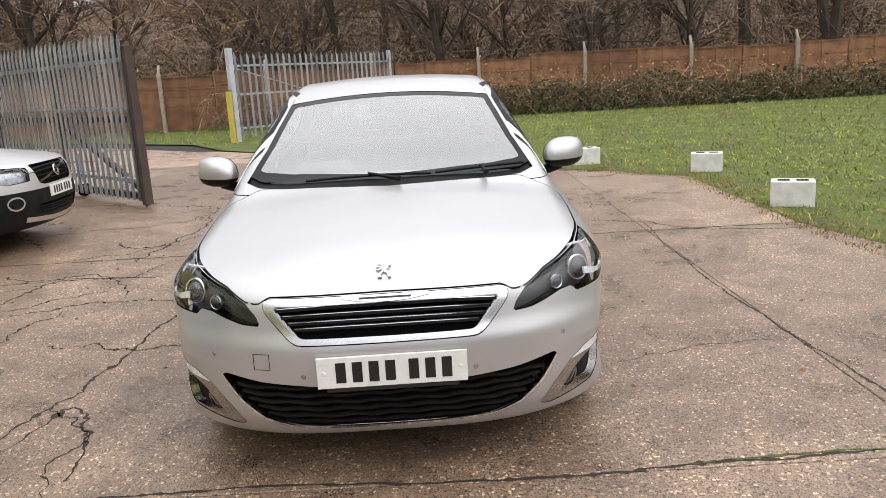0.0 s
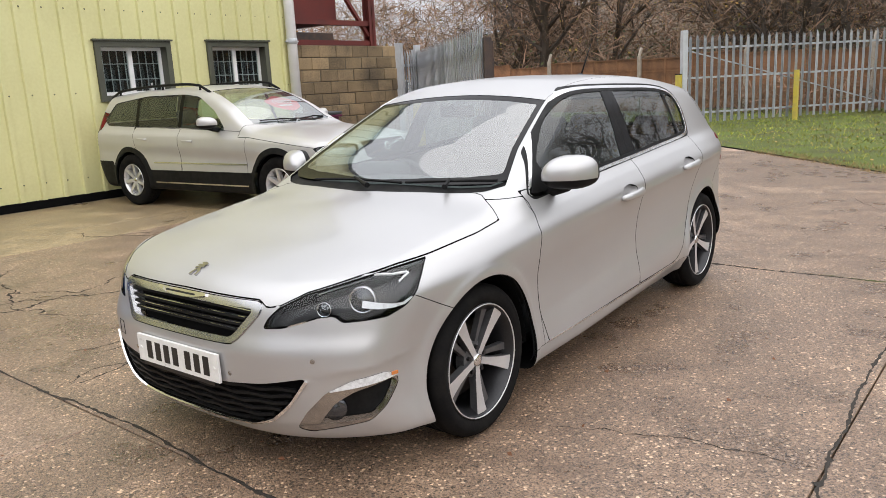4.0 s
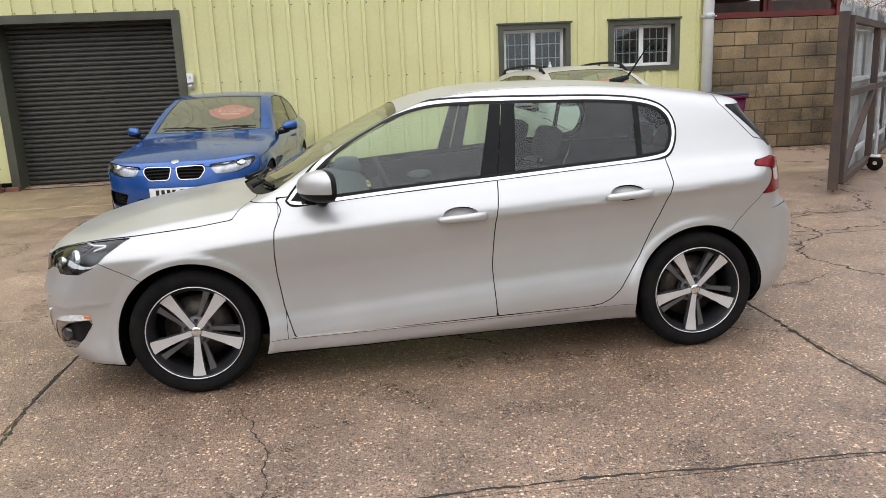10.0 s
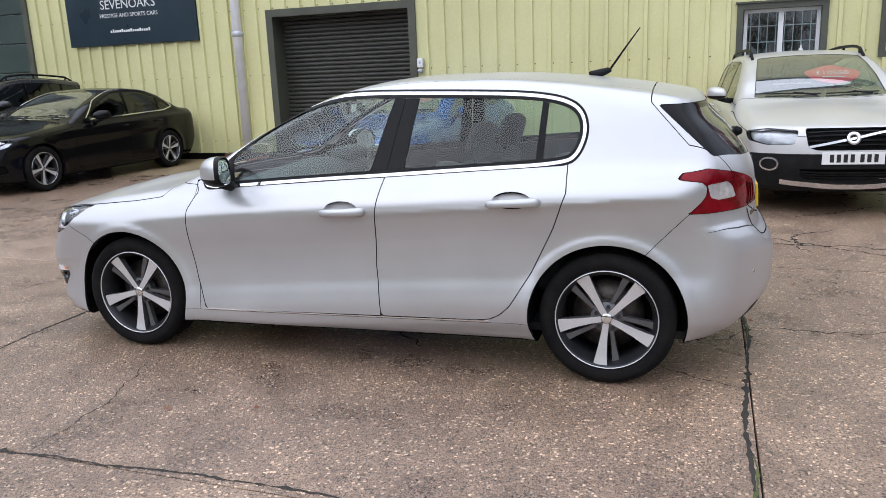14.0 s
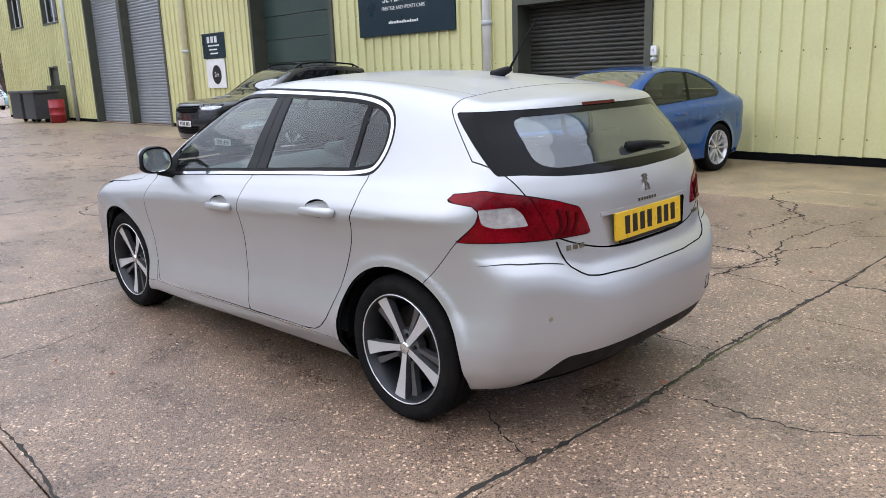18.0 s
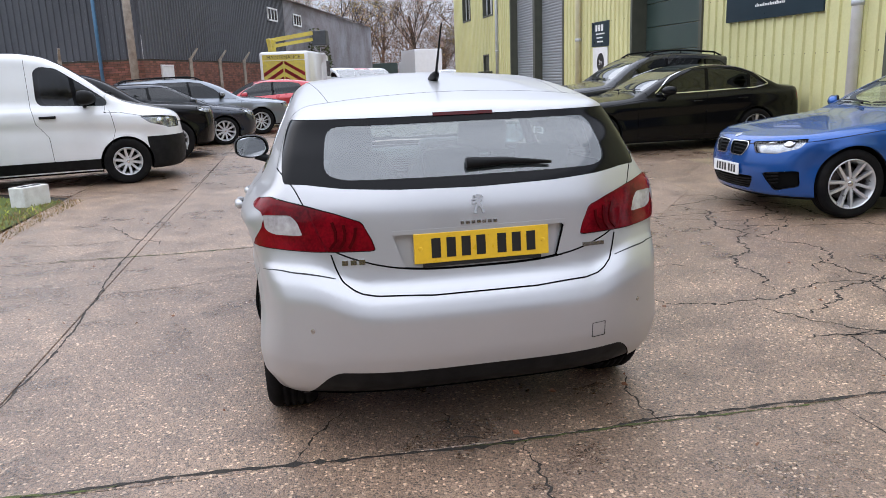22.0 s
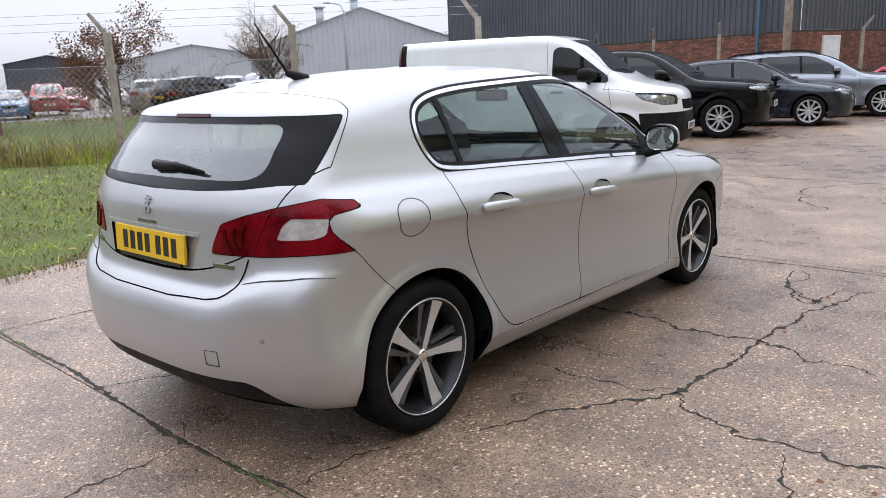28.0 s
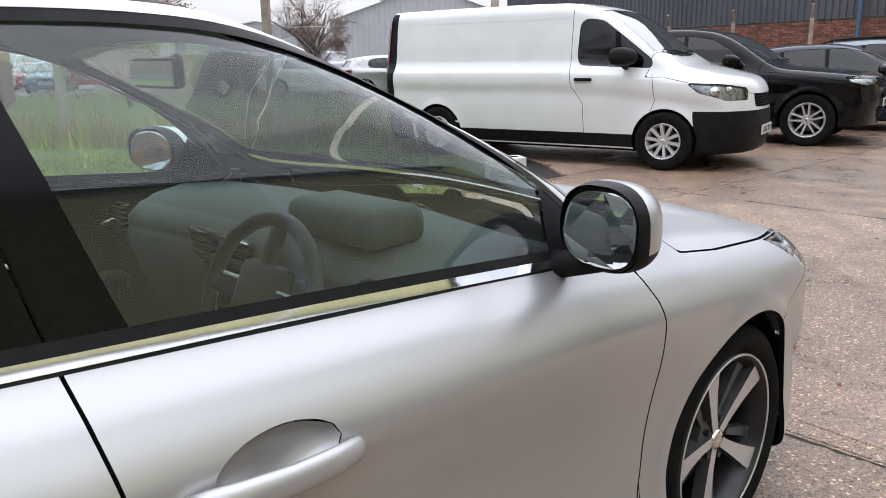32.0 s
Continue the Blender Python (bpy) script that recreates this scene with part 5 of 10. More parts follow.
def hatch_interior(car, sh):
    bm = bx(-0.70, 0.70, 1.2, 3.9, 0.20, 0.24)
    part("cabin_floor", bm, M_TRIM, car)
    # dashboard: swept section from door to door
    prof = [(1.25, 0.86), (1.42, 0.945), (1.62, 0.955), (1.74, 0.93), (1.80, 0.86), (1.77, 0.72), (1.72, 0.62), (1.45, 0.45), (1.25, 0.45)]
    bm = bmesh.new()
    rows = []
    for w in (-0.76, -0.60, -0.3, 0.0, 0.3, 0.6, 0.76):
        lift = 0.015 * math.exp(-((w + 0.37) / 0.2) ** 2)
        rows.append([bm.verts.new((w * (1 - 0.06 * (h > 0.9)), l - 0.06 * (abs(w) > 0.7), h - 0.035 * (abs(w) / 0.76) ** 2 + lift)) for l, h in prof])
    for a, b in zip(rows, rows[1:]):
        for j in range(len(prof)):
            k = (j + 1) % len(prof)
            bm.faces.new((a[j], a[k], b[k], b[j]))
    bm.faces.new(rows[0])
    bm.faces.new(rows[-1][::-1])
    bmesh.ops.recalc_face_normals(bm, faces=bm.faces[:])
    bmesh.ops.bevel(bm, geom=[e for e in bm.edges if len(e.link_faces) == 2 and e.calc_face_angle() > 0.4], offset=0.02, segments=3, affect='EDGES')
    dash = part("dashboard", bm, M_DASH, car, "dark soft-touch dashboard", True)
    bm = bmesh.new()
    box(bm, -0.52, -0.22, 1.60, 1.76, 0.93, 1.015, 0.03)
    part("instrument_hood", bm, M_DASH, dash, "", True)
    for x0 in (-0.66, -0.12, 0.05, 0.60):
        bm = bmesh.new()
        for i in range(4):
            box(bm, x0, x0 + 0.11, 1.785, 1.80, 0.83 + i * 0.016, 0.837 + i * 0.016)
        part("air_vent", bm, M_BLACK, dash)
        bm = bmesh.new()
        for a0, a1, b0, b1 in ((x0 - 0.005, x0 + 0.115, 0.892, 0.897), (x0 - 0.005, x0 + 0.115, 0.822, 0.827)):
            box(bm, a0, a1, 1.78, 1.803, b0, b1)
        part("vent_trim", bm, M_CHROME, dash)
    part("touch_screen", bx(-0.11, 0.11, 1.78, 1.80, 0.70, 0.815, 0.006), M_GLOSSBLK, dash, "dark dashboard screen")
    bm = bmesh.new()
    box(bm, -0.14, 0.14, 1.72, 2.6, 0.24, 0.52, 0.04)
    part("centre_console", bm, M_TRIM, car, "", True)
    bm = bmesh.new()
    tube(bm, [(0, 2.0, 0.5), (0, 1.98, 0.62)], [0.012, 0.012], 8)
    bmesh.ops.create_icosphere(bm, subdivisions=2, radius=0.03, matrix=Matrix.Translation((0, 1.98, 0.64)))
    part("gear_lever", bm, M_BLACK, car, "", True)
    # steering wheel
    m = Matrix.Translation((-0.37, 1.92, 0.86)) @ Matrix.Rotation(radians(-66), 4, 'X')
    bm = bmesh.new()
    n = 40
    loop = [m @ Vector((0.175 * math.cos(a), 0.165 * math.sin(a) * (0.92 if math.sin(a) < -0.6 else 1.0), 0)) for a in (2 * math.pi * i / n for i in range(n + 1))]
    tube(bm, loop, 0.016, 10, False)
    sw = part("steering_wheel", bm, M_TRIM, car, "small black leather steering wheel", True)
    bm = bmesh.new()
    box(bm, -0.075, 0.075, -0.065, 0.055, -0.03, 0.015, 0.02, m)
    box(bm, -0.17, -0.06, -0.02, 0.025, -0.012, 0.004, 0.004, m)
    box(bm, 0.06, 0.17, -0.02, 0.025, -0.012, 0.004, 0.004, m)
    box(bm, -0.02, 0.02, -0.16, -0.05, -0.012, 0.004, 0.004, m)
    part("wheel_hub", bm, M_TRIM, sw, "", True)
    bm = bmesh.new()
    for sx in (-1, 1):
        box(bm, sx * 0.10 - 0.035, sx * 0.10 + 0.035, -0.022, -0.014, 0.003, 0.008, 0.002, m)
    part("spoke_trim", bm, M_SATIN, sw)
    bm = bmesh.new()
    tube(bm, [(-0.37, 1.74, 0.79), (-0.37, 1.90, 0.85)], 0.045, 12)
    part("steering_column", bm, M_TRIM, car, "", True)
    for x in (-0.37, 0.37):
        seat(car, x, 2.32, 0.34)
    bm = bmesh.new()
    box(bm, -0.64, 0.64, 2.95, 3.45, 0.38, 0.54, 0.05)
    rb = part("rear_seat", bm, M_FABRIC, car, "dark cloth rear bench", True)
    m = Matrix.Translation((0, 3.46, 0.48)) @ Matrix.Rotation(radians(-20), 4, 'X')
    bm = bmesh.new()
    box(bm, -0.64, 0.64, -0.07, 0.07, 0, 0.56, 0.05, m)
    part("rear_seat_back", bm, M_FABRIC, rb, "", True)
    for x in (-0.40, 0.0, 0.40):
        bm = bmesh.new()
        box(bm, x - 0.12, x + 0.12, -0.045, 0.045, 0.55, 0.70, 0.035, m)
        part("headrest", bm, M_FABRIC, rb, "", True)
    part("parcel_shelf", bx(-0.58, 0.58, 3.66, 4.0, 0.96, 0.975, 0.004), M_TRIM, car)
    # mirror inside, screen-top sensor box, light strip of the door cards
    bm = bmesh.new()
    box(bm, -0.115, 0.115, 1.90, 1.925, 1.245, 1.31, 0.012)
    tube(bm, [(0, 1.90, 1.29), (0, 1.86, 1.31)], 0.012, 8)
    im = part("interior_mirror", bm, M_BLACK, car, "", True)
    part("mirror_glass", bx(-0.105, 0.105, 1.926, 1.929, 1.252, 1.303), M_MIRROR, im)
    for s in (-1, 1):
        for l in (1.75, 2.75):
            m = Matrix.Translation((s * 0.775, l, 0.80))
            bm = bmesh.new()
            tube(bm, [m @ Vector((0, -0.05, 0.02)), m @ Vector((-s * 0.02, 0.02, 0.025)), m @ Vector((-s * 0.01, 0.06, 0.015))], 0.009, 8)
            part("inner_door_handle", bm, M_CHROME, car, "", True)
            bm = bmesh.new()
            tube(bm, [(s * 0.77, l + 0.12, 0.66), (s * 0.73, l + 0.18, 0.70), (s * 0.73, l + 0.36, 0.74), (s * 0.77, l + 0.42, 0.78)], 0.016, 8)
            part("door_pull", bm, M_SATIN, car, "", True)
            part("armrest", bx(s * 0.77 - 0.05, s * 0.77 + 0.05, l, l + 0.5, 0.60, 0.66, 0.02), M_TRIM, car)


M_GLASS_TINT = glass("tinted_glass", (0.64, 0.75, 0.71), ior=1.36, haze=0.008, drops=False)
M_RIBLENS = mat("ribbed_clear_lens", (0.50, 0.48, 0.47), (0.26, 0.23, 0.23), rough=0.15, coat=0.5, scale=12, fine=60)
M_GLASS_WS = glass("windscreen_glass", (0.68, 0.78, 0.75), ior=2.1, haze=0.08, drops=False)
M_GLASS_REAR = glass("rear_glass", (0.44, 0.52, 0.50), ior=1.75, haze=0.07, drops=False)
M_REVERSE = mat("clear_lamp_lens", (0.80, 0.82, 0.84), (0.55, 0.56, 0.58), rough=0.12, coat=1.0, scale=60, fine=300)
M_REDDARK = mat("dark_red_lens", (0.07, 0.002, 0.004), rough=0.1, spec=0.2)
M_SATIN = mat("satin_chrome", (0.66, 0.66, 0.67), (0.6, 0.6, 0.6), rough=0.24, metal=1.0)
M_SATINDK = mat("dark_chrome", (0.46, 0.45, 0.44), (0.36, 0.35, 0.34), rough=0.16, metal=1.0)
M_LAMPGLASS = mat("projector_glass", (0.10, 0.105, 0.115), (0.05, 0.052, 0.057), rough=0.05, metal=0.7, coat=0.4)
M_LAMPBLK = mat("lamp_black", (0.016, 0.016, 0.018), (0.008, 0.008, 0.009), rough=0.35, scale=25)
M_DASH = mat("dashboard_foam", (0.085, 0.094, 0.096), (0.065, 0.072, 0.074), rough=0.75, fine=500, bump=0.25, dist=0.001)
silver_hatchback()


# ---- setting: materials ----
def concrete(name, base, stone, dark, wet=0.5, scale=70.0):
    """Worn wet concrete with the gravel showing."""
    m = bpy.data.materials.new(name)
    m.use_nodes = True
    n, k = m.node_tree.nodes, m.node_tree.links
    b = n["Principled BSDF"]
    geo = n.new("ShaderNodeNewGeometry")
    pos = geo.outputs["Position"]
    vor, vor2 = n.new("ShaderNodeTexVoronoi"), n.new("ShaderNodeTexVoronoi")
    for v, s in ((vor, scale), (vor2, scale * 2.3)):
        v.inputs["Scale"].default_value = s
        k.new(pos, v.inputs["Vector"])
    big, mid, fine = (n.new("ShaderNodeTexNoise") for _ in range(3))
    for t, s, d in ((big, 0.45, 4.0), (mid, 3.0, 6.0), (fine, 130.0, 2.0)):
        t.inputs["Scale"].default_value, t.inputs["Detail"].default_value = s, d
        k.new(pos, t.inputs["Vector"])
    # pebbles of their own tone in a darker matrix
    def ramp_of(stops, fac):
        r = n.new("ShaderNodeValToRGB")
        e = r.color_ramp.elements
        e[0].position, e[0].color = stops[0][0], (*stops[0][1], 1)
        e[1].position, e[1].color = stops[-1][0], (*stops[-1][1], 1)
        for at, c in stops[1:-1]:
            e.new(at).color = (*c, 1)
        k.new(fac, r.inputs["Fac"])
        return r.outputs["Color"]

    def span(value, a, b):
        r = n.new("ShaderNodeMapRange")
        r.inputs["From Min"].default_value, r.inputs["From Max"].default_value = a, b
        k.new(value, r.inputs["Value"])
        return r.outputs["Result"]
    sep = n.new("ShaderNodeSeparateColor")
    k.new(vor.outputs["Color"], sep.inputs["Color"])
    pebble = ramp_of([(0.0, dark), (0.28, tuple(c * 0.75 for c in base)), (0.62, tuple(c * 1.05 for c in base)), (0.86, tuple(c * 1.35 for c in base)), (0.92, stone), (1.0, tuple(c * 1.3 for c in stone))], sep.outputs[1])
    matrix = ramp_of([(0.36, dark), (0.5, tuple(c * 0.8 for c in base)), (0.64, tuple(c * 1.3 for c in base))], fine.outputs["Fac"])
    mask = n.new("ShaderNodeMath")
    mask.operation = 'MULTIPLY'
    k.new(span(vor.outputs["Distance"], 0.62, 0.50), mask.inputs[0])
    k.new(span(sep.outputs[0], 0.16, 0.26), mask.inputs[1])
    ramp = n.new("ShaderNodeMix")
    ramp.data_type = 'RGBA'
    k.new(mask.outputs[0], ramp.inputs[0])
    k.new(matrix, ramp.inputs[6])
    k.new(pebble, ramp.inputs[7])
    ramp2 = n.new("ShaderNodeValToRGB")
    e2 = ramp2.color_ramp.elements
    e2[0].position, e2[0].color = 0.3, (0.55, 0.52, 0.50, 1)
    e2[1].position, e2[1].color = 0.72, (1.12, 1.08, 1.02, 1)
    k.new(mid.outputs["Fac"], ramp2.inputs["Fac"])
    mul = n.new("ShaderNodeMix")
    mul.data_type, mul.blend_type = 'RGBA', 'MULTIPLY'
    mul.inputs[0].default_value = 0.9
    k.new(ramp.outputs[2], mul.inputs[6])
    k.new(ramp2.outputs["Color"], mul.inputs[7])
    ramp3 = n.new("ShaderNodeValToRGB")
    e3 = ramp3.color_ramp.elements
    e3[0].position, e3[0].color = 0.35, (0.78, 0.74, 0.72, 1)
    e3[1].position, e3[1].color = 0.65, (1.1, 1.06, 1.0, 1)
    k.new(big.outputs["Fac"], ramp3.inputs["Fac"])
    mul2 = n.new("ShaderNodeMix")
    mul2.data_type, mul2.blend_type = 'RGBA', 'MULTIPLY'
    mul2.inputs[0].default_value = 1.0
    k.new(mul.outputs[2], mul2.inputs[6])
    k.new(ramp3.outputs["Color"], mul2.inputs[7])
    oi, hs, mr = n.new("ShaderNodeObjectInfo"), n.new("ShaderNodeHueSaturation"), n.new("ShaderNodeMapRange")
    mr.inputs["To Min"].default_value, mr.inputs["To Max"].default_value = 0.88, 1.12
    k.new(oi.outputs["Random"], mr.inputs["Value"])
    k.new(mr.outputs["Result"], hs.inputs["Value"])
    k.new(mul2.outputs[2], hs.inputs["Color"])
    k.new(hs.outputs["Color"], b.inputs["Base Color"])
    rr = n.new("ShaderNodeMapRange")
    rr.inputs["From Min"].default_value, rr.inputs["From Max"].default_value = 0.35, 0.68
    rr.inputs["To Min"].default_value, rr.inputs["To Max"].default_value = 0.15 + 0.2 * (1 - wet), 0.44
    mixr = n.new("ShaderNodeMath")
    mixr.operation = 'MULTIPLY_ADD'
    k.new(mid.outputs["Fac"], mixr.inputs[0])
    mixr.inputs[1].default_value = 0.5
    hal = n.new("ShaderNodeMath")
    hal.operation = 'MULTIPLY'
    hal.inputs[1].default_value = 0.5
    k.new(big.outputs["Fac"], hal.inputs[0])
    k.new(hal.outputs[0], mixr.inputs[2])
    k.new(mixr.outputs[0], rr.inputs["Value"])
    k.new(rr.outputs["Result"], b.inputs["Roughness"])
    b.inputs["Specular IOR Level"].default_value = 0.85
    hsum = n.new("ShaderNodeMath")
    hsum.operation = 'MULTIPLY_ADD'
    k.new(vor2.outputs["Distance"], hsum.inputs[0])
    hsum.inputs[1].default_value = -0.6
    k.new(mask.outputs[0], hsum.inputs[2])
    bp = n.new("ShaderNodeBump")
    bp.inputs["Strength"].default_value, bp.inputs["Distance"].default_value = 0.7, 0.005
    k.new(hsum.outputs[0], bp.inputs["Height"])
    k.new(bp.outputs["Normal"], b.inputs["Normal"])
    return m


def varied(m, lo=0.5, hi=1.5, hue=0.04):
    """Each island of the mesh a tone of its own."""
    n, k = m.node_tree.nodes, m.node_tree.links
    b = n["Principled BSDF"]
    src = b.inputs["Base Color"].links[0].from_socket
    g, hs, mr, mh = n.new("ShaderNodeNewGeometry"), n.new("ShaderNodeHueSaturation"), n.new("ShaderNodeMapRange"), n.new("ShaderNodeMapRange")
    mr.inputs["To Min"].default_value, mr.inputs["To Max"].default_value = lo, hi
    mh.inputs["To Min"].default_value, mh.inputs["To Max"].default_value = 0.5 + hue * 0.3, 0.5 - hue
    k.new(g.outputs["Random Per Island"], mr.inputs["Value"])
    k.new(g.outputs["Random Per Island"], mh.inputs["Value"])
    k.new(mr.outputs["Result"], hs.inputs["Value"])
    k.new(mh.outputs["Result"], hs.inputs["Hue"])
    k.new(src, hs.inputs["Color"])
    k.new(hs.outputs["Color"], b.inputs["Base Color"])
    return m


M_CONC = concrete("gravel_concrete", (0.358, 0.260, 0.189), (0.76, 0.61, 0.46), (0.042, 0.029, 0.021), 0.6, 82.0)
M_SMOOTH = concrete("smooth_wet_concrete", (0.40, 0.295, 0.225), (0.62, 0.50, 0.40), (0.14, 0.10, 0.075), 0.8, 90.0)
M_APRON = concrete("pale_concrete", (0.46, 0.37, 0.235), (0.60, 0.51, 0.36), (0.15, 0.115, 0.065), 0.45, 100.0)
M_ROAD = concrete("smooth_pink_concrete", (0.54, 0.41, 0.32), (0.66, 0.53, 0.44), (0.30, 0.22, 0.17), 0.7, 110.0)
M_ASPHALT = concrete("wet_asphalt", (0.12, 0.115, 0.115), (0.22, 0.21, 0.20), (0.05, 0.05, 0.05), 0.6, 110.0)
M_DIRT = mat("joint_dirt", (0.035, 0.029, 0.022), (0.018, 0.015, 0.012), rough=0.9, scale=12, bump=0.6, dist=0.01)
M_MOSS = mat("moss", (0.10, 0.12, 0.03), (0.05, 0.055, 0.018), rough=0.95, scale=30, bump=0.8, dist=0.01)
M_GRASS = mat("grass_soil", (0.13, 0.18, 0.03), (0.085, 0.085, 0.025), rough=0.95, scale=1.3, fine=60, bump=0.9, dist=0.05)
M_BLADE = varied(mat("grass_blades", (0.31, 0.42, 0.045), (0.24, 0.20, 0.06), rough=0.7, scale=0.9, fine=9), 0.5, 1.35)
M_STRAW = varied(mat("dry_grass", (0.34, 0.26, 0.11), (0.18, 0.15, 0.05), rough=0.85, scale=1.2, fine=9))
M_CLAD = mat("cream_cladding", (0.68, 0.66, 0.345), (0.60, 0.575, 0.29), rough=0.42, scale=0.7, fine=25, bump=0.05)
M_OLIVE = mat("olive_flashing", (0.082, 0.085, 0.060), (0.055, 0.057, 0.042), rough=0.5, scale=3)
M_SHUT = mat("dark_green_shutter", (0.048, 0.047, 0.039), (0.032, 0.032, 0.027), rough=0.45, scale=2)
M_SHUTGREY = mat("grey_shutter", (0.34, 0.36, 0.38), (0.26, 0.28, 0.30), rough=0.4, scale=1.5, metal=0.3)
M_GREENDOOR = mat("green_sectional_door", (0.045, 0.070, 0.060), (0.03, 0.05, 0.043), rough=0.4, scale=1.2)
M_WHITEPVC = mat("white_pvc", (0.83, 0.83, 0.83), (0.72, 0.72, 0.71), rough=0.35, scale=4)
M_CREAMPVC = mat("cream_pipe", (0.62, 0.58, 0.40), (0.52, 0.48, 0.32), rough=0.4, scale=4)
M_SIGN = mat("dark_teal_sign", (0.012, 0.030, 0.042), (0.009, 0.022, 0.032), rough=0.3, scale=2)
M_SIGNTXT = mat("white_letters", (0.82, 0.82, 0.80), rough=0.4)
M_BLOCK = mat("old_concrete_block", (0.27, 0.195, 0.11), (0.045, 0.036, 0.025), rough=0.9, scale=1.3, fine=45, bump=0.8, dist=0.012, island=0.3, world_co=True)
M_MORTAR = mat("mortar", (0.10, 0.085, 0.065), (0.04, 0.035, 0.028), rough=0.95, scale=6, bump=0.5)
M_BRICK = mat("brown_brick", (0.19, 0.085, 0.055), (0.10, 0.05, 0.036), rough=0.85, scale=5, fine=70, bump=0.4, island=0.25)
M_GALV = mat("galvanised_steel", (0.56, 0.58, 0.61), (0.42, 0.44, 0.46), rough=0.5, metal=0.3, scale=3, fine=30)
M_RUST = mat("rusty_steel", (0.085, 0.055, 0.042), (0.035, 0.03, 0.03), rough=0.8, scale=5, bump=0.4)
M_REDSTEEL = mat("oxide_red_steel", (0.16, 0.028, 0.022), (0.09, 0.02, 0.018), rough=0.7, scale=1.5, bump=0.2)
M_YELLOW = mat("worn_yellow_paint", (0.62, 0.50, 0.06), (0.45, 0.36, 0.10), rough=0.6, scale=7)
M_FENCE = mat("fence_timber", (0.30, 0.15, 0.075), (0.13, 0.065, 0.035), rough=0.85, scale=2.5, fine=40, bump=0.4, island=0.25)
M_POSTC = mat("concrete_post", (0.40, 0.35, 0.29), (0.24, 0.20, 0.16), rough=0.9, scale=6, bump=0.4)
M_GREYCLAD = mat("dark_grey_cladding", (0.085, 0.088, 0.10), (0.06, 0.062, 0.072), rough=0.5, scale=0.6, fine=20)
M_OLDCLAD = mat("weathered_grey_sheet", (0.30, 0.30, 0.32), (0.15, 0.13, 0.13), rough=0.6, scale=0.5, fine=9)
M_BLUEPIPE = mat("blue_pipe", (0.10, 0.22, 0.36), rough=0.4)
M_PALECLAD = mat("pale_grey_cladding", (0.58, 0.58, 0.57), (0.50, 0.50, 0.50), rough=0.5, scale=0.4)
M_BARK = mat("bark", (0.10, 0.078, 0.06), (0.05, 0.04, 0.032), rough=0.95, scale=4, fine=40, bump=0.6, dist=0.02)
M_TWIG = varied(mat("twigs", (0.30, 0.20, 0.12), (0.16, 0.11, 0.07), rough=0.95, scale=0.6), 0.4, 1.5, 0.02)
M_LEAF = varied(mat("bramble_leaves", (0.065, 0.085, 0.025), (0.035, 0.05, 0.018), rough=0.6, scale=1.5))
M_LEAFY = varied(mat("yellow_leaves", (0.40, 0.30, 0.06), (0.2, 0.17, 0.04), rough=0.7, scale=1.2))
M_LEAFR = mat("rusty_leaves", (0.22, 0.085, 0.04), (0.13, 0.07, 0.035), rough=0.8, scale=1.0)
M_SLOPE = mat("leafless_woodland_floor", (0.13, 0.095, 0.062), (0.07, 0.052, 0.036), rough=1.0, scale=0.35, fine=3, bump=1.0, dist=0.6)
M_BLOCKW = mat("white_painted_block", (0.74, 0.73, 0.70), (0.55, 0.53, 0.49), rough=0.8, scale=9, fine=90, bump=0.4)
M_BIN = mat("burgundy_plastic", (0.12, 0.012, 0.055), (0.09, 0.010, 0.04), rough=0.4, scale=4)
M_REDDRUM = mat("red_drum", (0.36, 0.018, 0.025), (0.22, 0.015, 0.02), rough=0.45, scale=5)
M_GREYBIN = mat("grey_bin_plastic", (0.06, 0.065, 0.07), (0.04, 0.043, 0.047), rough=0.5, scale=4)
M_WINDARK = mat("room_shade_dark", (0.05, 0.055, 0.055), (0.02, 0.022, 0.022), rough=0.7, scale=2)
M_PANE = glass("window_pane", (0.75, 0.82, 0.82))


def setting(name, bm, material, label, category, parent=None, smooth=False):
    ob = part(name, bm, material, parent, "", smooth)
    return tagged(ob, label, category, kind="structure")


# ---- ground: one sheet, slabs, apron and road on it ----
bm = bmesh.new()
bmesh.ops.create_grid(bm, x_segments=2, y_segments=2, size=900)
for v in bm.verts:
    v.co.z = -0.032
ground = setting("ground", bm, M_DIRT, "dark damp earth under the concrete yard", "ground")

XJ, YJ = [-5.52, 1.82, 3.45], [-26.2, -22.1, -18.0, -13.9, -9.8, -5.7, -1.6, 2.5, 6.6, 10.7, 14.8]
yard = tagged(new("yard_pavement"), "cracked gravelly concrete slabs, wet in patches", "pavement", kind="structure")


def slab(poly, mt, z=0.0, name="slab"):
    bm = bmesh.new()
    prism(bm, poly, -0.03, z)
    bmesh.ops.bevel(bm, geom=[e for e in bm.edges if all(v.co.z > z - 1e-4 for v in e.verts)], offset=0.003, segments=1, affect='EDGES')
    return part(name, bm, mt, yard)


J = 0.0035
for y0, y1 in zip(YJ, YJ[1:]):
    for x0, x1 in zip(XJ, XJ[1:]):
        if y0 > 10:
            continue
        slab([(x0 + J, y0 + J), (x1 - J, y0 + J), (x1 - J, y1 - J), (x0 + J, y1 - J)], M_CONC)
# an added patch, smoother and paler, laid over the slabs beside the car
slab([(-4.30, -1.15), (-1.15, -1.45), (-0.90, 2.40), (-3.1, 2.46), (-4.05, 1.2)], M_SMOOTH, 0.004, "repaired_slab")
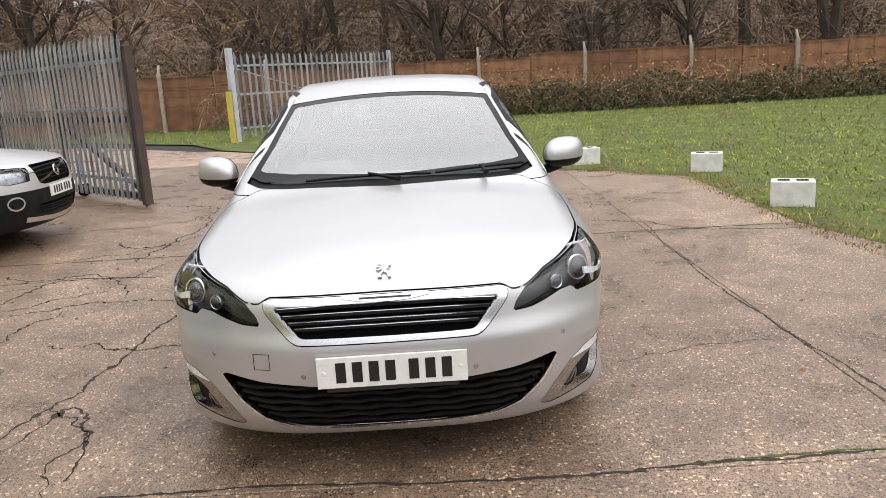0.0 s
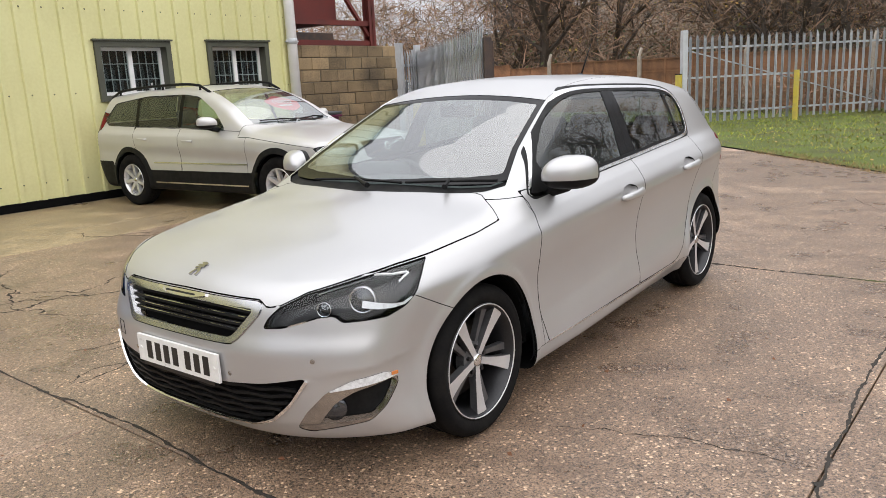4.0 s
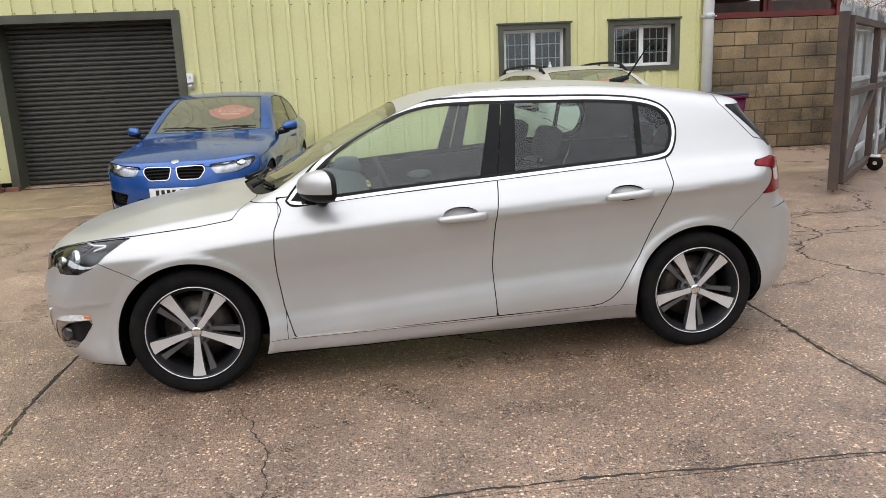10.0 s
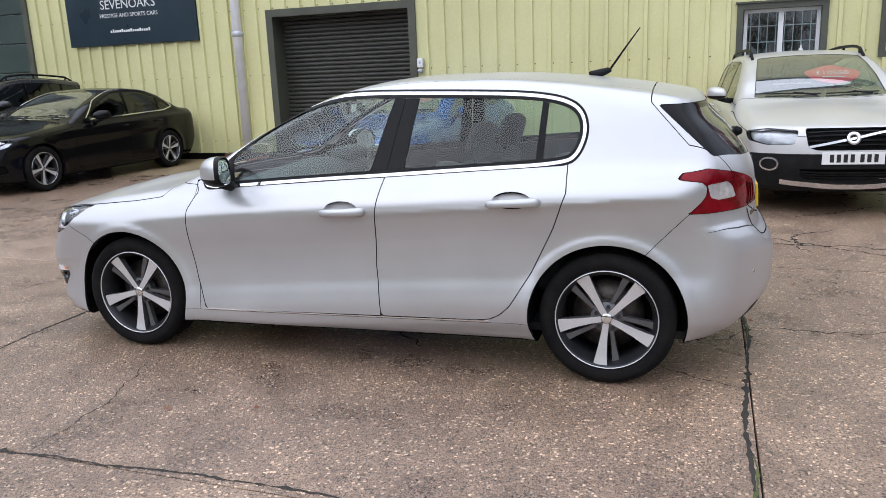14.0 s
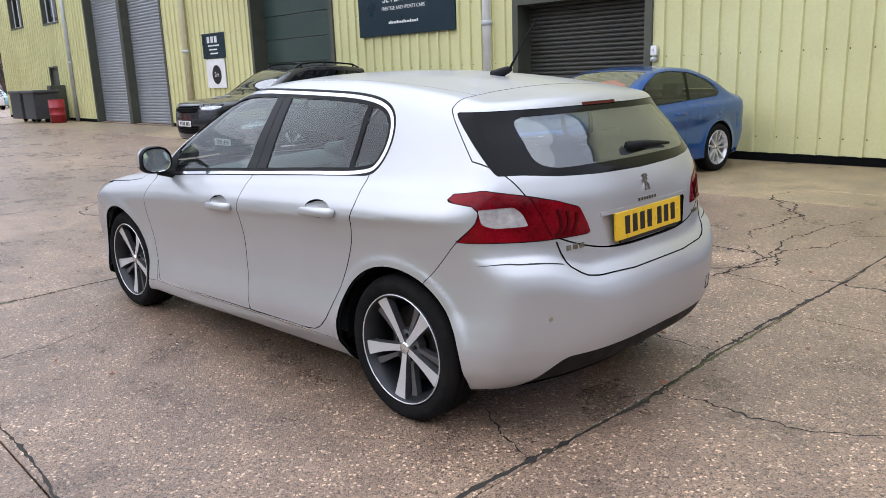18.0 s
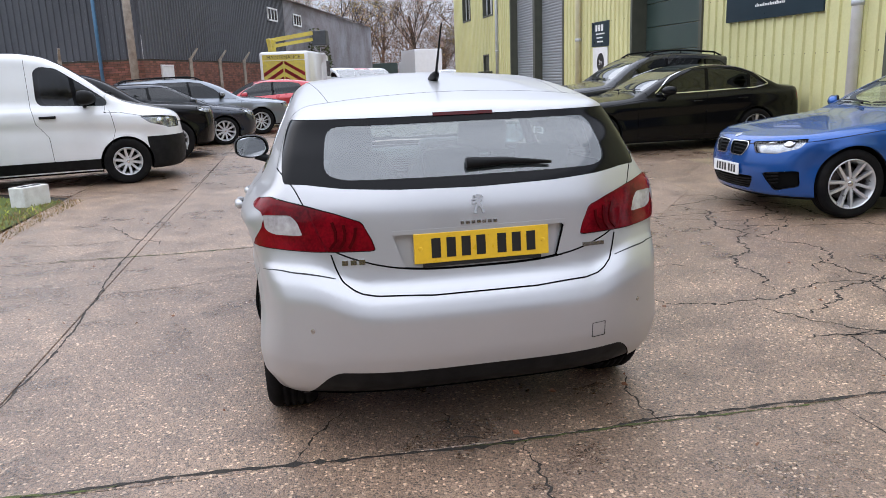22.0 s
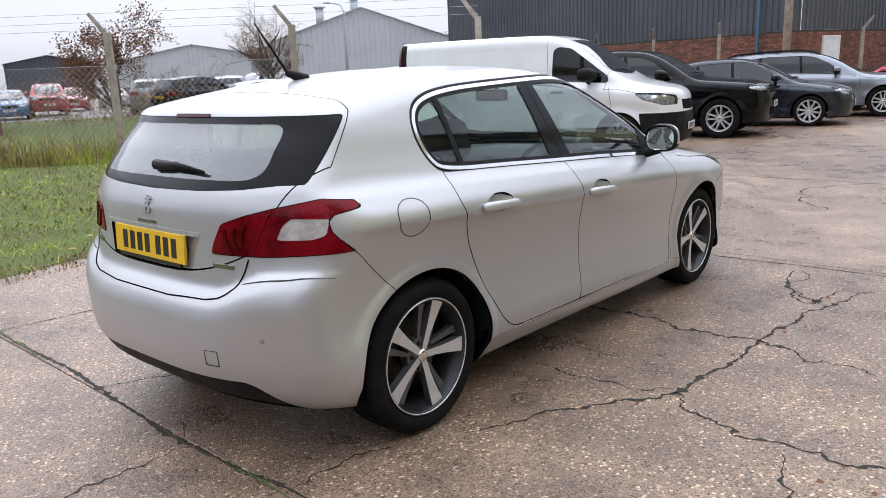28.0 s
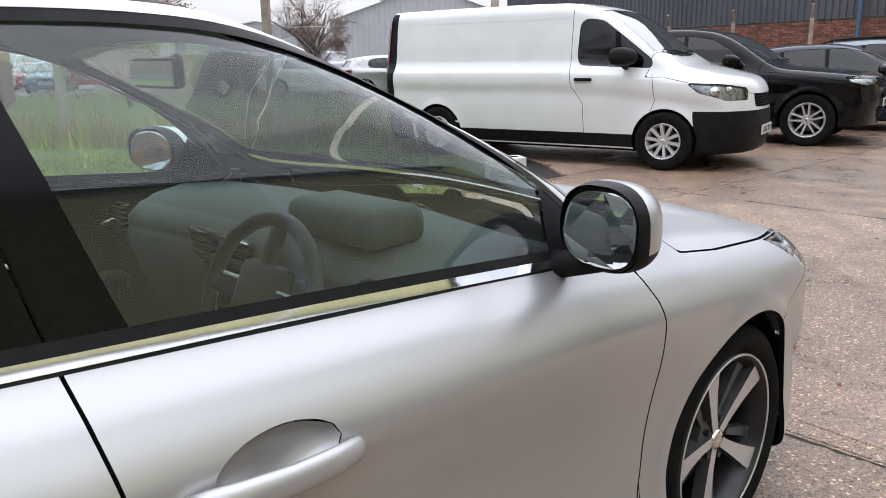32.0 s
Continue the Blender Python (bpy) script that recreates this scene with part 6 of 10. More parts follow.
# slabs that the grass edge cuts off
slab([(-5.52 + J, 10.7 + J), (-1.85 - J, 10.7 + J), (-1.85 - J, 14.8), (-5.52 + J, 14.8)], M_CONC)
slab([(-1.85 + J, 10.7 + J), (2.3, 10.7 + J), (1.74, 11.25), (-1.85 + J, 14.8)], M_CONC)
slab([(-1.85, 14.82), (-5.52 + J, 14.82), (-5.52 + J, 18.0), (-5.2, 18.0)], M_ROAD)
# pale apron before the hall and the road out of the gate
for y0, y1 in zip([-26.2, -20, -14, -8, -3.9, -1.6, 2.5, 6.6], [-20, -14, -8, -3.9, -1.6, 2.5, 6.6, 10.7]):
    slab([(-8.60, y0 + J), (-6.35, y0 + J), (-6.35, y1 - J), (-8.60, y1 - J)], M_APRON)
    slab([(-6.33, y0 + J), (-5.52 - J, y0 + J), (-5.52 - J, y1 - J), (-6.33, y1 - J)], M_APRON if y0 > -2 else M_CONC)
slab([(-8.60, 10.7 + J), (-5.52 - J, 10.7 + J), (-5.52 - J, 18), (-9.5, 21.5), (-15, 24), (-15, 14), (-8.6, 14)], M_ROAD)
slab([(-15, 14), (-15, 24), (-30, 40), (-60, 40), (-60, 14)], M_ROAD)
slab([(-30, -26.2), (3.45, -26.2), (3.45, -110), (-30, -110)], M_ROAD)
slab([(3.47, -110), (3.47, -1.7), (4.4, -2.4), (6.4, -3.4), (9.0, -5.4), (14, -22), (10, -110)], M_ROAD)
slab([(26, -40), (30, -16), (36, -2.5), (70, -2), (110, -60)], M_ASPHALT)
slab([(10, -40), (9.4, -14.0), (30.0, -16.05), (25.95, -40)], M_ASPHALT)


def crack(pts, w0=0.004, w1=0.016, jit=0.05, mt=None, seed=0, z=0.0012):
    """A jagged dark crack along a rough line."""
    rnd = random.Random(seed)
    P = [Vector((x, y, 0)) for x, y in pts]
    lvl = jit
    for _ in range(5):
        Q = [P[0]]
        for a, b in zip(P, P[1:]):
            d = b - a
            if d.length > 0.03:
                n = Vector((-d.y, d.x, 0)).normalized()
                Q.append((a + b) / 2 + n * rnd.uniform(-1, 1) * min(lvl, d.length * 0.28))
            Q.append(b)
        P = Q
        lvl *= 0.6
    bm = bmesh.new()
    rows = []
    for i, p in enumerate(P):
        d = (P[min(i + 1, len(P) - 1)] - P[max(i - 1, 0)])
        n = Vector((-d.y, d.x, 0)).normalized()
        w = rnd.uniform(w0, w1) * (0.4 + 0.6 * min(1, 4 * i / len(P), 4 * (len(P) - 1 - i) / len(P)))
        if rnd.random() < 0.06:
            w *= 2.2
        rows.append((bm.verts.new(p + n * w * rnd.uniform(0.3, 1) + Vector((0, 0, z))), bm.verts.new(p - n * w * rnd.uniform(0.3, 1) + Vector((0, 0, z)))))
    for a, b in zip(rows, rows[1:]):
        bm.faces.new((a[0], b[0], b[1], a[1]))
    for f in bm.faces:
        f.normal_update()
        if f.normal.z < 0:
            f.normal_flip()
    return part("crack", bm, mt or M_DIRT, yard)


CRACKS = [
    # joints between slabs, worn open
    ([(3.4, 6.58), (1.5, 6.58), (0.57, 6.58), (-0.40, 6.62), (-1.08, 6.57), (-1.85, 6.59), (-2.83, 6.62), (-5.5, 6.6)], 0.006, 0.020, 0.02),
    ([(3.4, 2.55), (1.6, 2.56), (0.8, 2.52), (0.15, 2.49), (-1.0, 2.53), (-1.7, 2.5), (-5.5, 2.5)], 0.005, 0.016, 0.025),
    ([(1.89, 7.2), (1.8, 6.0), (1.78, 5.0), (1.81, 4.2), (1.83, 3.6), (1.88, 3.0), (1.9, 1.2), (1.83, -4.0), (1.82, -12)], 0.004, 0.014, 0.02),
    ([(-2.05, 2.9), (-1.93, 3.3), (-1.84, 3.6), (-1.8, 4.3), (-1.75, 5.0), (-1.58, 5.27), (-1.27, 5.85)], 0.005, 0.020, 0.05),
    ([(-1.85, 6.6), (-1.83, 8.5), (-1.86, 12)], 0.004, 0.010, 0.02),
    ([(-1.74, 5.0), (-1.88, 5.15), (-2.1, 5.24), (-2.5, 5.23), (-3.02, 5.0), (-4.2, 5.1)], 0.004, 0.016, 0.06),
    ([(0.81, 3.53), (1.19, 3.68), (1.5, 3.73), (1.79, 3.76)], 0.002, 0.006, 0.04),
    ([(1.46, 7.2), (1.95, 6.96), (2.23, 6.55), (2.72, 6.41), (3.3, 6.44)], 0.006, 0.022, 0.05),
    ([(-1.91, 2.95), (-1.84, 3.35), (-1.68, 3.27), (-1.58, 3.06), (-1.5, 2.66)], 0.004, 0.016, 0.04),
    ([(-3.27, 7.42), (-2.92, 7.08), (-2.6, 7.12), (-2.36, 7.18)], 0.006, 0.02, 0.08),
    ([(-2.68, 6.46), (-2.62, 7.0), (-2.64, 7.39), (-2.53, 7.78), (-2.7, 9.0)], 0.006, 0.02, 0.08),
    ([(-3.4, 5.63), (-3.04, 5.97), (-2.46, 5.9), (-2.27, 6.57)], 0.003, 0.012, 0.06),
    ([(-0.46, 6.62), (-0.45, 6.85), (-0.42, 7.02), (-0.45, 7.2), (-0.67, 7.56)], 0.003, 0.009, 0.04),
    ([(-1.03, 5.07), (-1.38, 5.08), (-1.61, 5.07), (-1.73, 4.98)], 0.003, 0.008, 0.04),
    ([(-1.11, 6.1), (-1.03, 6.43), (-1.06, 6.6)], 0.003, 0.009, 0.04),
    ([(-1.53, 2.55), (-1.6, 2.9), (-1.72, 3.25), (-1.9, 3.4)], 0.003, 0.009, 0.06),
    ([(0.46, 6.57), (0.38, 6.37), (0.24, 6.16)], 0.003, 0.008, 0.03),
    ([(-0.18, 6.28), (-0.21, 6.53), (-0.4, 6.63)], 0.003, 0.007, 0.03),
    ([(3.1, 1.64), (2.35, 1.85), (1.81, 1.76)], 0.003, 0.009, 0.06),
    ([(2.43, 0.82), (1.99, 1.72), (1.68, 2.07)], 0.004, 0.014, 0.08),
    ([(-1.85, 1.9), (-2.27, 1.55), (-3.05, 1.0), (-2.89, 2.46), (-3.04, 2.62), (-4.4, 3.2)], 0.004, 0.016, 0.1),
    ([(-2.3, 5.28), (-2.9, 6.1), (-3.9, 5.8), (-5.3, 6.2)], 0.004, 0.014, 0.12),
    ([(-3.2, 4.9), (-3.6, 4.3), (-3.4, 3.6), (-4.3, 2.8)], 0.004, 0.014, 0.12),
    ([(-2.2, 9.2), (-2.9, 8.4), (-3.8, 8.2), (-5.2, 7.4)], 0.004, 0.012, 0.12),
    ([(-3.8, -1.6), (-5.4, -1.1), (-7.9, -1.0)], 0.004, 0.012, 0.03),
    ([(0.2, 10.7), (1.6, 8.8), (1.5, 7.4)], 0.003, 0.008, 0.1),
    ([(-2.6, 3.4), (-3.4, 3.1), (-4.6, 3.5), (-5.5, 3.1)], 0.003, 0.012, 0.12),
]
for i, (p, a, b, j) in enumerate(CRACKS):
    crack(p, a, b, j, None, i)
crack([(1.1, 6.58), (1.5, 6.575), (2.4, 6.58), (3.4, 6.57)], 0.004, 0.02, 0.02, M_MOSS, 77, 0.003)
crack([(0.8, 2.52), (1.6, 2.56), (2.6, 2.54)], 0.003, 0.014, 0.02, M_MOSS, 78, 0.003)
crack([(-0.2, 6.61), (-0.9, 6.60), (-1.9, 6.61)], 0.002, 0.010, 0.02, M_MOSS, 79, 0.003)
rnd = random.Random(5)
for i in range(52):
    x, y = (rnd.uniform(-5.3, 3.0), rnd.uniform(-20, 0.5)) if i < 34 else (rnd.uniform(-5.2, -2.2), rnd.uniform(1.5, 9.0))
    pts, a = [(x, y)], rnd.uniform(0, 6.28)
    for _ in range(rnd.randint(3, 6)):
        a += rnd.uniform(-0.9, 0.9)
        x, y = x + math.cos(a) * 0.6, y + math.sin(a) * 0.6
        pts.append((x, y))
    crack(pts, 0.004, 0.02, 0.1, None, 200 + i)
for y in (-1.6, -5.7, -9.8, -13.9):
    crack([(3.4, y), (0, y + 0.03), (-5.5, y)], 0.004, 0.014, 0.02, None, int(500 + y))
crack([(-5.5, 12.0), (-3, 11.6), (-0.5, 12.6)], 0.003, 0.012, 0.1, None, 301)
crack([(-8, 15), (-5, 14.4), (-2, 14.5)], 0.003, 0.012, 0.05, None, 302)

# ---- grass ----
GRASS = [(3.42, -1.2), (3.52, 1.3), (3.45, 3.2), (3.40, 5.5), (3.15, 6.6), (3.2, 9.7), (2.3, 10.75), (1.74, 11.3), (-1.8, 14.9), (-5.1, 18.1), (-6.5, 20.5), (-9.8, 23), (-15, 26.5), (-15, 30), (60, 30), (60, -1.6), (36, -2.2), (30, -15.9), (9.5, -13.9), (9.2, -5.0), (6.6, -3.0), (4.5, -2.0)]
bm = bmesh.new()
fv = [bm.verts.new((x, y, 0.004)) for x, y in GRASS]
bm.faces.new(fv)
bmesh.ops.triangulate(bm, faces=bm.faces[:])
grass_ground = setting("grass_verge", bm, M_GRASS, "rough green grass verge with fallen leaves", "grass")


def scatter(name, n, area, mt, seed, hmin, hmax, width, lean=0.5, label="", category="grass", near=None):
    """Blades as bent slivers inside a polygon, denser towards the near point."""
    rg = np.random.default_rng(seed)
    A = np.array(area)
    pts = []
    lo, hi = A.min(0), A.max(0)
    while len(pts) < n:
        q = lo + rg.random((n * 2, 2)) * (hi - lo)
        ok = poly_field(area, q[:, 0], q[:, 1]) > 0.0
        q = q[ok]
        if near is not None:
            d = np.hypot(q[:, 0] - near[0], q[:, 1] - near[1])
            q = q[rg.random(len(q)) < np.clip(6.0 / (d + 0.5), 0.02, 1) ** 1.6]
        pts.extend(q.tolist())
    q = np.array(pts[:n])
    a = rg.random(n) * 6.283
    h = hmin + rg.random(n) ** 2 * (hmax - hmin)
    b = rg.random(n) * 6.283
    ln = h * lean * rg.random(n)
    w = width * (0.6 + 0.8 * rg.random(n))
    z0 = np.zeros(n)
    base = np.stack([q[:, 0], q[:, 1], z0], 1)
    side = np.stack([np.cos(a), np.sin(a), z0], 1) * w[:, None]
    tip = base + np.stack([np.cos(b) * ln, np.sin(b) * ln, h], 1)
    mid = base + np.stack([np.cos(b) * ln * 0.3, np.sin(b) * ln * 0.3, h * 0.6], 1)
    v = np.stack([base - side, base + side, mid + side * 0.7, mid - side * 0.7, tip], 1).reshape(-1, 3)
    i = np.arange(n)[:, None] * 5
    f = [tuple(r) for r in (i + np.array([[0, 1, 2, 3]])).tolist()] + [tuple(r) for r in (i + np.array([[3, 2, 4]])).tolist()]
    ob = data(name, v.tolist(), f, mt, None, "", False)
    return tagged(ob, label, category, kind="stuff")


scatter("grass_blades", 90000, GRASS, M_BLADE, 3, 0.015, 0.065, 0.006, 2.6, "short rough green grass blades on the verge", near=(3.0, 5.0))
scatter("far_grass_blades", 45000, [(-8, 22), (-15, 29), (30, 29), (30, -1), (8, -1), (4, 5), (3.6, 10.5), (0, 14.5)], M_BLADE, 4, 0.02, 0.085, 0.012, 2.4, "longer green grass further back on the verge")
scatter("edge_moss_grass", 7000, [(3.15, -1.2), (3.3, 3.2), (3.0, 6.6), (3.05, 9.7), (1.6, 11.2), (-1.9, 14.7), (-1.6, 15.1), (2.0, 11.6), (3.5, 9.9), (3.6, 5), (3.8, 0), (3.7, -1.4)], M_STRAW, 5, 0.01, 0.05, 0.005, 1.2, "dead grass and moss along the concrete edge")
scatter("weed_grass", 2600, [(6.2, -3.2), (12.4, 2.8), (16, 6), (16.6, 5.2), (12.6, 1.2), (6.8, -4.0)], M_STRAW, 6, 0.25, 0.75, 0.010, 0.7, "tall dry weeds along the wire fence")
scatter("weed_blades", 3500, [(6.0, -3.0), (12.2, 2.9), (15.8, 6.2), (16.6, 5.2), (12.6, 1.2), (6.8, -4.0)], M_BLADE, 7, 0.15, 0.5, 0.012, 0.7, "tall green weeds along the wire fence")


def leaves_flat(name, n, area, mt, seed, size, label):
    rg = np.random.default_rng(seed)
    A = np.array(area)
    lo, hi = A.min(0), A.max(0)
    q = lo + rg.random((n * 4, 2)) * (hi - lo)
    q = q[poly_field(area, q[:, 0], q[:, 1]) > 0][:n]
    n = len(q)
    a = rg.random(n) * 6.283
    s = size * (0.5 + rg.random(n))
    v, f = [], []
    for i in range(n):
        c, si = math.cos(a[i]) * s[i], math.sin(a[i]) * s[i]
        x, y = q[i]
        z = 0.008 + rg.random() * 0.04
        v += [(x - c, y - si, z), (x + si * 0.6, y - c * 0.6, z + 0.01), (x + c, y + si, z + 0.004), (x - si * 0.6, y + c * 0.6, z)]
        f.append((4 * i, 4 * i + 1, 4 * i + 2, 4 * i + 3))
    return tagged(data(name, v, f, mt, None, "", False), label, "leaves", kind="stuff")


leaves_flat("fallen_leaves", 2600, [(3.6, 5), (3.4, 10), (0, 13.6), (-4, 19), (6, 26), (24, 26), (24, 0), (6, 0)], M_LEAFY, 8, 0.03, "fallen yellow and brown leaves on the grass")
leaves_flat("yard_litter", 260, [(-5, -8), (3.3, -8), (3.3, 10), (-5, 10)], M_LEAFR, 9, 0.014, "small dead leaves and grit on the concrete")

# ---- white edging blocks ----
bm = bmesh.new()
box(bm, -0.20, 0.20, -0.12, 0.12, 0.0, 0.25, 0.008)
proto = part("concrete_block", bm, M_BLOCKW, None)
# the hollows are not cut: flat black patches give their shade
bm = bmesh.new()
for sx in (-1, 1):
    box(bm, sx * 0.085 - 0.055, sx * 0.085 + 0.055, -0.05, 0.05, 0.2501, 0.2525, 0.0)
part("block_hollow_shade", bm, M_UNDER, proto, "flat black patch for the shaded hollow in the top")
tagged(proto, "white painted hollow concrete block on the grass edge", "block", "white edging blocks")
spots = [(3.47, 7.38, -24), (3.58, 10.1, -20), (2.25, 11.62, 10), (3.75, 1.86, 48), (3.75, -1.02, 60)]
proto.matrix_world = pose(*spots[0][:2], 0.0, 0, 0, spots[0][2])
for x, y, r in spots[1:]:
    copy_thing(proto, pose(x, y, 0.0, 0, 0, r))


# ---- the cream clad hall ----
HX = -8.63


def cladding(name, parent, y0, y1, z0, z1, mt, x=HX, pitch=0.30, rib=0.06, deep=0.044):
    """Upright ribbed sheet facing +x over y0..y1, ribs kept in step with the whole wall."""
    prof = []
    k = math.floor(y0 / pitch) - 1
    while k * pitch < y1 + pitch:
        c = k * pitch
        for dy, dx in ((-rib * 0.62, 0), (-rib * 0.45, deep), (rib * 0.45, deep), (rib * 0.62, 0)):
            prof.append((c + dy, dx))
        k += 1
    ys = [p[0] for p in prof]
    xs = [p[1] for p in prof]
    line = [(y0, float(np.interp(y0, ys, xs)))] + [p for p in prof if y0 < p[0] < y1] + [(y1, float(np.interp(y1, ys, xs)))]
    bm = bmesh.new()
    lo = [bm.verts.new((x + d, y, z0)) for y, d in line]
    hi = [bm.verts.new((x + d, y, z1)) for y, d in line]
    for i in range(len(line) - 1):
        bm.faces.new((lo[i], lo[i + 1], hi[i + 1], hi[i]))
    return part(name, bm, mt, parent)


hall = tagged(new("wall_hall"), "cream ribbed steel cladding of a workshop hall", "wall", kind="structure")
OPEN = [(-22.5, -15.9, 0.0, 6.2), (-10.55, -6.85, 0.0, 4.3), (-1.15, 1.48, 0.0, 2.56), (6.80, 7.86, 1.50, 2.20), (8.70, 9.78, 1.53, 2.21), (-27.2, -26.2, 0.0, 2.15), (-31.6, -30.0, 4.05, 5.4), (-27.1, -25.4, 3.97, 5.3)]
cuts = sorted({-34.0, 10.42} | {o[0] for o in OPEN} | {o[1] for o in OPEN})
TOPZ = 7.4
for y0, y1 in zip(cuts, cuts[1:]):
    spans = [(0.12, TOPZ)]
    for a, b, z0, z1 in OPEN:
        if a <= y0 and y1 <= b:
            spans = [(s, min(e, z0)) for s, e in spans] + [(max(s, z1), e) for s, e in spans]
    for s, e in spans:
        if e - s > 0.05:
            cladding("cladding_sheet", hall, y0, y1, s, e, M_CLAD)
bm = bmesh.new()
box(bm, HX - 12, HX - 0.06, -34.0, 10.40, 0.0, 0.02)
part("hall_floor", bm, M_ROAD, hall)
# solid near-black boxes stand for the shade in the gap below the sheets
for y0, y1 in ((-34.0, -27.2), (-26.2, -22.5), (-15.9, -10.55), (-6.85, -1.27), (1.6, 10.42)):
    part("base_strip", bx(HX - 0.06, HX + 0.015, y0, y1, 0.0, 0.12), M_UNDER, hall, "black strip for the shaded gap under the cladding")
part("end_wall", bx(HX - 12, HX - 0.05, 10.34, 10.40, 0, TOPZ), M_CLAD, hall)
part("far_end_wall", bx(HX - 12, HX - 0.05, -34.0, -33.94, 0, TOPZ), M_CLAD, hall)
part("back_wall", bx(HX - 12.1, HX - 12, -34, 10.4, 0, TOPZ), M_CLAD, hall)
bm = bmesh.new()
rv = [bm.verts.new(p) for p in ((HX + 0.25, -34.2, TOPZ), (HX + 0.25, 10.6, TOPZ), (HX - 6, 10.6, TOPZ + 1.4), (HX - 6, -34.2, TOPZ + 1.4), (HX - 12.3, 10.6, TOPZ), (HX - 12.3, -34.2, TOPZ))]
bm.faces.new(rv[:4])
bm.faces.new((rv[3], rv[2], rv[4], rv[5]))
bmesh.ops.solidify(bm, geom=bm.faces[:], thickness=0.12)
setting("roof_hall", bm, M_GREYCLAD, "low-pitched grey steel roof of the hall", "roof")
# fixing screws in rows
v, f = [], []
k = math.floor(-34 / 0.30)
while k * 0.30 < 10.3:
    y = k * 0.30 + 0.06
    for z in (1.55, 2.72, 0.35):
        if not any(a - 0.2 < y < b + 0.2 and z0 - 0.1 < z < z1 + 0.1 for a, b, z0, z1 in OPEN):
            i = len(v)
            for a in range(6):
                v.append((HX + 0.006, y + 0.012 * math.cos(a * 1.047), z + 0.012 * math.sin(a * 1.047)))
            f.append(tuple(range(i, i + 6)))
    k += 1
tagged(data("cladding_screws", v, f, M_OLIVE, hall, "", False), kind="stuff")


def frame_bars(bm, y0, y1, z0, z1, t, x0, x1, sill=True):
    box(bm, x0, x1, y0 - t, y0, z0 - (t if sill else 0), z1 + t)
    box(bm, x0, x1, y1, y1 + t, z0 - (t if sill else 0), z1 + t)
    box(bm, x0, x1, y0, y1, z1, z1 + t)
    if sill:
        box(bm, x0, x1, y0, y1, z0 - t, z0)


def hall_window(name, y0, y1, z0, z1, bars=True):
    w = tagged(new(name), "white barred window in a dark olive surround", "window", kind="structure")
    bm = bmesh.new()
    frame_bars(bm, y0, y1, z0, z1, 0.085, HX - 0.16, HX + 0.045)
    part("window_surround", bm, M_OLIVE, w)
    part("window_head", bx(HX - 0.1, HX + 0.075, y0 - 0.11, y1 + 0.11, z1 + 0.085, z1 + 0.11), M_OLIVE, w)
    xi = HX - 0.12
    bm = bmesh.new()
    frame_bars(bm, y0 + 0.07, y1 - 0.05, z0 + 0.05, z1 - 0.05, 0.05, xi - 0.04, xi)
    box(bm, xi - 0.04, xi + 0.004, (y0 + y1) / 2 - 0.035, (y0 + y1) / 2 + 0.035, z0, z1)
    part("window_frame", bm, M_WHITEPVC, w, "white plastic frame")
    part("pane", bx(xi - 0.025, xi - 0.02, y0, y1, z0, z1), M_PANE, w).visible_shadow = False
    if bars:
        for i in range(1, 9):
            y = y0 + (y1 - y0) * i / 9
            bm = bmesh.new()
            tube(bm, [(xi - 0.06, y, z0), (xi - 0.06, y, z1)], 0.008, 6)
            part("security_bar", bm, M_WHITEPVC, w)
        for z in (z0 + (z1 - z0) * 0.33, z0 + (z1 - z0) * 0.66):
            bm = bmesh.new()
            tube(bm, [(xi - 0.065, y0, z), (xi - 0.065, y1, z)], 0.008, 6)
            part("security_bar", bm, M_WHITEPVC, w)
    # shallow box whose dark colour stands for the dim room behind the pane
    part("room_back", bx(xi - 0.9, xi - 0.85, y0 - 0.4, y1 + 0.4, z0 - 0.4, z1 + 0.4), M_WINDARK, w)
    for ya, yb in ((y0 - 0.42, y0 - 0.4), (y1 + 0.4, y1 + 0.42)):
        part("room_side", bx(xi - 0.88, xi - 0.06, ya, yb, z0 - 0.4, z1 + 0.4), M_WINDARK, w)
    return w


hall_window("window_1", 6.80, 7.86, 1.50, 2.20)
hall_window("window_2", 8.70, 9.78, 1.53, 2.21)
hall_window("window_3", -31.6, -30.0, 4.05, 5.4, False)
hall_window("window_4", -27.1, -25.4, 3.97, 5.3, False)
bottle = thing("spray_bottle", pose(HX - 0.09, 7.62, 1.50), "white plastic bottle on the window sill", "bottle")
bm = bmesh.new()
lathe(bm, [(0.0, 0.0), (0.03, 0.0), (0.03, 0.10), (0.012, 0.13), (0.012, 0.15)], 12, 'Z')
part("bottle_body", bm, M_WHITEPVC, bottle, "", True)
bm = bmesh.new()
lathe(bm, [(0.014, 0.15), (0.014, 0.165), (0.0, 0.166)], 10, 'Z')
part("bottle_cap", bm, M_WHITEPVC, bottle)


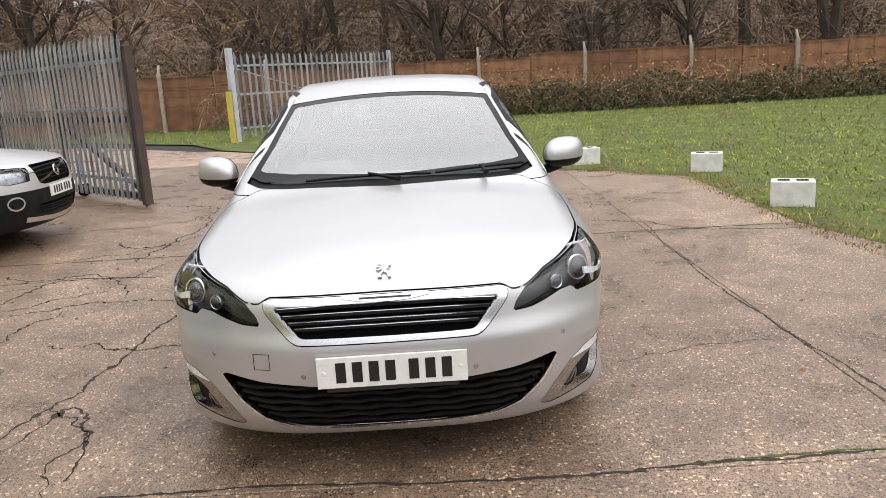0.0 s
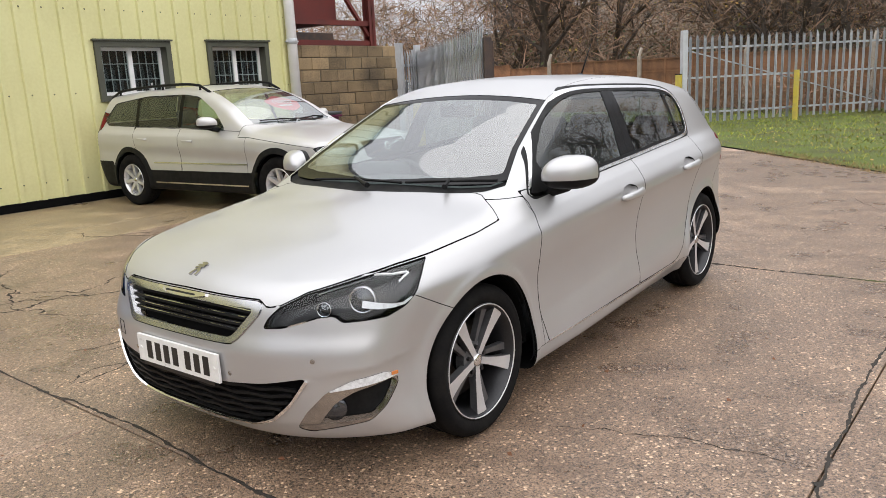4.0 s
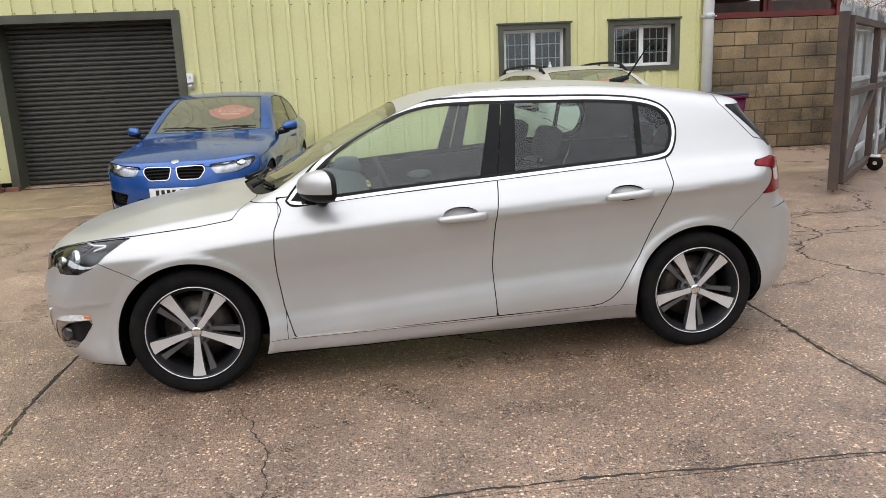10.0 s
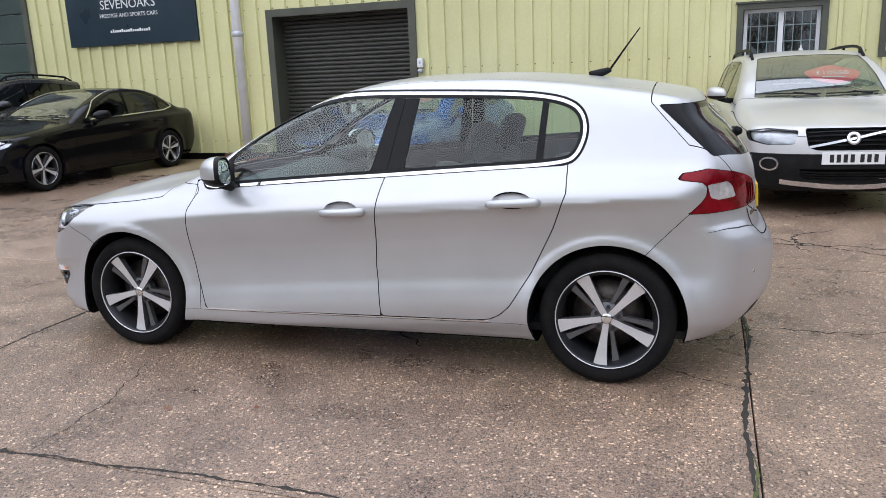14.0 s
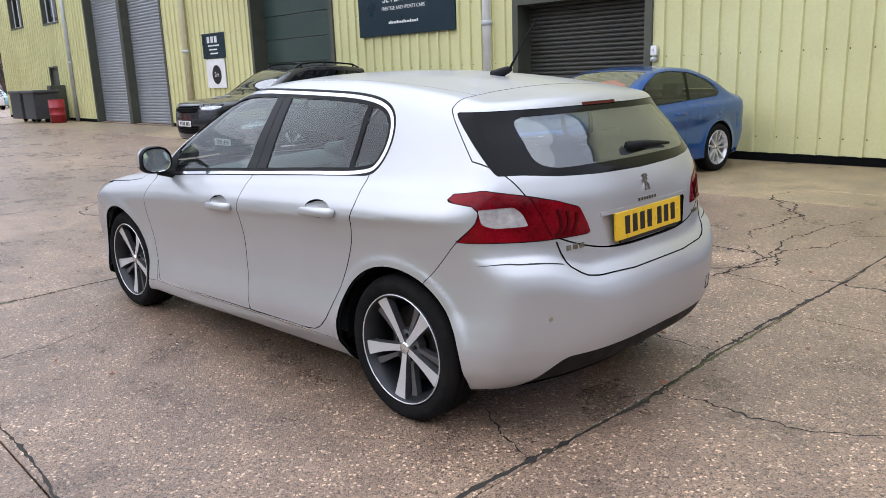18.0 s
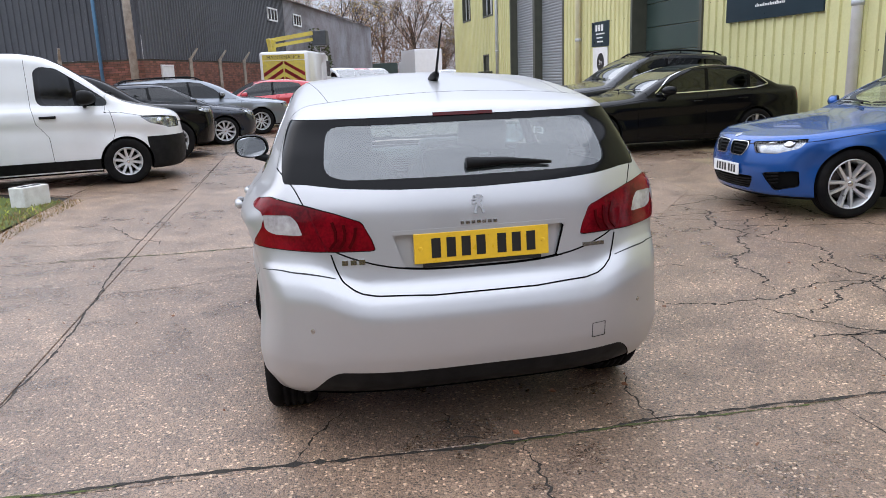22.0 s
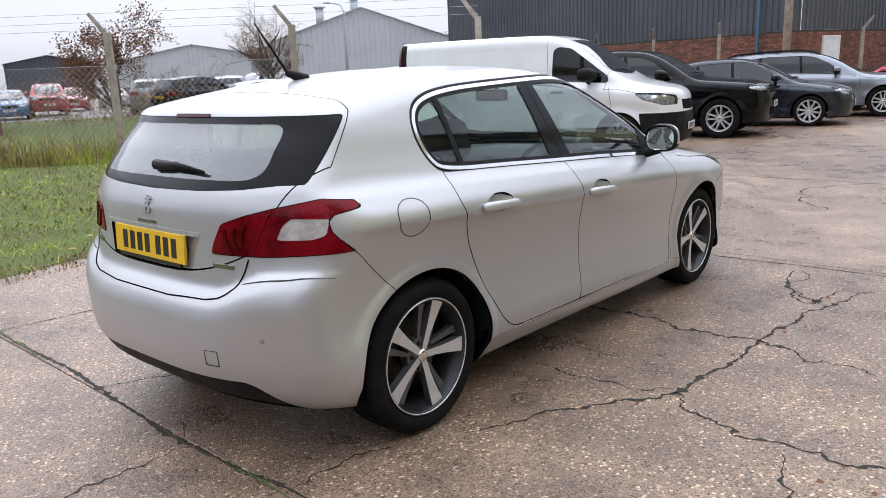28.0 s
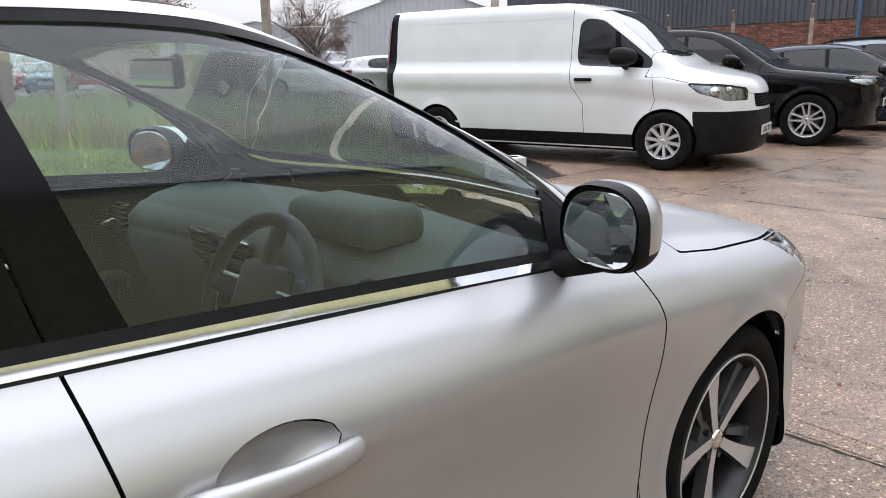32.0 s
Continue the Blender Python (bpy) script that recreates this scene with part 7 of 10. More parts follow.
def shutter(name, y0, y1, z1, mt, inset, label, pitch=0.075, surround=0.13):
    d = tagged(new(name), label, "shutter", kind="structure")
    bm = bmesh.new()
    frame_bars(bm, y0, y1, 0.0, z1, surround, HX - inset, HX + 0.05, False)
    part("door_surround", bm, M_OLIVE, d, "dark olive steel surround")
    xi = HX - inset + 0.04
    n = int(z1 / pitch)
    bm0 = bmesh.new()
    prof = [(0.0, 0.0), (0.022, pitch * 0.25), (0.026, pitch * 0.5), (0.022, pitch * 0.75), (0.0, pitch * 0.97)]
    lo = [bm0.verts.new((xi + a, y0, b)) for a, b in prof]
    hi = [bm0.verts.new((xi + a, y1, b)) for a, b in prof]
    for i in range(len(prof) - 1):
        bm0.faces.new((lo[i], hi[i], hi[i + 1], lo[i + 1]))
    first = part("slat", bm0, mt, d)
    first.location.z = 0.03
    for i in range(1, n):
        o = new("slat", first.data)
        o.parent = d
        o.location.z = 0.03 + i * pitch
    part("door_backing", bx(xi - 0.05, xi - 0.01, y0, y1, 0, z1), M_UNDER, d)
    return d


shutter("shutter_1", -1.15, 1.48, 2.56, M_SHUT, 0.38, "dark olive roller shutter, closed")
shutter("shutter_2", -22.35, -19.3, 6.1, M_SHUTGREY, 0.30, "tall grey roller shutter, closed", 0.10)
shutter("shutter_3", -19.05, -16.0, 6.1, M_SHUTGREY, 0.30, "tall grey roller shutter, closed", 0.10)
sd = tagged(new("door_1"), "dark green sectional garage door with small windows", "door", kind="structure")
bm = bmesh.new()
frame_bars(bm, -10.45, -6.95, 0.0, 4.2, 0.12, HX - 0.45, HX + 0.05, False)
part("door_surround", bm, M_OLIVE, sd)
for i in range(7):
    bm = bx(HX - 0.42, HX - 0.36, -10.45, -6.95, 0.02 + i * 0.6, 0.605 + i * 0.6, 0.01)
    part("door_panel", bm, M_GREENDOOR, sd)
for i in range(5):
    y = -10.1 + i * 0.66
    bm = bmesh.new()
    frame_bars(bm, y, y + 0.45, 1.37, 1.55, 0.03, HX - 0.365, HX - 0.35)
    part("door_window_frame", bm, M_BLACK, sd)
    part("door_window", bx(HX - 0.362, HX - 0.357, y, y + 0.45, 1.37, 1.55), M_GLOSSBLK, sd)
pd = tagged(new("door_2"), "dark personnel door standing in the hall wall", "door", kind="structure")
part("door_leaf", bx(HX - 0.10, HX - 0.05, -27.2, -26.2, 0, 2.15), M_OLIVE, pd)
bm = bmesh.new()
frame_bars(bm, -27.2, -26.2, 0.0, 2.15, 0.07, HX - 0.12, HX + 0.045, False)
part("door_frame", bm, M_OLIVE, pd)


def downpipe(y, mt, r, z0, label, x=HX + 0.11, z1=TOPZ, joints=(2.3, 4.8)):
    t = thing("downpipe", pose(x, y, 0), label, "pipe")
    bm = bmesh.new()
    tube(bm, [(0, 0, z0), (0, 0, z1)], r, 16)
    part("pipe", bm, mt, t, "", True)
    for z in joints:
        bm = bmesh.new()
        lathe(bm, [(r + 0.001, z - 0.05), (r + 0.012, z - 0.045), (r + 0.012, z + 0.045), (r + 0.001, z + 0.05)], 18, 'Z')
        box(bm, -0.11, -r * 0.6, -0.012, 0.012, z - 0.015, z + 0.015)
        box(bm, -0.02, 0.02, -r - 0.05, r + 0.05, z - 0.012, z + 0.012)
        part("pipe_bracket", bm, M_GALV, t, "", True)
    return t


p1 = downpipe(-1.86, M_WHITEPVC, 0.085, 0.21, "white plastic downpipe with a bracket, ending above loose bricks")
bm = bmesh.new()
lathe(bm, [(0.06, 0.12), (0.06, 0.21)], 14, 'Z')
part("drain_stub", bm, M_RUST, p1)
downpipe(10.33, M_WHITEPVC, 0.09, 0.0, "white downpipe at the corner of the hall", HX + 0.13)
downpipe(-14.25, M_CREAMPVC, 0.09, 0.0, "cream downpipe on the hall wall", HX + 0.13)
downpipe(-24.4, M_GALV, 0.07, 0.0, "grey downpipe beside the tall shutters")
# loose bricks under the first pipe
rnd = random.Random(3)
bm = bx(-0.105, 0.105, -0.05, 0.05, 0.0, 0.065, 0.004)
b0 = part("loose_brick", bm, M_BRICK, None)
tagged(b0, "loose red brick lying under the downpipe", "brick", "loose bricks under the pipe")
b0.matrix_world = pose(HX + 0.17, -2.35, 0.0, 0, 0, 85)
for i in range(9):
    copy_thing(b0, pose(HX + 0.17 + 0.11 * (i // 5), -2.12 + 0.225 * (i % 5), 0.0, 0, 0, 88 + rnd.uniform(-6, 6)))
for i in range(4):
    copy_thing(b0, pose(HX + 0.20, -2.2 + 0.235 * i, 0.065, 0, 0, 90 + rnd.uniform(-8, 8)))
# socket box by the shutter
sb = thing("switch_box", pose(HX + 0.035, 1.68, 1.55), "white switch box with a grey socket on the wall", "switch")
part("switch_body", bx(0, 0.06, -0.05, 0.05, 0.02, 0.17, 0.006), M_WHITEPVC, sb)
part("switch_key", bx(0.06, 0.066, -0.015, 0.015, 0.08, 0.12, 0.002), M_GALV, sb)
bm = bmesh.new()
lathe(bm, [(0.0, 0.09), (0.035, 0.085), (0.04, 0.0)], 14, 'X')
for v in bm.verts:
    v.co += Vector((0, 0, -0.04))
part("socket", bm, M_GALV, sb, "", True)

# signs
ROT = Matrix(((0, 0, 1), (1, 0, 0), (0, 1, 0))).to_4x4()


def on_wall(y, z, x):
    m = ROT.copy()
    m.translation = Vector((x, y, z))
    return m


sg = thing("business_sign", pose(0, 0, 0), "dark teal business sign with white lettering on the hall wall", "sign")
part("sign_board", bx(HX + 0.035, HX + 0.075, -5.78, -2.74, 2.24, 4.0, 0.004), M_SIGN, sg)
words("sign_words", "SEVENOAKS", 0.24, M_SIGNTXT, sg, on_wall(-4.28, 2.99, HX + 0.077), 0.002)
words("sign_words", "PRESTIGE AND SPORTS CARS", 0.105, M_SIGNTXT, sg, on_wall(-4.28, 2.79, HX + 0.077), 0.002)
bm = bmesh.new()
for i in range(18):
    y = -4.75 + i * 0.053
    box(bm, HX + 0.075, HX + 0.078, y, y + 0.038, 2.475, 2.475 + (0.06 if i % 4 == 1 else 0.042))
part("address_bars", bm, M_SIGNTXT, sg, "small white letter-sized bars")
part("logo_shape", bx(HX + 0.075, HX + 0.079, -4.9, -3.7, 3.25, 3.7, 0.0), M_SIGNTXT, sg, "plain white logo shape")
s2 = thing("entrance_sign", pose(0, 0, 0), "small dark sign with white marks by the door", "sign")
part("sign_board", bx(HX + 0.035, HX + 0.06, -13.3, -11.98, 2.04, 2.75, 0.003), M_SIGN, s2)
for i in range(3):
    y = -13.0 + i * 0.22
    part("sign_mark", bx(HX + 0.06, HX + 0.063, y, y + 0.15, 2.48, 2.66), M_SIGNTXT, s2)
for r, (a, b) in enumerate(((-12.95, -12.3), (-12.9, -12.45), (-12.85, -12.4))):
    part("sign_line", bx(HX + 0.06, HX + 0.063, a, b, 2.38 - r * 0.11, 2.42 - r * 0.11), M_SIGNTXT, s2)
s3 = thing("distance_notice", pose(0, 0, 0), "white notice with a black disc under the sign", "notice")
part("notice_board", bx(HX + 0.035, HX + 0.055, -13.2, -12.1, 1.2, 2.02, 0.003), M_WHITEPVC, s3)
bm = bmesh.new()
lathe(bm, [(0.0, HX + 0.059), (0.27, HX + 0.058), (0.27, HX + 0.055)], 28, 'X')
for v in bm.verts:
    v.co += Vector((0, -12.6, 1.58))
part("notice_disc", bm, M_INK, s3)
words("notice_words", "2m", 0.2, M_SIGNTXT, s3, on_wall(-12.6, 1.58, HX + 0.06), 0.002)

# ---- block wall, red steel frame, bin ----
bw = tagged(new("wall_blocks"), "old stained concrete block wall", "wall", kind="structure")
part("mortar_core", bx(HX - 0.20, HX - 0.012, 10.44, 13.26, 0, 2.19), M_MORTAR, bw)
bm = bx(-0.22, 0, 0.006, 0.434, 0.005, 0.22, 0.012)
b0 = part("block", bm, M_BLOCK, bw)
half = part("block", bx(-0.22, 0, 0.006, 0.206, 0.005, 0.22, 0.012), M_BLOCK, bw)
rnd = random.Random(8)
b0.location = (HX, 10.44, 0)
half.location = (HX, 10.44, 0.225)
for r in range(10):
    y = 10.44 + (0.2 if r % 2 else 0.0)
    while y < 13.1:
        if y + 0.434 > 13.3:
            o = new("block", half.data)
        else:
            o = new("block", b0.data)
        o.parent = bw
        o.location = (HX + rnd.uniform(-0.008, 0.010), y, r * 0.225)
        y += 0.44
    if r % 2:
        o = new("block", half.data)
        o.parent = bw
        o.location = (HX, 10.44, r * 0.225)
part("wall_return", bx(HX - 7, HX - 0.2, 13.06, 13.26, 0, 2.2), M_BLOCK, bw)
rf = thing("steel_hopper", pose(0, 0, 0), "oxide red steel hopper on a braced frame behind the block wall", "hopper")
part("hopper_body", bx(-11.6, -9.6, 10.6, 12.55, 2.75, 6.0, 0.03), M_REDSTEEL, rf)
for x, y in ((-9.35, 13.25), (-9.35, 10.62), (-11.9, 13.25), (-11.9, 10.62)):
    bm = bmesh.new()
    box(bm, x - 0.09, x + 0.09, y - 0.012, y + 0.012, 0, 6)
    box(bm, x - 0.09, x - 0.07, y - 0.09, y + 0.09, 0, 6)
    box(bm, x + 0.07, x + 0.09, y - 0.09, y + 0.09, 0, 6)
    part("frame_post", bm, M_REDSTEEL, rf)
for z in (2.35, 2.75):
    part("frame_rail", bx(-9.44, -9.30, 10.6, 13.3, z - 0.05, z + 0.05), M_REDSTEEL, rf)
bm = bmesh.new()
tube(bm, [(-9.36, 13.2, 2.5), (-9.36, 11.9, 4.1)], 0.05, 4)
part("frame_brace", bm, M_REDSTEEL, rf)
part("hopper_chute", bx(-12.9, -12.5, 10.5, 15.2, 0.0, 2.85, 0.02), M_RUST, rf, "dark rusty steel plate behind the wall")
part("hopper_floor", bx(-11.8, -9.5, 10.7, 13.1, 2.3, 2.34), M_RUST, rf)
bn = thing("wheelie_bin", pose(-8.12, 10.47, 0, 0, 0, -8), "burgundy plastic wheelie bin by the block wall", "bin")
bm = bmesh.new()
a = [(-0.22, -0.22), (0.22, -0.22), (0.22, 0.22), (-0.22, 0.22)]
lo = [bm.verts.new((x, y, 0.05)) for x, y in a]
hi = [bm.verts.new((x * 1.28, y * 1.28, 0.98)) for x, y in a]
bm.faces.new(lo[::-1])
bm.faces.new(hi)
for i in range(4):
    j = (i + 1) % 4
    bm.faces.new((lo[i], lo[j], hi[j], hi[i]))
bmesh.ops.bevel(bm, geom=bm.edges[:], offset=0.03, segments=2, affect='EDGES')
part("bin_body", bm, M_BIN, bn, "", True)
part("bin_rim", bx(-0.31, 0.31, -0.31, 0.31, 0.94, 0.985, 0.012), M_BIN, bn)
part("bin_lid", bx(-0.30, 0.32, -0.31, 0.31, 0.988, 1.04, 0.02), M_GREYBIN, bn, "black lid")
bm = bmesh.new()
tube(bm, [(-0.36, -0.25, 0.99), (-0.36, 0.25, 0.99)], 0.016, 8)
part("bin_handle", bm, M_BIN, bn)
for s in (-1, 1):
    bm = bmesh.new()
    lathe(bm, [(0.0, -0.03), (0.1, -0.03), (0.1, 0.03), (0.0, 0.03)], 18, 'Y')
    w = part("bin_wheel", bm, M_RUBBER, bn)
    w.location = (-0.2, s * 0.24, 0.1)
bm = bmesh.new()
lathe(bm, [(0.0, 0.0), (0.045, 0.0), (0.045, -0.012)], 18, 'X')
for v in bm.verts:
    v.co += Vector((0.276, -0.09, 0.66))
part("bin_mark", bm, M_SIGNTXT, bn, "round white printed mark")
for i, (a, b, z) in enumerate(((-0.02, 0.14, 0.655), (-0.12, 0.10, 0.60), (-0.12, 0.13, 0.575))):
    part("bin_line", bx(0.252, 0.268 + 0.006 * (z > 0.62), a, b, z, z + 0.016), M_SIGNTXT, bn)


# ---- palisade gates ----
def pales(name, a, b, label, n, tall=2.35, frame_end=True, lean=0.0):
    """A gate leaf from the hinge a to the free end b."""
    A, B = Vector((*a, 0)), Vector((*b, 0))
    d = B - A
    L = d.length
    ang = math.degrees(math.atan2(d.y, d.x))
    g = thing(name, pose(a[0], a[1], 0, 0, 0, ang), label, "gate")
    bm = bmesh.new()
    w, t = 0.042, 0.006
    # W-section pale with a split point
    prof = [(-w, 0.0), (-w * 0.5, 0.016), (0, 0.004), (w * 0.5, 0.016), (w, 0.0)]
    lo = [bm.verts.new((x, y, 0.10)) for x, y in prof]
    hi = [bm.verts.new((x, y, tall - 0.14)) for x, y in prof]
    for i in range(4):
        bm.faces.new((lo[i], lo[i + 1], hi[i + 1], hi[i]))
    tips = [bm.verts.new((x, 0.025, tall - z)) for x, z in ((-w * 0.7, 0.03), (0.0, 0.0), (w * 0.7, 0.03))]
    bm.faces.new((hi[0], hi[1], tips[0]))
    bm.faces.new((hi[1], hi[2], tips[1]))
    bm.faces.new((hi[2], hi[3], tips[1]))
    bm.faces.new((hi[3], hi[4], tips[2]))
    bmesh.ops.solidify(bm, geom=bm.faces[:], thickness=0.003)
    first = None
    for i in range(n):
        x = L * (i + 0.5) / n
        if first is None:
            first = part("pale", bm, M_GALV, g)
            o = first
        else:
            o = new("pale", first.data)
            o.parent = g
        o.location = (x, -0.03, 0)
    for z in (0.35, 1.25, tall - 0.35):
        part("rail", bx(0, L, 0.0, 0.045, z - 0.025, z + 0.025), M_GALV, g)
    part("end_post", bx(L - 0.05, L + 0.05, -0.02, 0.08, 0.05, 2.0 if lean else tall), M_RUST if frame_end else M_GALV, g, "dark steel end post")
    part("hinge_post", bx(-0.12, 0.02, -0.06, 0.08, 0.0, tall + 0.1), M_GALV, g)
    if lean:
        # square-tube frame on the back, with two braces and a castor
        for x in (0.08, 2.3, 4.7, L - 0.09):
            part("frame_post", bx(x - 0.04, x + 0.04, 0.047, 0.127, 0.12, 1.96, 0.006), M_RUST, g, "rusty square-tube post")
        for z in (0.14, 1.12, 1.92):
            part("frame_rail", bx(0.1, L - 0.1, 0.05, 0.124, z - 0.04, z + 0.04, 0.006), M_RUST, g, "rusty square-tube rail")
        for x0, x1 in ((2.35, 0.15), (4.75, L - 0.15)):
            bm = bmesh.new()
            tube(bm, [(x0, 0.087, 1.08), (x1, 0.087, 0.2)], 0.045, 4)
            part("brace", bm, M_RUST, g, "rusty diagonal brace")
        bm = bmesh.new()
        tube(bm, [(4.9, 0.2, 0.62), (4.9, 0.2, 0.2)], 0.02, 8)
        jack = part("castor_jack", bm, M_GALV, g, "grey jockey-wheel stem")
        bm = bmesh.new()
        lathe(bm, [(0.03, -0.03), (0.09, -0.028), (0.1, -0.015), (0.1, 0.015), (0.09, 0.028), (0.03, 0.03)], 20, 'X')
        for q in bm.verts:
            q.co += Vector((4.9, 0.2, 0.1))
        part("castor_wheel", bm, M_RUBBER, jack, "black castor wheel", True)
        part("castor_fork", bx(4.86, 4.94, 0.14, 0.26, 0.18, 0.215, 0.01), M_WHITEPVC, jack)
    else:
        bm = bmesh.new()
        tube(bm, [(0.05, 0.03, tall - 0.4), (L - 0.05, 0.03, 0.3)], 0.02, 4)
        part("brace", bm, M_GALV, g)
    bm = bmesh.new()
    tube(bm, [(L - 0.05, 0.03, 0.4), (L - 0.05, 0.03, 0.02)], 0.015, 6)
    part("drop_bolt", bm, M_RUST, g)
    return g


leaf = pales("palisade_gate", (-9.0, 14.35), (-3.72, 9.55), "grey galvanised palisade gate leaf in a rusty steel frame, standing open", 46, 2.2, True, 7.1)
pales("palisade_gate", (-8.62, 13.36), (-9.0, 14.3), "short fixed length of grey palisade beside the block wall", 6, 2.2, False)
pales("palisade_gate", (-5.3, 20.7), (-1.4, 25.6), "grey galvanised palisade gate leaf, standing open on the grass", 30, 2.35, False)
yp = thing("gate_post", pose(-5.42, 20.55, 0), "worn yellow steel gate post", "post")
part("post_shaft", bx(-0.07, 0.07, -0.07, 0.07, 0, 1.35, 0.01), M_YELLOW, yp)
part("post_cap", bx(-0.075, 0.075, -0.075, 0.075, 1.35, 1.37, 0.004), M_BLACK, yp)
yp2 = thing("gate_post", pose(-3.2, 23.1, 0), "worn yellow steel gate post", "post")
part("post_shaft", bx(-0.06, 0.06, -0.06, 0.06, 0, 1.3, 0.01), M_YELLOW, yp2)
part("post_cap", bx(-0.065, 0.065, -0.065, 0.065, 1.3, 1.32, 0.004), M_YELLOW, yp2)
gp = thing("gate_post", pose(-8.45, 13.75, 0), "short worn yellow post beside the block wall", "post")
part("post_shaft", bx(-0.13, 0.13, -0.13, 0.13, 0, 1.05, 0.012), M_YELLOW, gp)
part("post_cap", bx(-0.135, 0.135, -0.135, 0.135, 1.05, 1.07, 0.004), M_RUST, gp)

# ---- timber fence with cranked posts ----
fence = tagged(new("boundary_fence"), "brown timber panel fence between tall concrete posts", "fence", kind="structure")
FX0, FX1, FY = -17.0, 33.0, 27.4
bm = bmesh.new()
box(bm, -0.06, 0.06, -0.06, 0.06, 0, 2.05, 0.008)
tube(bm, [(0, 0, 2.0), (0, 0.0, 2.05), (0.0, 0.16, 2.32)], 0.055, 4)
post0 = part("fence_post", bm, M_POSTC, fence)
bm = bmesh.new()
for i in range(11):
    box(bm, 0.03, 1.82, -0.012 - 0.010 * (i % 2), 0.006 - 0.010 * (i % 2), 0.02 + i * 0.165, 0.19 + i * 0.165)
panel0 = part("fence_panel", bm, M_FENCE, fence)
bm = bmesh.new()
box(bm, 0.0, 0.045, -0.05, 0.02, 0, 1.9)
box(bm, 0.9, 0.945, -0.05, 0.02, 0, 1.9)
box(bm, 0.0, 1.85, -0.045, 0.0, 1.84, 1.88)
box(bm, 0.0, 1.85, -0.03, 0.0, 1.42, 1.45)
bat0 = part("fence_batten", bm, M_FENCE, fence)
k, x = 0, FX0
rnd = random.Random(2)
while x < FX1:
    zj = rnd.uniform(-0.10, 0.08) + 0.22
    for src, nm in ((panel0, "fence_panel"), (bat0, "fence_batten")):
        o = src if k == 0 else new(nm, src.data)
        o.parent = fence
        o.location = (x, FY + rnd.uniform(-0.03, 0.03) * 0, zj - 0.15)
    if k % 2 == 0:
        o = post0 if k == 0 else new("fence_post", post0.data)
        o.parent = fence
        o.location = (x, FY - 0.12, 0)
    x += 1.86
    k += 1


# ---- the other vehicles ----
def body_spec(L, W, H, axles, r, top, front, rear, belt, floor=0.2, plan=None, tumble=0.33, nose=(0.32, 3.2), tail=(0.25, 3.2), arch=None, crown=0.08, k_side=0.08, k_end=0.06, flare=0.012):
    hw = W / 2
    plan = plan or [(-0.2, hw - 0.16), (0.3, hw - 0.10), (0.75, hw - 0.05), (1.3, hw - 0.035), (L - 1.3, hw - 0.035), (L - 0.5, hw - 0.07), (L, hw - 0.13)]
    t = tumble
    sect = [(-1.0, -0.06), (-0.75, 0.0), (-0.5, 0.012), (-0.35, 0.006), (-0.2, 0.030), (-0.1, 0.02), (-0.02, -0.035), (0.05, -0.065), (0.25, -0.065 - 0.2 * t), (0.5, -0.065 - 0.5 * t), (0.9, -0.065 - 1.0 * t)]
    return dict(len=L, wide=hw + 0.03, high=H + 0.02, floor=floor, axles=axles, arch=arch or r + 0.035, wheel_r=r, flare=flare, top=top, front=front, rear=rear, belt=belt, plan=plan, sect=sect, crown=crown,
                nose=(nose[0], nose[1], hw - 0.04), tail=(tail[0], tail[1], hw - 0.06), k_side=k_side, k_end=k_end)


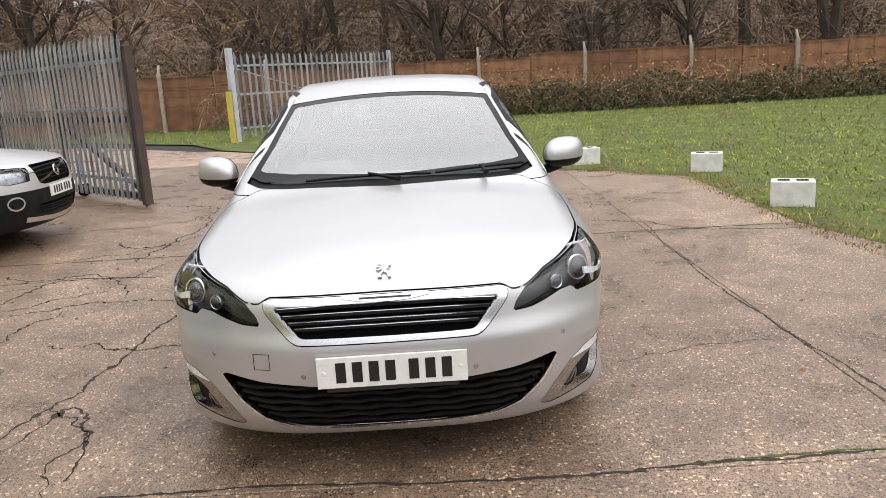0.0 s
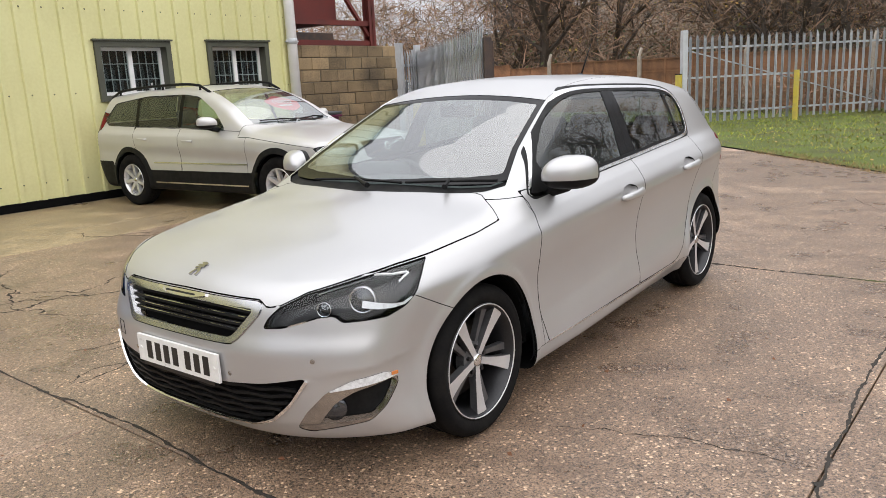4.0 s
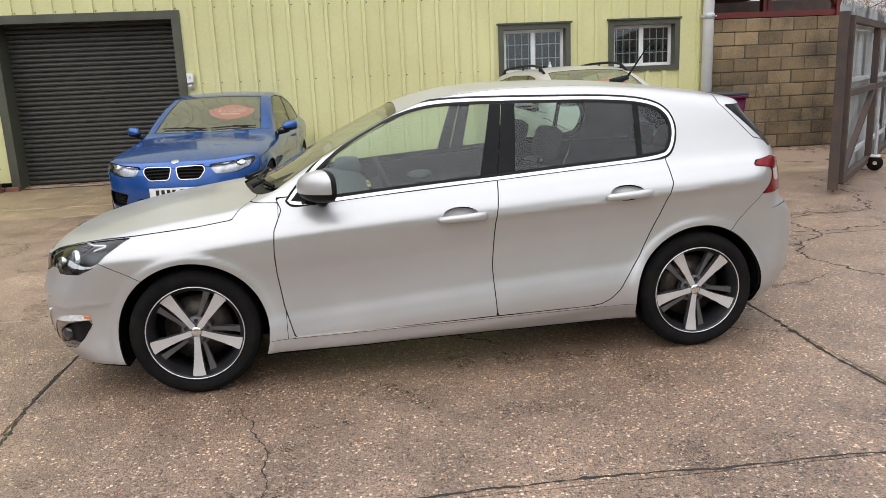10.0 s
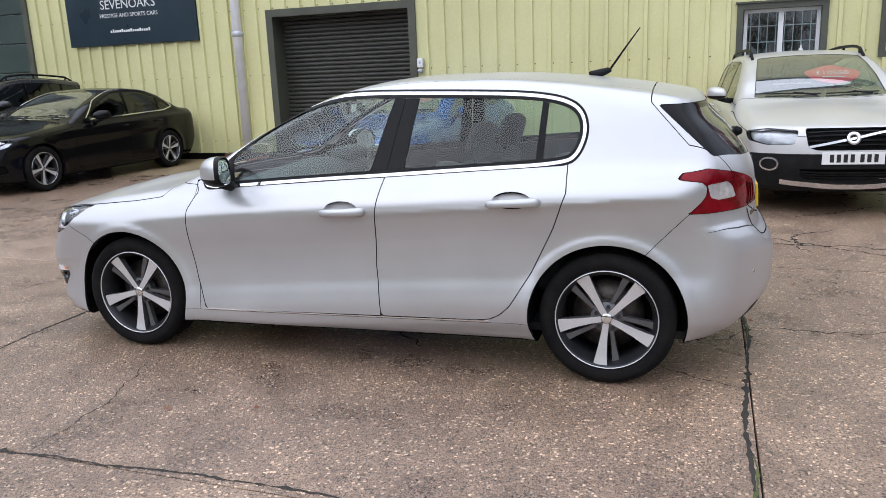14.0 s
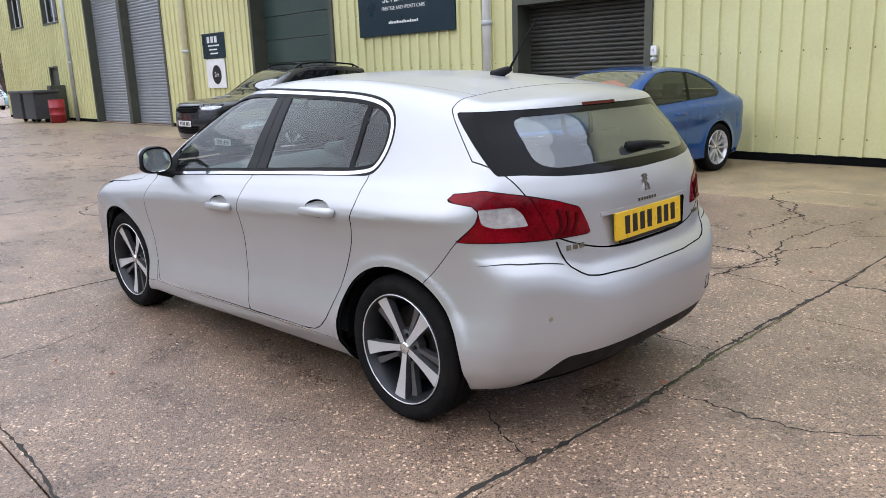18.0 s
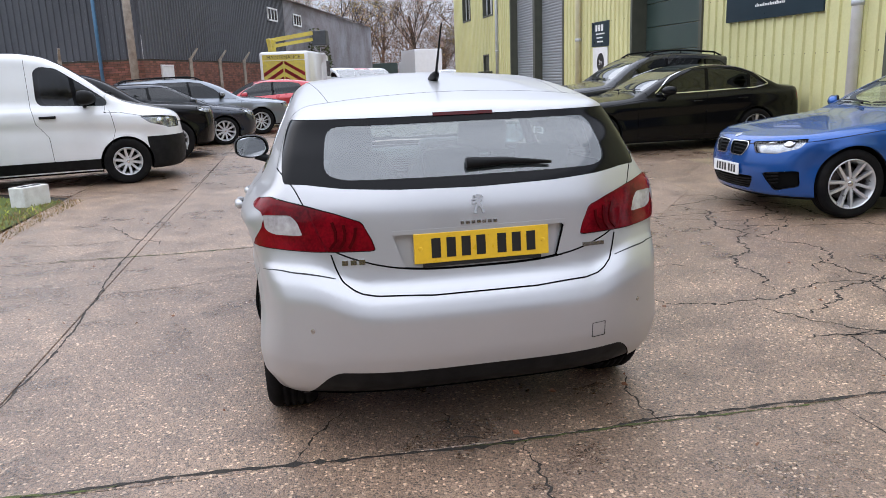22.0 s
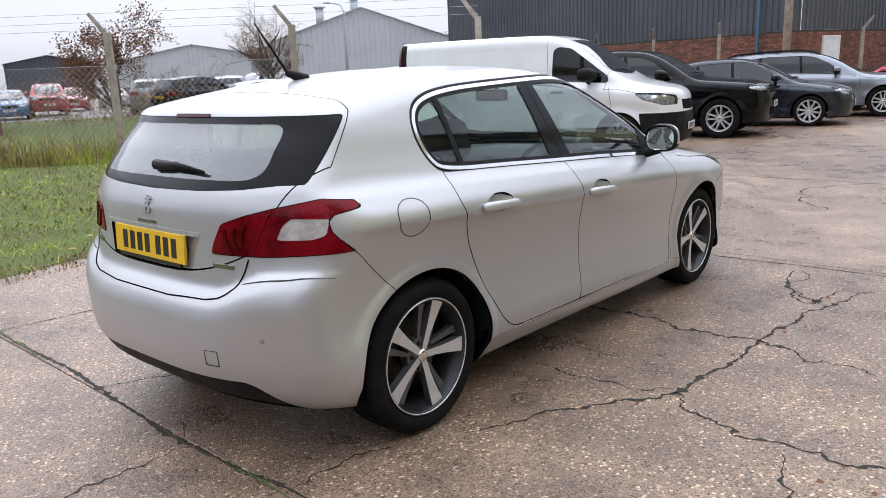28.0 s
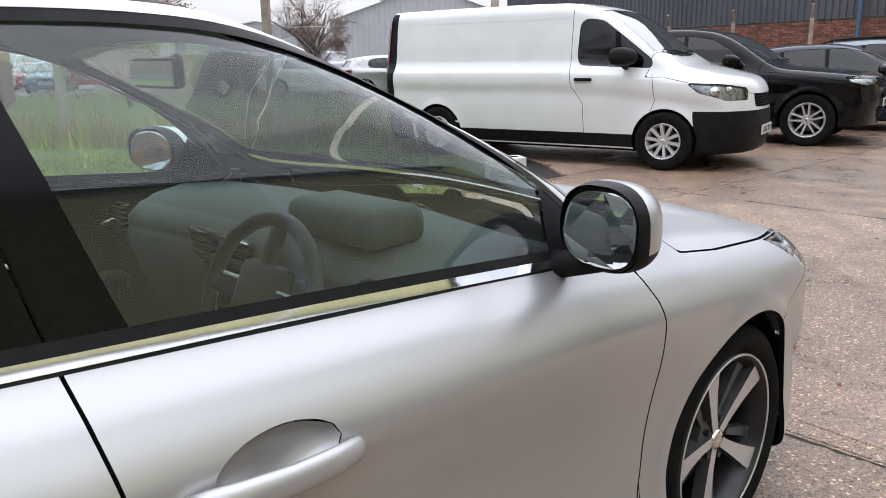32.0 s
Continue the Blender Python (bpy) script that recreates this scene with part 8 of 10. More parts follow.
def vehicle(name, at, heading, S, paint_mat, label, category="car", cell=0.045, windows=(), pillars=(), screen=None, back=None, head=None, tail=None, grille=None, plate_h=(0.5, 0.8),
            rim=0.22, style="plain", spokes=5, kind="a", clad=None, interior=True, mirror=None, handles=(), rails=False, front_plate=True, glass_side=None, extra=None, group="", tyre_w=0.21, price=False, bands=None):
    """A parked vehicle: at is the ground point under the middle of its nose, heading the way the nose points (degrees)."""
    car = thing(name, pose(at[0], at[1], 0, 0, 0, heading + 90), label, category, group)
    sh = Shell(S)
    sk = Skin(sh, cell)
    qf = lambda w, l: w + 0.5 * l
    L = S["len"]
    qr = lambda w, l: w + 0.5 * (L - l)
    gs = glass_side or M_GLASS_DARK
    lining = []
    if windows:
        lim = (lambda l: np.interp(l, [screen[0], screen[1], screen[1] + 0.4], [screen[2] + 0.02, screen[3] + 0.02, 0.4])) if screen else (lambda l: 0.35)
        win = sk.take(lambda w, l, h: np.minimum(poly_field(round_poly(windows, 0.05), l, h), w - lim(l)), 0.003)
        rest = win
        for p in pillars:
            a, b = p if isinstance(p, tuple) else (p, 0.0)
            seg, rest2 = sk.take(lambda w, l, h: a + b * (h - 1.0) - 0.03 - l, 0.0, rest)
            sk.mesh("side_window", seg, gs, car, "dark side window glass", lift=-0.004, both=False)
            bar, rest = sk.take(lambda w, l, h: a + b * (h - 1.0) + 0.03 - l, 0.0, rest2)
            sk.mesh("window_pillar", bar, M_GLOSSBLK, car, both=False)
        sk.mesh("side_window", rest, gs, car, "dark side window glass", lift=-0.004, both=False)
    if screen:
        l0, l1, s0, s1 = screen
        ws = sk.take(lambda w, l, h: np.minimum.reduce([l - l0 - 0.25 * w * w, l1 - l, np.interp(l, [l0, l1], [s0, s1]) - w, h - S["belt"][0][1] + 0.1]), 0.003)
        sk.mesh("windscreen", ws, M_GLASS_WS, car, "clear windscreen", lift=-0.003)
    if back:
        z0, z1, b0, b1, lmin = back
        rw = sk.take(lambda w, l, h: np.minimum.reduce([h - z0, z1 - h, np.interp(h, [z0, z1], [b0, b1]) - w, l - lmin]), 0.003)
        sk.mesh("rear_window", rw, M_GLASS_DARK, car, "dark rear window", lift=-0.003)
    if head:
        hl = sk.take(lambda w, l, h: np.minimum(poly_field(round_poly(head, 0.02), qf(w, l), h), 1.0 - l), 0.003)
        obs = sk.mesh("headlight", hl, M_CLEAR, car, "clear headlight", both=False)
        for s, ob in zip((1, -1), obs):
            o = sk.mesh("lamp_housing", hl, M_LAMPBLK2, ob, lift=-0.04, both=False)
            bpy.data.objects.remove(o[1 if s > 0 else 0])
            qs = [p[0] for p in head]
            hs_ = [p[1] for p in head]
            for fq in (0.35, 0.65):
                q, hh = min(qs) + (max(qs) - min(qs)) * fq, sum(hs_) / len(hs_)
                w0 = q * 0.80
                m = seat_at(sh, (s * w0, max(0.02, 2 * (q - w0)), hh), -0.022, (1, 0, 0))
                bm = bmesh.new()
                lathe(bm, [(0.0, 0.012), (0.03, 0.006), (0.042, -0.004), (0.055, 0.0), (0.058, -0.015)], 16, 'Z')
                for v in bm.verts:
                    v.co = m @ v.co
                part("lamp_bowl", bm, M_REFLECT, ob, "", True)
    if tail:
        tl = sk.take(lambda w, l, h: np.minimum(poly_field(round_poly(tail, 0.02), qr(w, l), h), l - L + 1.0), 0.003)
        sk.mesh("tail_light", tl, M_REDLENS, car, "red tail light", both=False)
    for la in S["axles"]:
        sk.take(lambda w, l, h: np.minimum(S["arch"] - np.hypot(l - la, h - S["wheel_r"]), w - 0.5))
        arch_liner(car, la, S["arch"] + 0.01, 0.5, S["wide"] - 0.09, S["wheel_r"])
    if grille:
        for g in grille:
            gi = sk.take(lambda w, l, h: np.minimum(poly_field(round_poly(g, 0.02), w, h), 0.6 - l), 0.002)
            o = sk.mesh("grille", gi, M_UNDER, car, "black front grille", lift=-0.03, both=min(p[0] for p in g) <= 0)
            ys = [p[1] for p in g]
            xs = [p[0] for p in g]
            lo, hi = min(ys), max(ys)
            x0, x1 = max(0.0, min(xs)), max(xs)
            if o and hi - lo > 0.09:
                for i in range(1, 5):
                    hh = lo + (hi - lo) * i / 5
                    for s in ((1,) if x0 <= 0.0 else (1, -1)):
                        pts = [(s * w, 0.08, hh) for w in np.linspace(-x1 * 0.93 if x0 <= 0 else x0 * 1.1, x1 * 0.93, 9)]
                        part("grille_bar", strip(sh, pts, 0.012, -0.012, 0.006), M_BLACK, o[0])
    if clad:
        ca = sk.take(lambda w, l, h: clad(w, l, h), 0.001)
        sk.mesh("cladding", ca, M_BLACK, car, "black plastic lower cladding", lift=0.003)
    if bands:
        for nm, mt, fn in bands:
            sk.mesh(nm, sk.take(lambda w, l, h: fn(w, l, h), 0.0), mt, car, lift=0.002)
    # panels: bonnet, roof, sides
    ax = S["axles"]
    under = sk.take(lambda w, l, h: S["floor"] + 0.03 - h)
    sk.mesh("underside", under, M_UNDER, car)
    if screen:
        bon = sk.take(lambda w, l, h: np.minimum.reduce([screen[0] - 0.02 + 0.25 * w * w - l, h - np.interp(l, [0, screen[0]], [S["belt"][0][1] - 0.13, pch(S["belt"], screen[0]) - 0.05])]), 0.003)
        sk.mesh("bonnet", bon, paint_mat, car, "painted bonnet", rim=0.012)
    if handles:
        # door cuts through the sides
        for (d0, d1, slant) in handles:
            dr = sk.take(lambda w, l, h: np.minimum.reduce([l - d0, d1 + slant * (h - 0.6) - l, h - 0.27, pch(S["belt"], l) + 0.01 - h, w - 0.4]), 0.003)
            sk.mesh("door", dr, paint_mat, car, "painted side door", both=False, rim=0.012)
            for s in (-1, 1):
                m = seat_at(sh, (s * S["wide"], d1 + slant * 0.3 - 0.20, float(pch(S["belt"], d1)) - 0.14), 0.0, (0, 1, 0))
                bm = bmesh.new()
                tube(bm, [m @ Vector(q) for q in ((-0.09, 0, 0.0), (-0.07, 0, 0.03), (0.07, 0, 0.032), (0.09, 0, 0.0))], 0.012, 6)
                part("door_handle", bm, paint_mat if paint_mat is not M_WHITEP else M_BLACK, car, "", True)
    lining.append(list(sk.f))
    sk.mesh("body", sk.f, paint_mat, car, "painted body shell", rim=0.012)
    lin = [f for fs in lining for f in fs]
    sk.mesh("inner_lining", lin, M_TRIM, car, lift=-0.03)
    for s in (-1, 1):
        for i, la in enumerate(ax):
            wheel(car, kind, s * (S["wide"] - 0.03 - tyre_w / 2 - 0.02), la, S["wheel_r"], rim, tyre_w, spokes, style, 0.0, 17 + 40 * i + 9 * s)
        if mirror:
            mirror_parts(car, (s * (S["wide"] + 0.055), mirror[0], mirror[1]), mirror[2] if len(mirror) > 2 else paint_mat, mirror[3] if len(mirror) > 3 else 0.95, s)
    if front_plate:
        plate(car, sh, (0.0, 0.03, plate_h[0]), 0.52, 0.111, M_PLATEW, (1, 0, 0), True, 0.014)
    plate(car, sh, (0.0, L, plate_h[1]), 0.52, 0.111, M_PLATEY, (-1, 0, 0), False, 0.010)
    if screen:
        wz = float(sh.top(screen[0] + 0.08))
        wiper(car, sh, (-0.55, screen[0] + 0.14, wz), (0.0, screen[0] + 0.06, wz), (-0.05, screen[0] + 0.01, wz))
        wiper(car, sh, (0.05, screen[0] + 0.06, wz), (0.58, screen[0] + 0.14, wz), (0.5, screen[0] + 0.06, wz))
    if interior and screen:
        zf = S["belt"][0][1]
        part("dashboard", bx(-S["wide"] + 0.2, S["wide"] - 0.2, screen[0] + 0.15, screen[0] + 0.65, 0.55, float(sh.top(screen[0])) - 0.02, 0.04), M_DASH, car)
        for x in (-0.36, 0.36):
            seat(car, x, screen[1] + 0.35, float(pch(S["belt"], screen[1])) - 0.62)
        bm = bmesh.new()
        lathe(bm, [(0.165, -0.012), (0.18, 0.0), (0.165, 0.012), (0.15, 0.0), (0.165, -0.012)], 24, 'Y')
        for v in bm.verts:
            v.co = Matrix.Translation((-0.36, screen[0] + 0.78, float(pch(S["belt"], screen[0])) - 0.06)) @ Matrix.Rotation(radians(-24), 4, 'X') @ v.co
        part("steering_wheel", bm, M_TRIM, car, "", True)
    if rails:
        for s in (-1, 1):
            bm = bmesh.new()
            ls = np.linspace(rails[0], rails[1], 12)
            ww = rails[2]
            pts = [(s * ww, l, float(sh.top(l)) - S["crown"] * ww * ww + (0.055 if 0 < i < 11 else 0.0)) for i, l in enumerate(ls)]
            tube(bm, pts, 0.018, 8)
            for l in (ls[1], ls[5], ls[10]):
                z = float(sh.top(l)) - S["crown"] * ww * ww
                tube(bm, [(s * ww, l, z - 0.02), (s * ww, l, z + 0.05)], 0.016, 6)
            part("roof_rail", bm, M_BLACK, car, "black roof rail", True)
    if price:
        # price sticker behind the screen: a red cloud with white bars
        m = seat_at(sh, (price[0], screen[0] + (screen[1] - screen[0]) * 0.52, 1.2), -0.02, (1, 0, 0))
        bm = bmesh.new()
        n = 24
        ring = [bm.verts.new(m @ Vector((0.28 * math.cos(a) * (1 + 0.06 * math.sin(5 * a)), 0.185 * math.sin(a) * (1 + 0.1 * math.cos(4 * a)), 0))) for a in (2 * math.pi * i / n for i in range(n))]
        bm.faces.new(ring)
        st = part("price_sticker", bm, M_STICKER, car, "red and white price sticker")
        words("price", price[1], 0.115, M_SIGNTXT, st, m @ Matrix.Translation((0, 0.03, 0.003)), 0.0005)
        part("sticker_bar", bx(-0.12, 0.12, -0.07, -0.045, 0.001, 0.003, 0, m), M_SIGNTXT, st)
    if extra:
        extra(car, sh, sk)
    return car


M_LAMPBLK2 = mat("bright_lamp_housing", (0.62, 0.62, 0.64), (0.22, 0.22, 0.23), rough=0.2, scale=22, metal=0.7)
M_STICKER = mat("red_sticker", (0.80, 0.07, 0.08), (0.72, 0.06, 0.07), rough=0.4)

COUPE = body_spec(4.43, 1.77, 1.42, (0.79, 3.48), 0.32,
                  [(-0.2, 0.60), (0.05, 0.72), (0.4, 0.82), (0.9, 0.89), (1.35, 0.945), (1.5, 1.0), (1.85, 1.18), (2.15, 1.31), (2.4, 1.385), (2.75, 1.415), (3.05, 1.395), (3.4, 1.31), (3.7, 1.19), (3.92, 1.08), (4.1, 1.035), (4.4, 1.01), (4.7, 0.98)],
                  [(0.1, 0.16), (0.25, 0.05), (0.45, 0.0), (0.6, 0.02), (0.72, 0.06), (0.95, 0.25)],
                  [(0.2, 4.25), (0.35, 4.36), (0.55, 4.42), (0.8, 4.40), (0.98, 4.36), (1.05, 4.32), (1.5, 4.1)],
                  [(-0.2, 0.80), (1.4, 0.89), (2.5, 0.945), (3.6, 0.985), (4.5, 1.0)], 0.18, nose=(0.36, 2.8), flare=0.018)


KIDNEY = [(0.020, 0.688), (0.305, 0.708), (0.322, 0.645), (0.255, 0.556), (0.050, 0.556)]


def bmw_extra(car, sh, sk):
    for s in (-1, 1):
        loop = round_poly(KIDNEY, 0.035, 5)
        pts = [(s * w, 0.05, h) for w, h in loop + loop[:1]]
        part("grille_ring", strip(sh, pts, 0.009, 0.004, 0.004, 60), M_SATIN, car, "bright kidney-shaped grille ring")
    m = seat_at(sh, (0, 0.10, 0.775), 0.002, (1, 0, 0))
    bm = bmesh.new()
    lathe(bm, [(0.0, 0.004), (0.034, 0.003), (0.04, 0.0)], 18, 'Z')
    for v in bm.verts:
        v.co = m @ v.co
    part("badge", bm, M_SATIN, car, "round plain badge")


vehicle("coupe_car", (-3.88, 2.30), -5.0, COUPE, M_BLUE, "metallic blue two-door coupe parked nose out against the hall", cell=0.035,
        windows=[(1.70, 0.925), (2.6, 0.965), (3.50, 1.00), (3.58, 1.04), (3.38, 1.20), (3.0, 1.315), (2.6, 1.345), (2.35, 1.325), (2.05, 1.19)], pillars=[(2.85, 0.15)],
        screen=(1.42, 2.30, 0.66, 0.52), back=(1.08, 1.34, 0.60, 0.50, 3.2), head=[(0.40, 0.70), (0.46, 0.60), (0.70, 0.605), (0.92, 0.66), (0.99, 0.745), (0.72, 0.72)], tail=[(0.45, 0.80), (0.95, 0.80), (0.95, 0.93), (0.45, 0.93)],
        grille=[KIDNEY, [(-0.4, 0.375), (0.42, 0.375), (0.34, 0.255), (-0.4, 0.245)], [(0.52, 0.42), (0.78, 0.455), (0.78, 0.31), (0.60, 0.255)]],
        plate_h=(0.43, 0.75), rim=0.228, style="double", kind="coupe", mirror=(1.72, 0.975, M_BLUE, 0.8), handles=[(1.42, 2.72, 0.12)], price=(0.22, "£11250"), extra=bmw_extra, glass_side=M_GLASS_TINT)

SALOON = body_spec(4.69, 1.81, 1.44, (0.80, 3.64), 0.33,
                   [(-0.2, 0.60), (0.05, 0.74), (0.4, 0.85), (0.9, 0.925), (1.4, 0.975), (1.55, 1.03), (2.0, 1.25), (2.3, 1.36), (2.6, 1.425), (2.9, 1.44), (3.25, 1.42), (3.6, 1.33), (3.95, 1.17), (4.15, 1.085), (4.4, 1.05), (4.65, 1.02), (4.9, 0.98)],
                   [(0.1, 0.14), (0.25, 0.04), (0.45, 0.0), (0.65, 0.02), (0.78, 0.06), (0.95, 0.25)],
                   [(0.2, 4.5), (0.35, 4.62), (0.55, 4.69), (0.8, 4.67), (1.0, 4.62), (1.1, 4.55), (1.5, 4.3)],
                   [(-0.2, 0.83), (1.5, 0.93), (2.5, 0.965), (3.8, 1.0), (4.7, 1.0)], 0.17, nose=(0.34, 2.8))


def chrome_line(pts_of):
    def f(car, sh, sk):
        for s in (-1, 1):
            pts = [(s * w, l, h) for w, l, h in pts_of]
            part("window_trim", strip(sh, pts, 0.018, 0.002, 0.004), M_CHROME, car, "bright window trim")
    return f


WIN_SAL = [(1.80, 0.955), (2.6, 0.985), (3.62, 1.02), (3.85, 1.06), (3.55, 1.24), (3.2, 1.345), (2.8, 1.365), (2.5, 1.345), (2.15, 1.20)]
vehicle("saloon_car", (-3.79, -3.60), 0.5, SALOON, M_BLACKP, "glossy black four-door saloon parked nose out", cell=0.04, windows=WIN_SAL, pillars=[(2.72, 0.1), (3.50, 0.1)],
        screen=(1.48, 2.42, 0.66, 0.52), back=(1.12, 1.36, 0.60, 0.5, 3.4), head=[(0.46, 0.74), (0.50, 0.63), (0.75, 0.64), (0.95, 0.69), (1.02, 0.77), (0.75, 0.77)], tail=[(0.45, 0.8), (0.95, 0.78), (0.95, 0.95), (0.45, 0.95)],
        grille=[[(-0.4, 0.735), (0.40, 0.735), (0.36, 0.60), (0.28, 0.53), (-0.4, 0.53)], [(0.48, 0.42), (0.76, 0.44), (0.78, 0.32), (0.55, 0.27)]], plate_h=(0.42, 0.8), rim=0.235, style="twotone", kind="saloon",
        mirror=(1.95, 1.02), handles=[(1.45, 2.68, 0.08), (2.69, 3.45, 0.3)],
        extra=chrome_line([(0.77, 1.80, 0.945), (0.79, 2.6, 0.972), (0.79, 3.62, 1.005), (0.74, 3.88, 1.05), (0.68, 3.58, 1.26), (0.62, 3.2, 1.37), (0.60, 2.8, 1.39), (0.62, 2.45, 1.355), (0.66, 2.12, 1.22), (0.76, 1.78, 0.96)]))

ESTATE = body_spec(4.84, 1.88, 1.58, (0.95, 3.765), 0.35,
                   [(-0.2, 0.70), (0.05, 0.83), (0.4, 0.92), (0.9, 0.985), (1.35, 1.03), (1.5, 1.085), (1.9, 1.32), (2.2, 1.45), (2.5, 1.53), (2.9, 1.565), (3.5, 1.56), (4.1, 1.53), (4.5, 1.49), (4.9, 1.43)],
                   [(0.1, 0.18), (0.3, 0.05), (0.5, 0.0), (0.7, 0.02), (0.85, 0.07), (1.0, 0.25)],
                   [(0.2, 4.65), (0.4, 4.78), (0.6, 4.84), (0.85, 4.82), (1.05, 4.78), (1.25, 4.68), (1.5, 4.5), (1.7, 4.4)],
                   [(-0.2, 0.88), (1.5, 0.975), (2.6, 1.02), (4.0, 1.06), (4.8, 1.08)], 0.24, nose=(0.30, 2.8), tumble=0.36, flare=0.02)


def estate_clad(w, l, h):
    low = 0.50 - h
    arch = np.maximum(0.455 - np.hypot(l - 0.95, h - 0.35), 0.455 - np.hypot(l - 3.765, h - 0.35))
    fr = np.where((l < 0.75) | (l > 4.2), 0.60 - h, -1)
    return np.maximum(np.maximum(low, np.minimum(arch, w - 0.5)), fr)


def volvo_extra(car, sh, sk):
    m = seat_at(sh, (0, 0.05, 0.735), 0.012, (1, 0, 0))
    bm = bmesh.new()
    lathe(bm, [(0.03, 0.0), (0.05, 0.008), (0.06, 0.0)], 20, 'Z')
    for v in bm.verts:
        v.co = m @ v.co
    part("badge", bm, M_CHROME, car, "round plain badge", True)
    part("grille_sash", strip(sh, [(-0.36, 0.06, 0.66), (0.0, 0.04, 0.735), (0.36, 0.08, 0.81)], 0.022, -0.004, 0.005), M_CHROME, car)
    for s in (-1, 1):
        pts = [(s * (0.66 + 0.09 * math.cos(a)), 0.2, 0.505 + 0.05 * math.sin(a)) for a in (2 * math.pi * i / 24 for i in range(25))]
        part("fog_light_ring", strip(sh, pts, 0.016, 0.006, 0.006, 40), M_SATIN, car, "silver ring round the fog light")
        part("rubbing_strip", strip(sh, [(s * 0.9, l, 0.60) for l in np.linspace(1.45, 3.25, 20)], 0.018, 0.004, 0.005), M_SATIN, car)
        part("sill_trim", strip(sh, [(s * 0.9, l, 0.34) for l in np.linspace(1.45, 3.25, 20)], 0.018, 0.006, 0.005), M_SATIN, car)
    part("bumper_skid", strip(sh, [(w, 0.1, 0.33) for w in np.linspace(-0.6, 0.6, 21)], 0.05, 0.006, 0.008), M_SATIN, car, "silver bumper skid plate")


WIN_EST = [(1.85, 1.005), (2.7, 1.045), (4.30, 1.085), (4.42, 1.15), (4.22, 1.38), (3.5, 1.455), (2.75, 1.455), (2.45, 1.42), (2.1, 1.24)]
vehicle("estate_car", (-3.80, 7.63), 4.6, ESTATE, M_SILVER2, "pale silver estate car with black plastic cladding", cell=0.04, windows=WIN_EST, pillars=[(2.72, 0.1), (3.62, 0.12)],
        screen=(1.42, 2.38, 0.68, 0.54), back=(1.12, 1.45, 0.60, 0.52, 4.2), head=[(0.50, 0.81), (0.52, 0.69), (0.80, 0.68), (1.02, 0.72), (1.08, 0.80), (0.80, 0.83)], tail=[(0.52, 0.8), (1.0, 0.8), (1.02, 1.25), (0.75, 1.3), (0.8, 1.0)],
        grille=[[(-0.4, 0.835), (0.40, 0.83), (0.37, 0.66), (0.3, 0.635), (-0.4, 0.635)], [(-0.45, 0.46), (0.46, 0.46), (0.40, 0.36), (-0.45, 0.35)]], plate_h=(0.56, 0.85), rim=0.215, style="plain", spokes=7, kind="estate",
        clad=estate_clad, mirror=(1.98, 1.10), handles=[(1.45, 2.68, 0.06), (2.69, 3.55, 0.25)], rails=(2.35, 4.45, 0.60), price=(0.18, "£10950"), extra=volvo_extra, glass_side=M_GLASS_TINT, tyre_w=0.225)

VAN = body_spec(5.0, 1.956, 1.965, (0.93, 4.03), 0.335,
                [(-0.2, 0.78), (0.0, 0.93), (0.15, 1.03), (0.5, 1.13), (0.85, 1.22), (1.05, 1.33), (1.4, 1.60), (1.7, 1.80), (1.95, 1.905), (2.3, 1.955), (3.0, 1.965), (4.9, 1.95), (5.2, 1.94)],
                [(0.1, 0.12), (0.3, 0.02), (0.5, 0.0), (0.75, 0.02), (0.95, 0.06), (1.2, 0.25)],
                [(0.2, 4.93), (0.5, 4.99), (1.0, 5.0), (1.7, 4.96), (2.0, 4.92)],
                [(-0.2, 0.98), (0.9, 1.10), (1.6, 1.17), (2.4, 1.20), (5.0, 1.20)], 0.2,
                [(-0.2, 0.80), (0.3, 0.86), (0.8, 0.915), (1.4, 0.935), (4.6, 0.935), (5.0, 0.915)], tumble=0.12, nose=(0.42, 2.8), tail=(0.10, 5.0), crown=0.05, k_side=0.13, k_end=0.07)


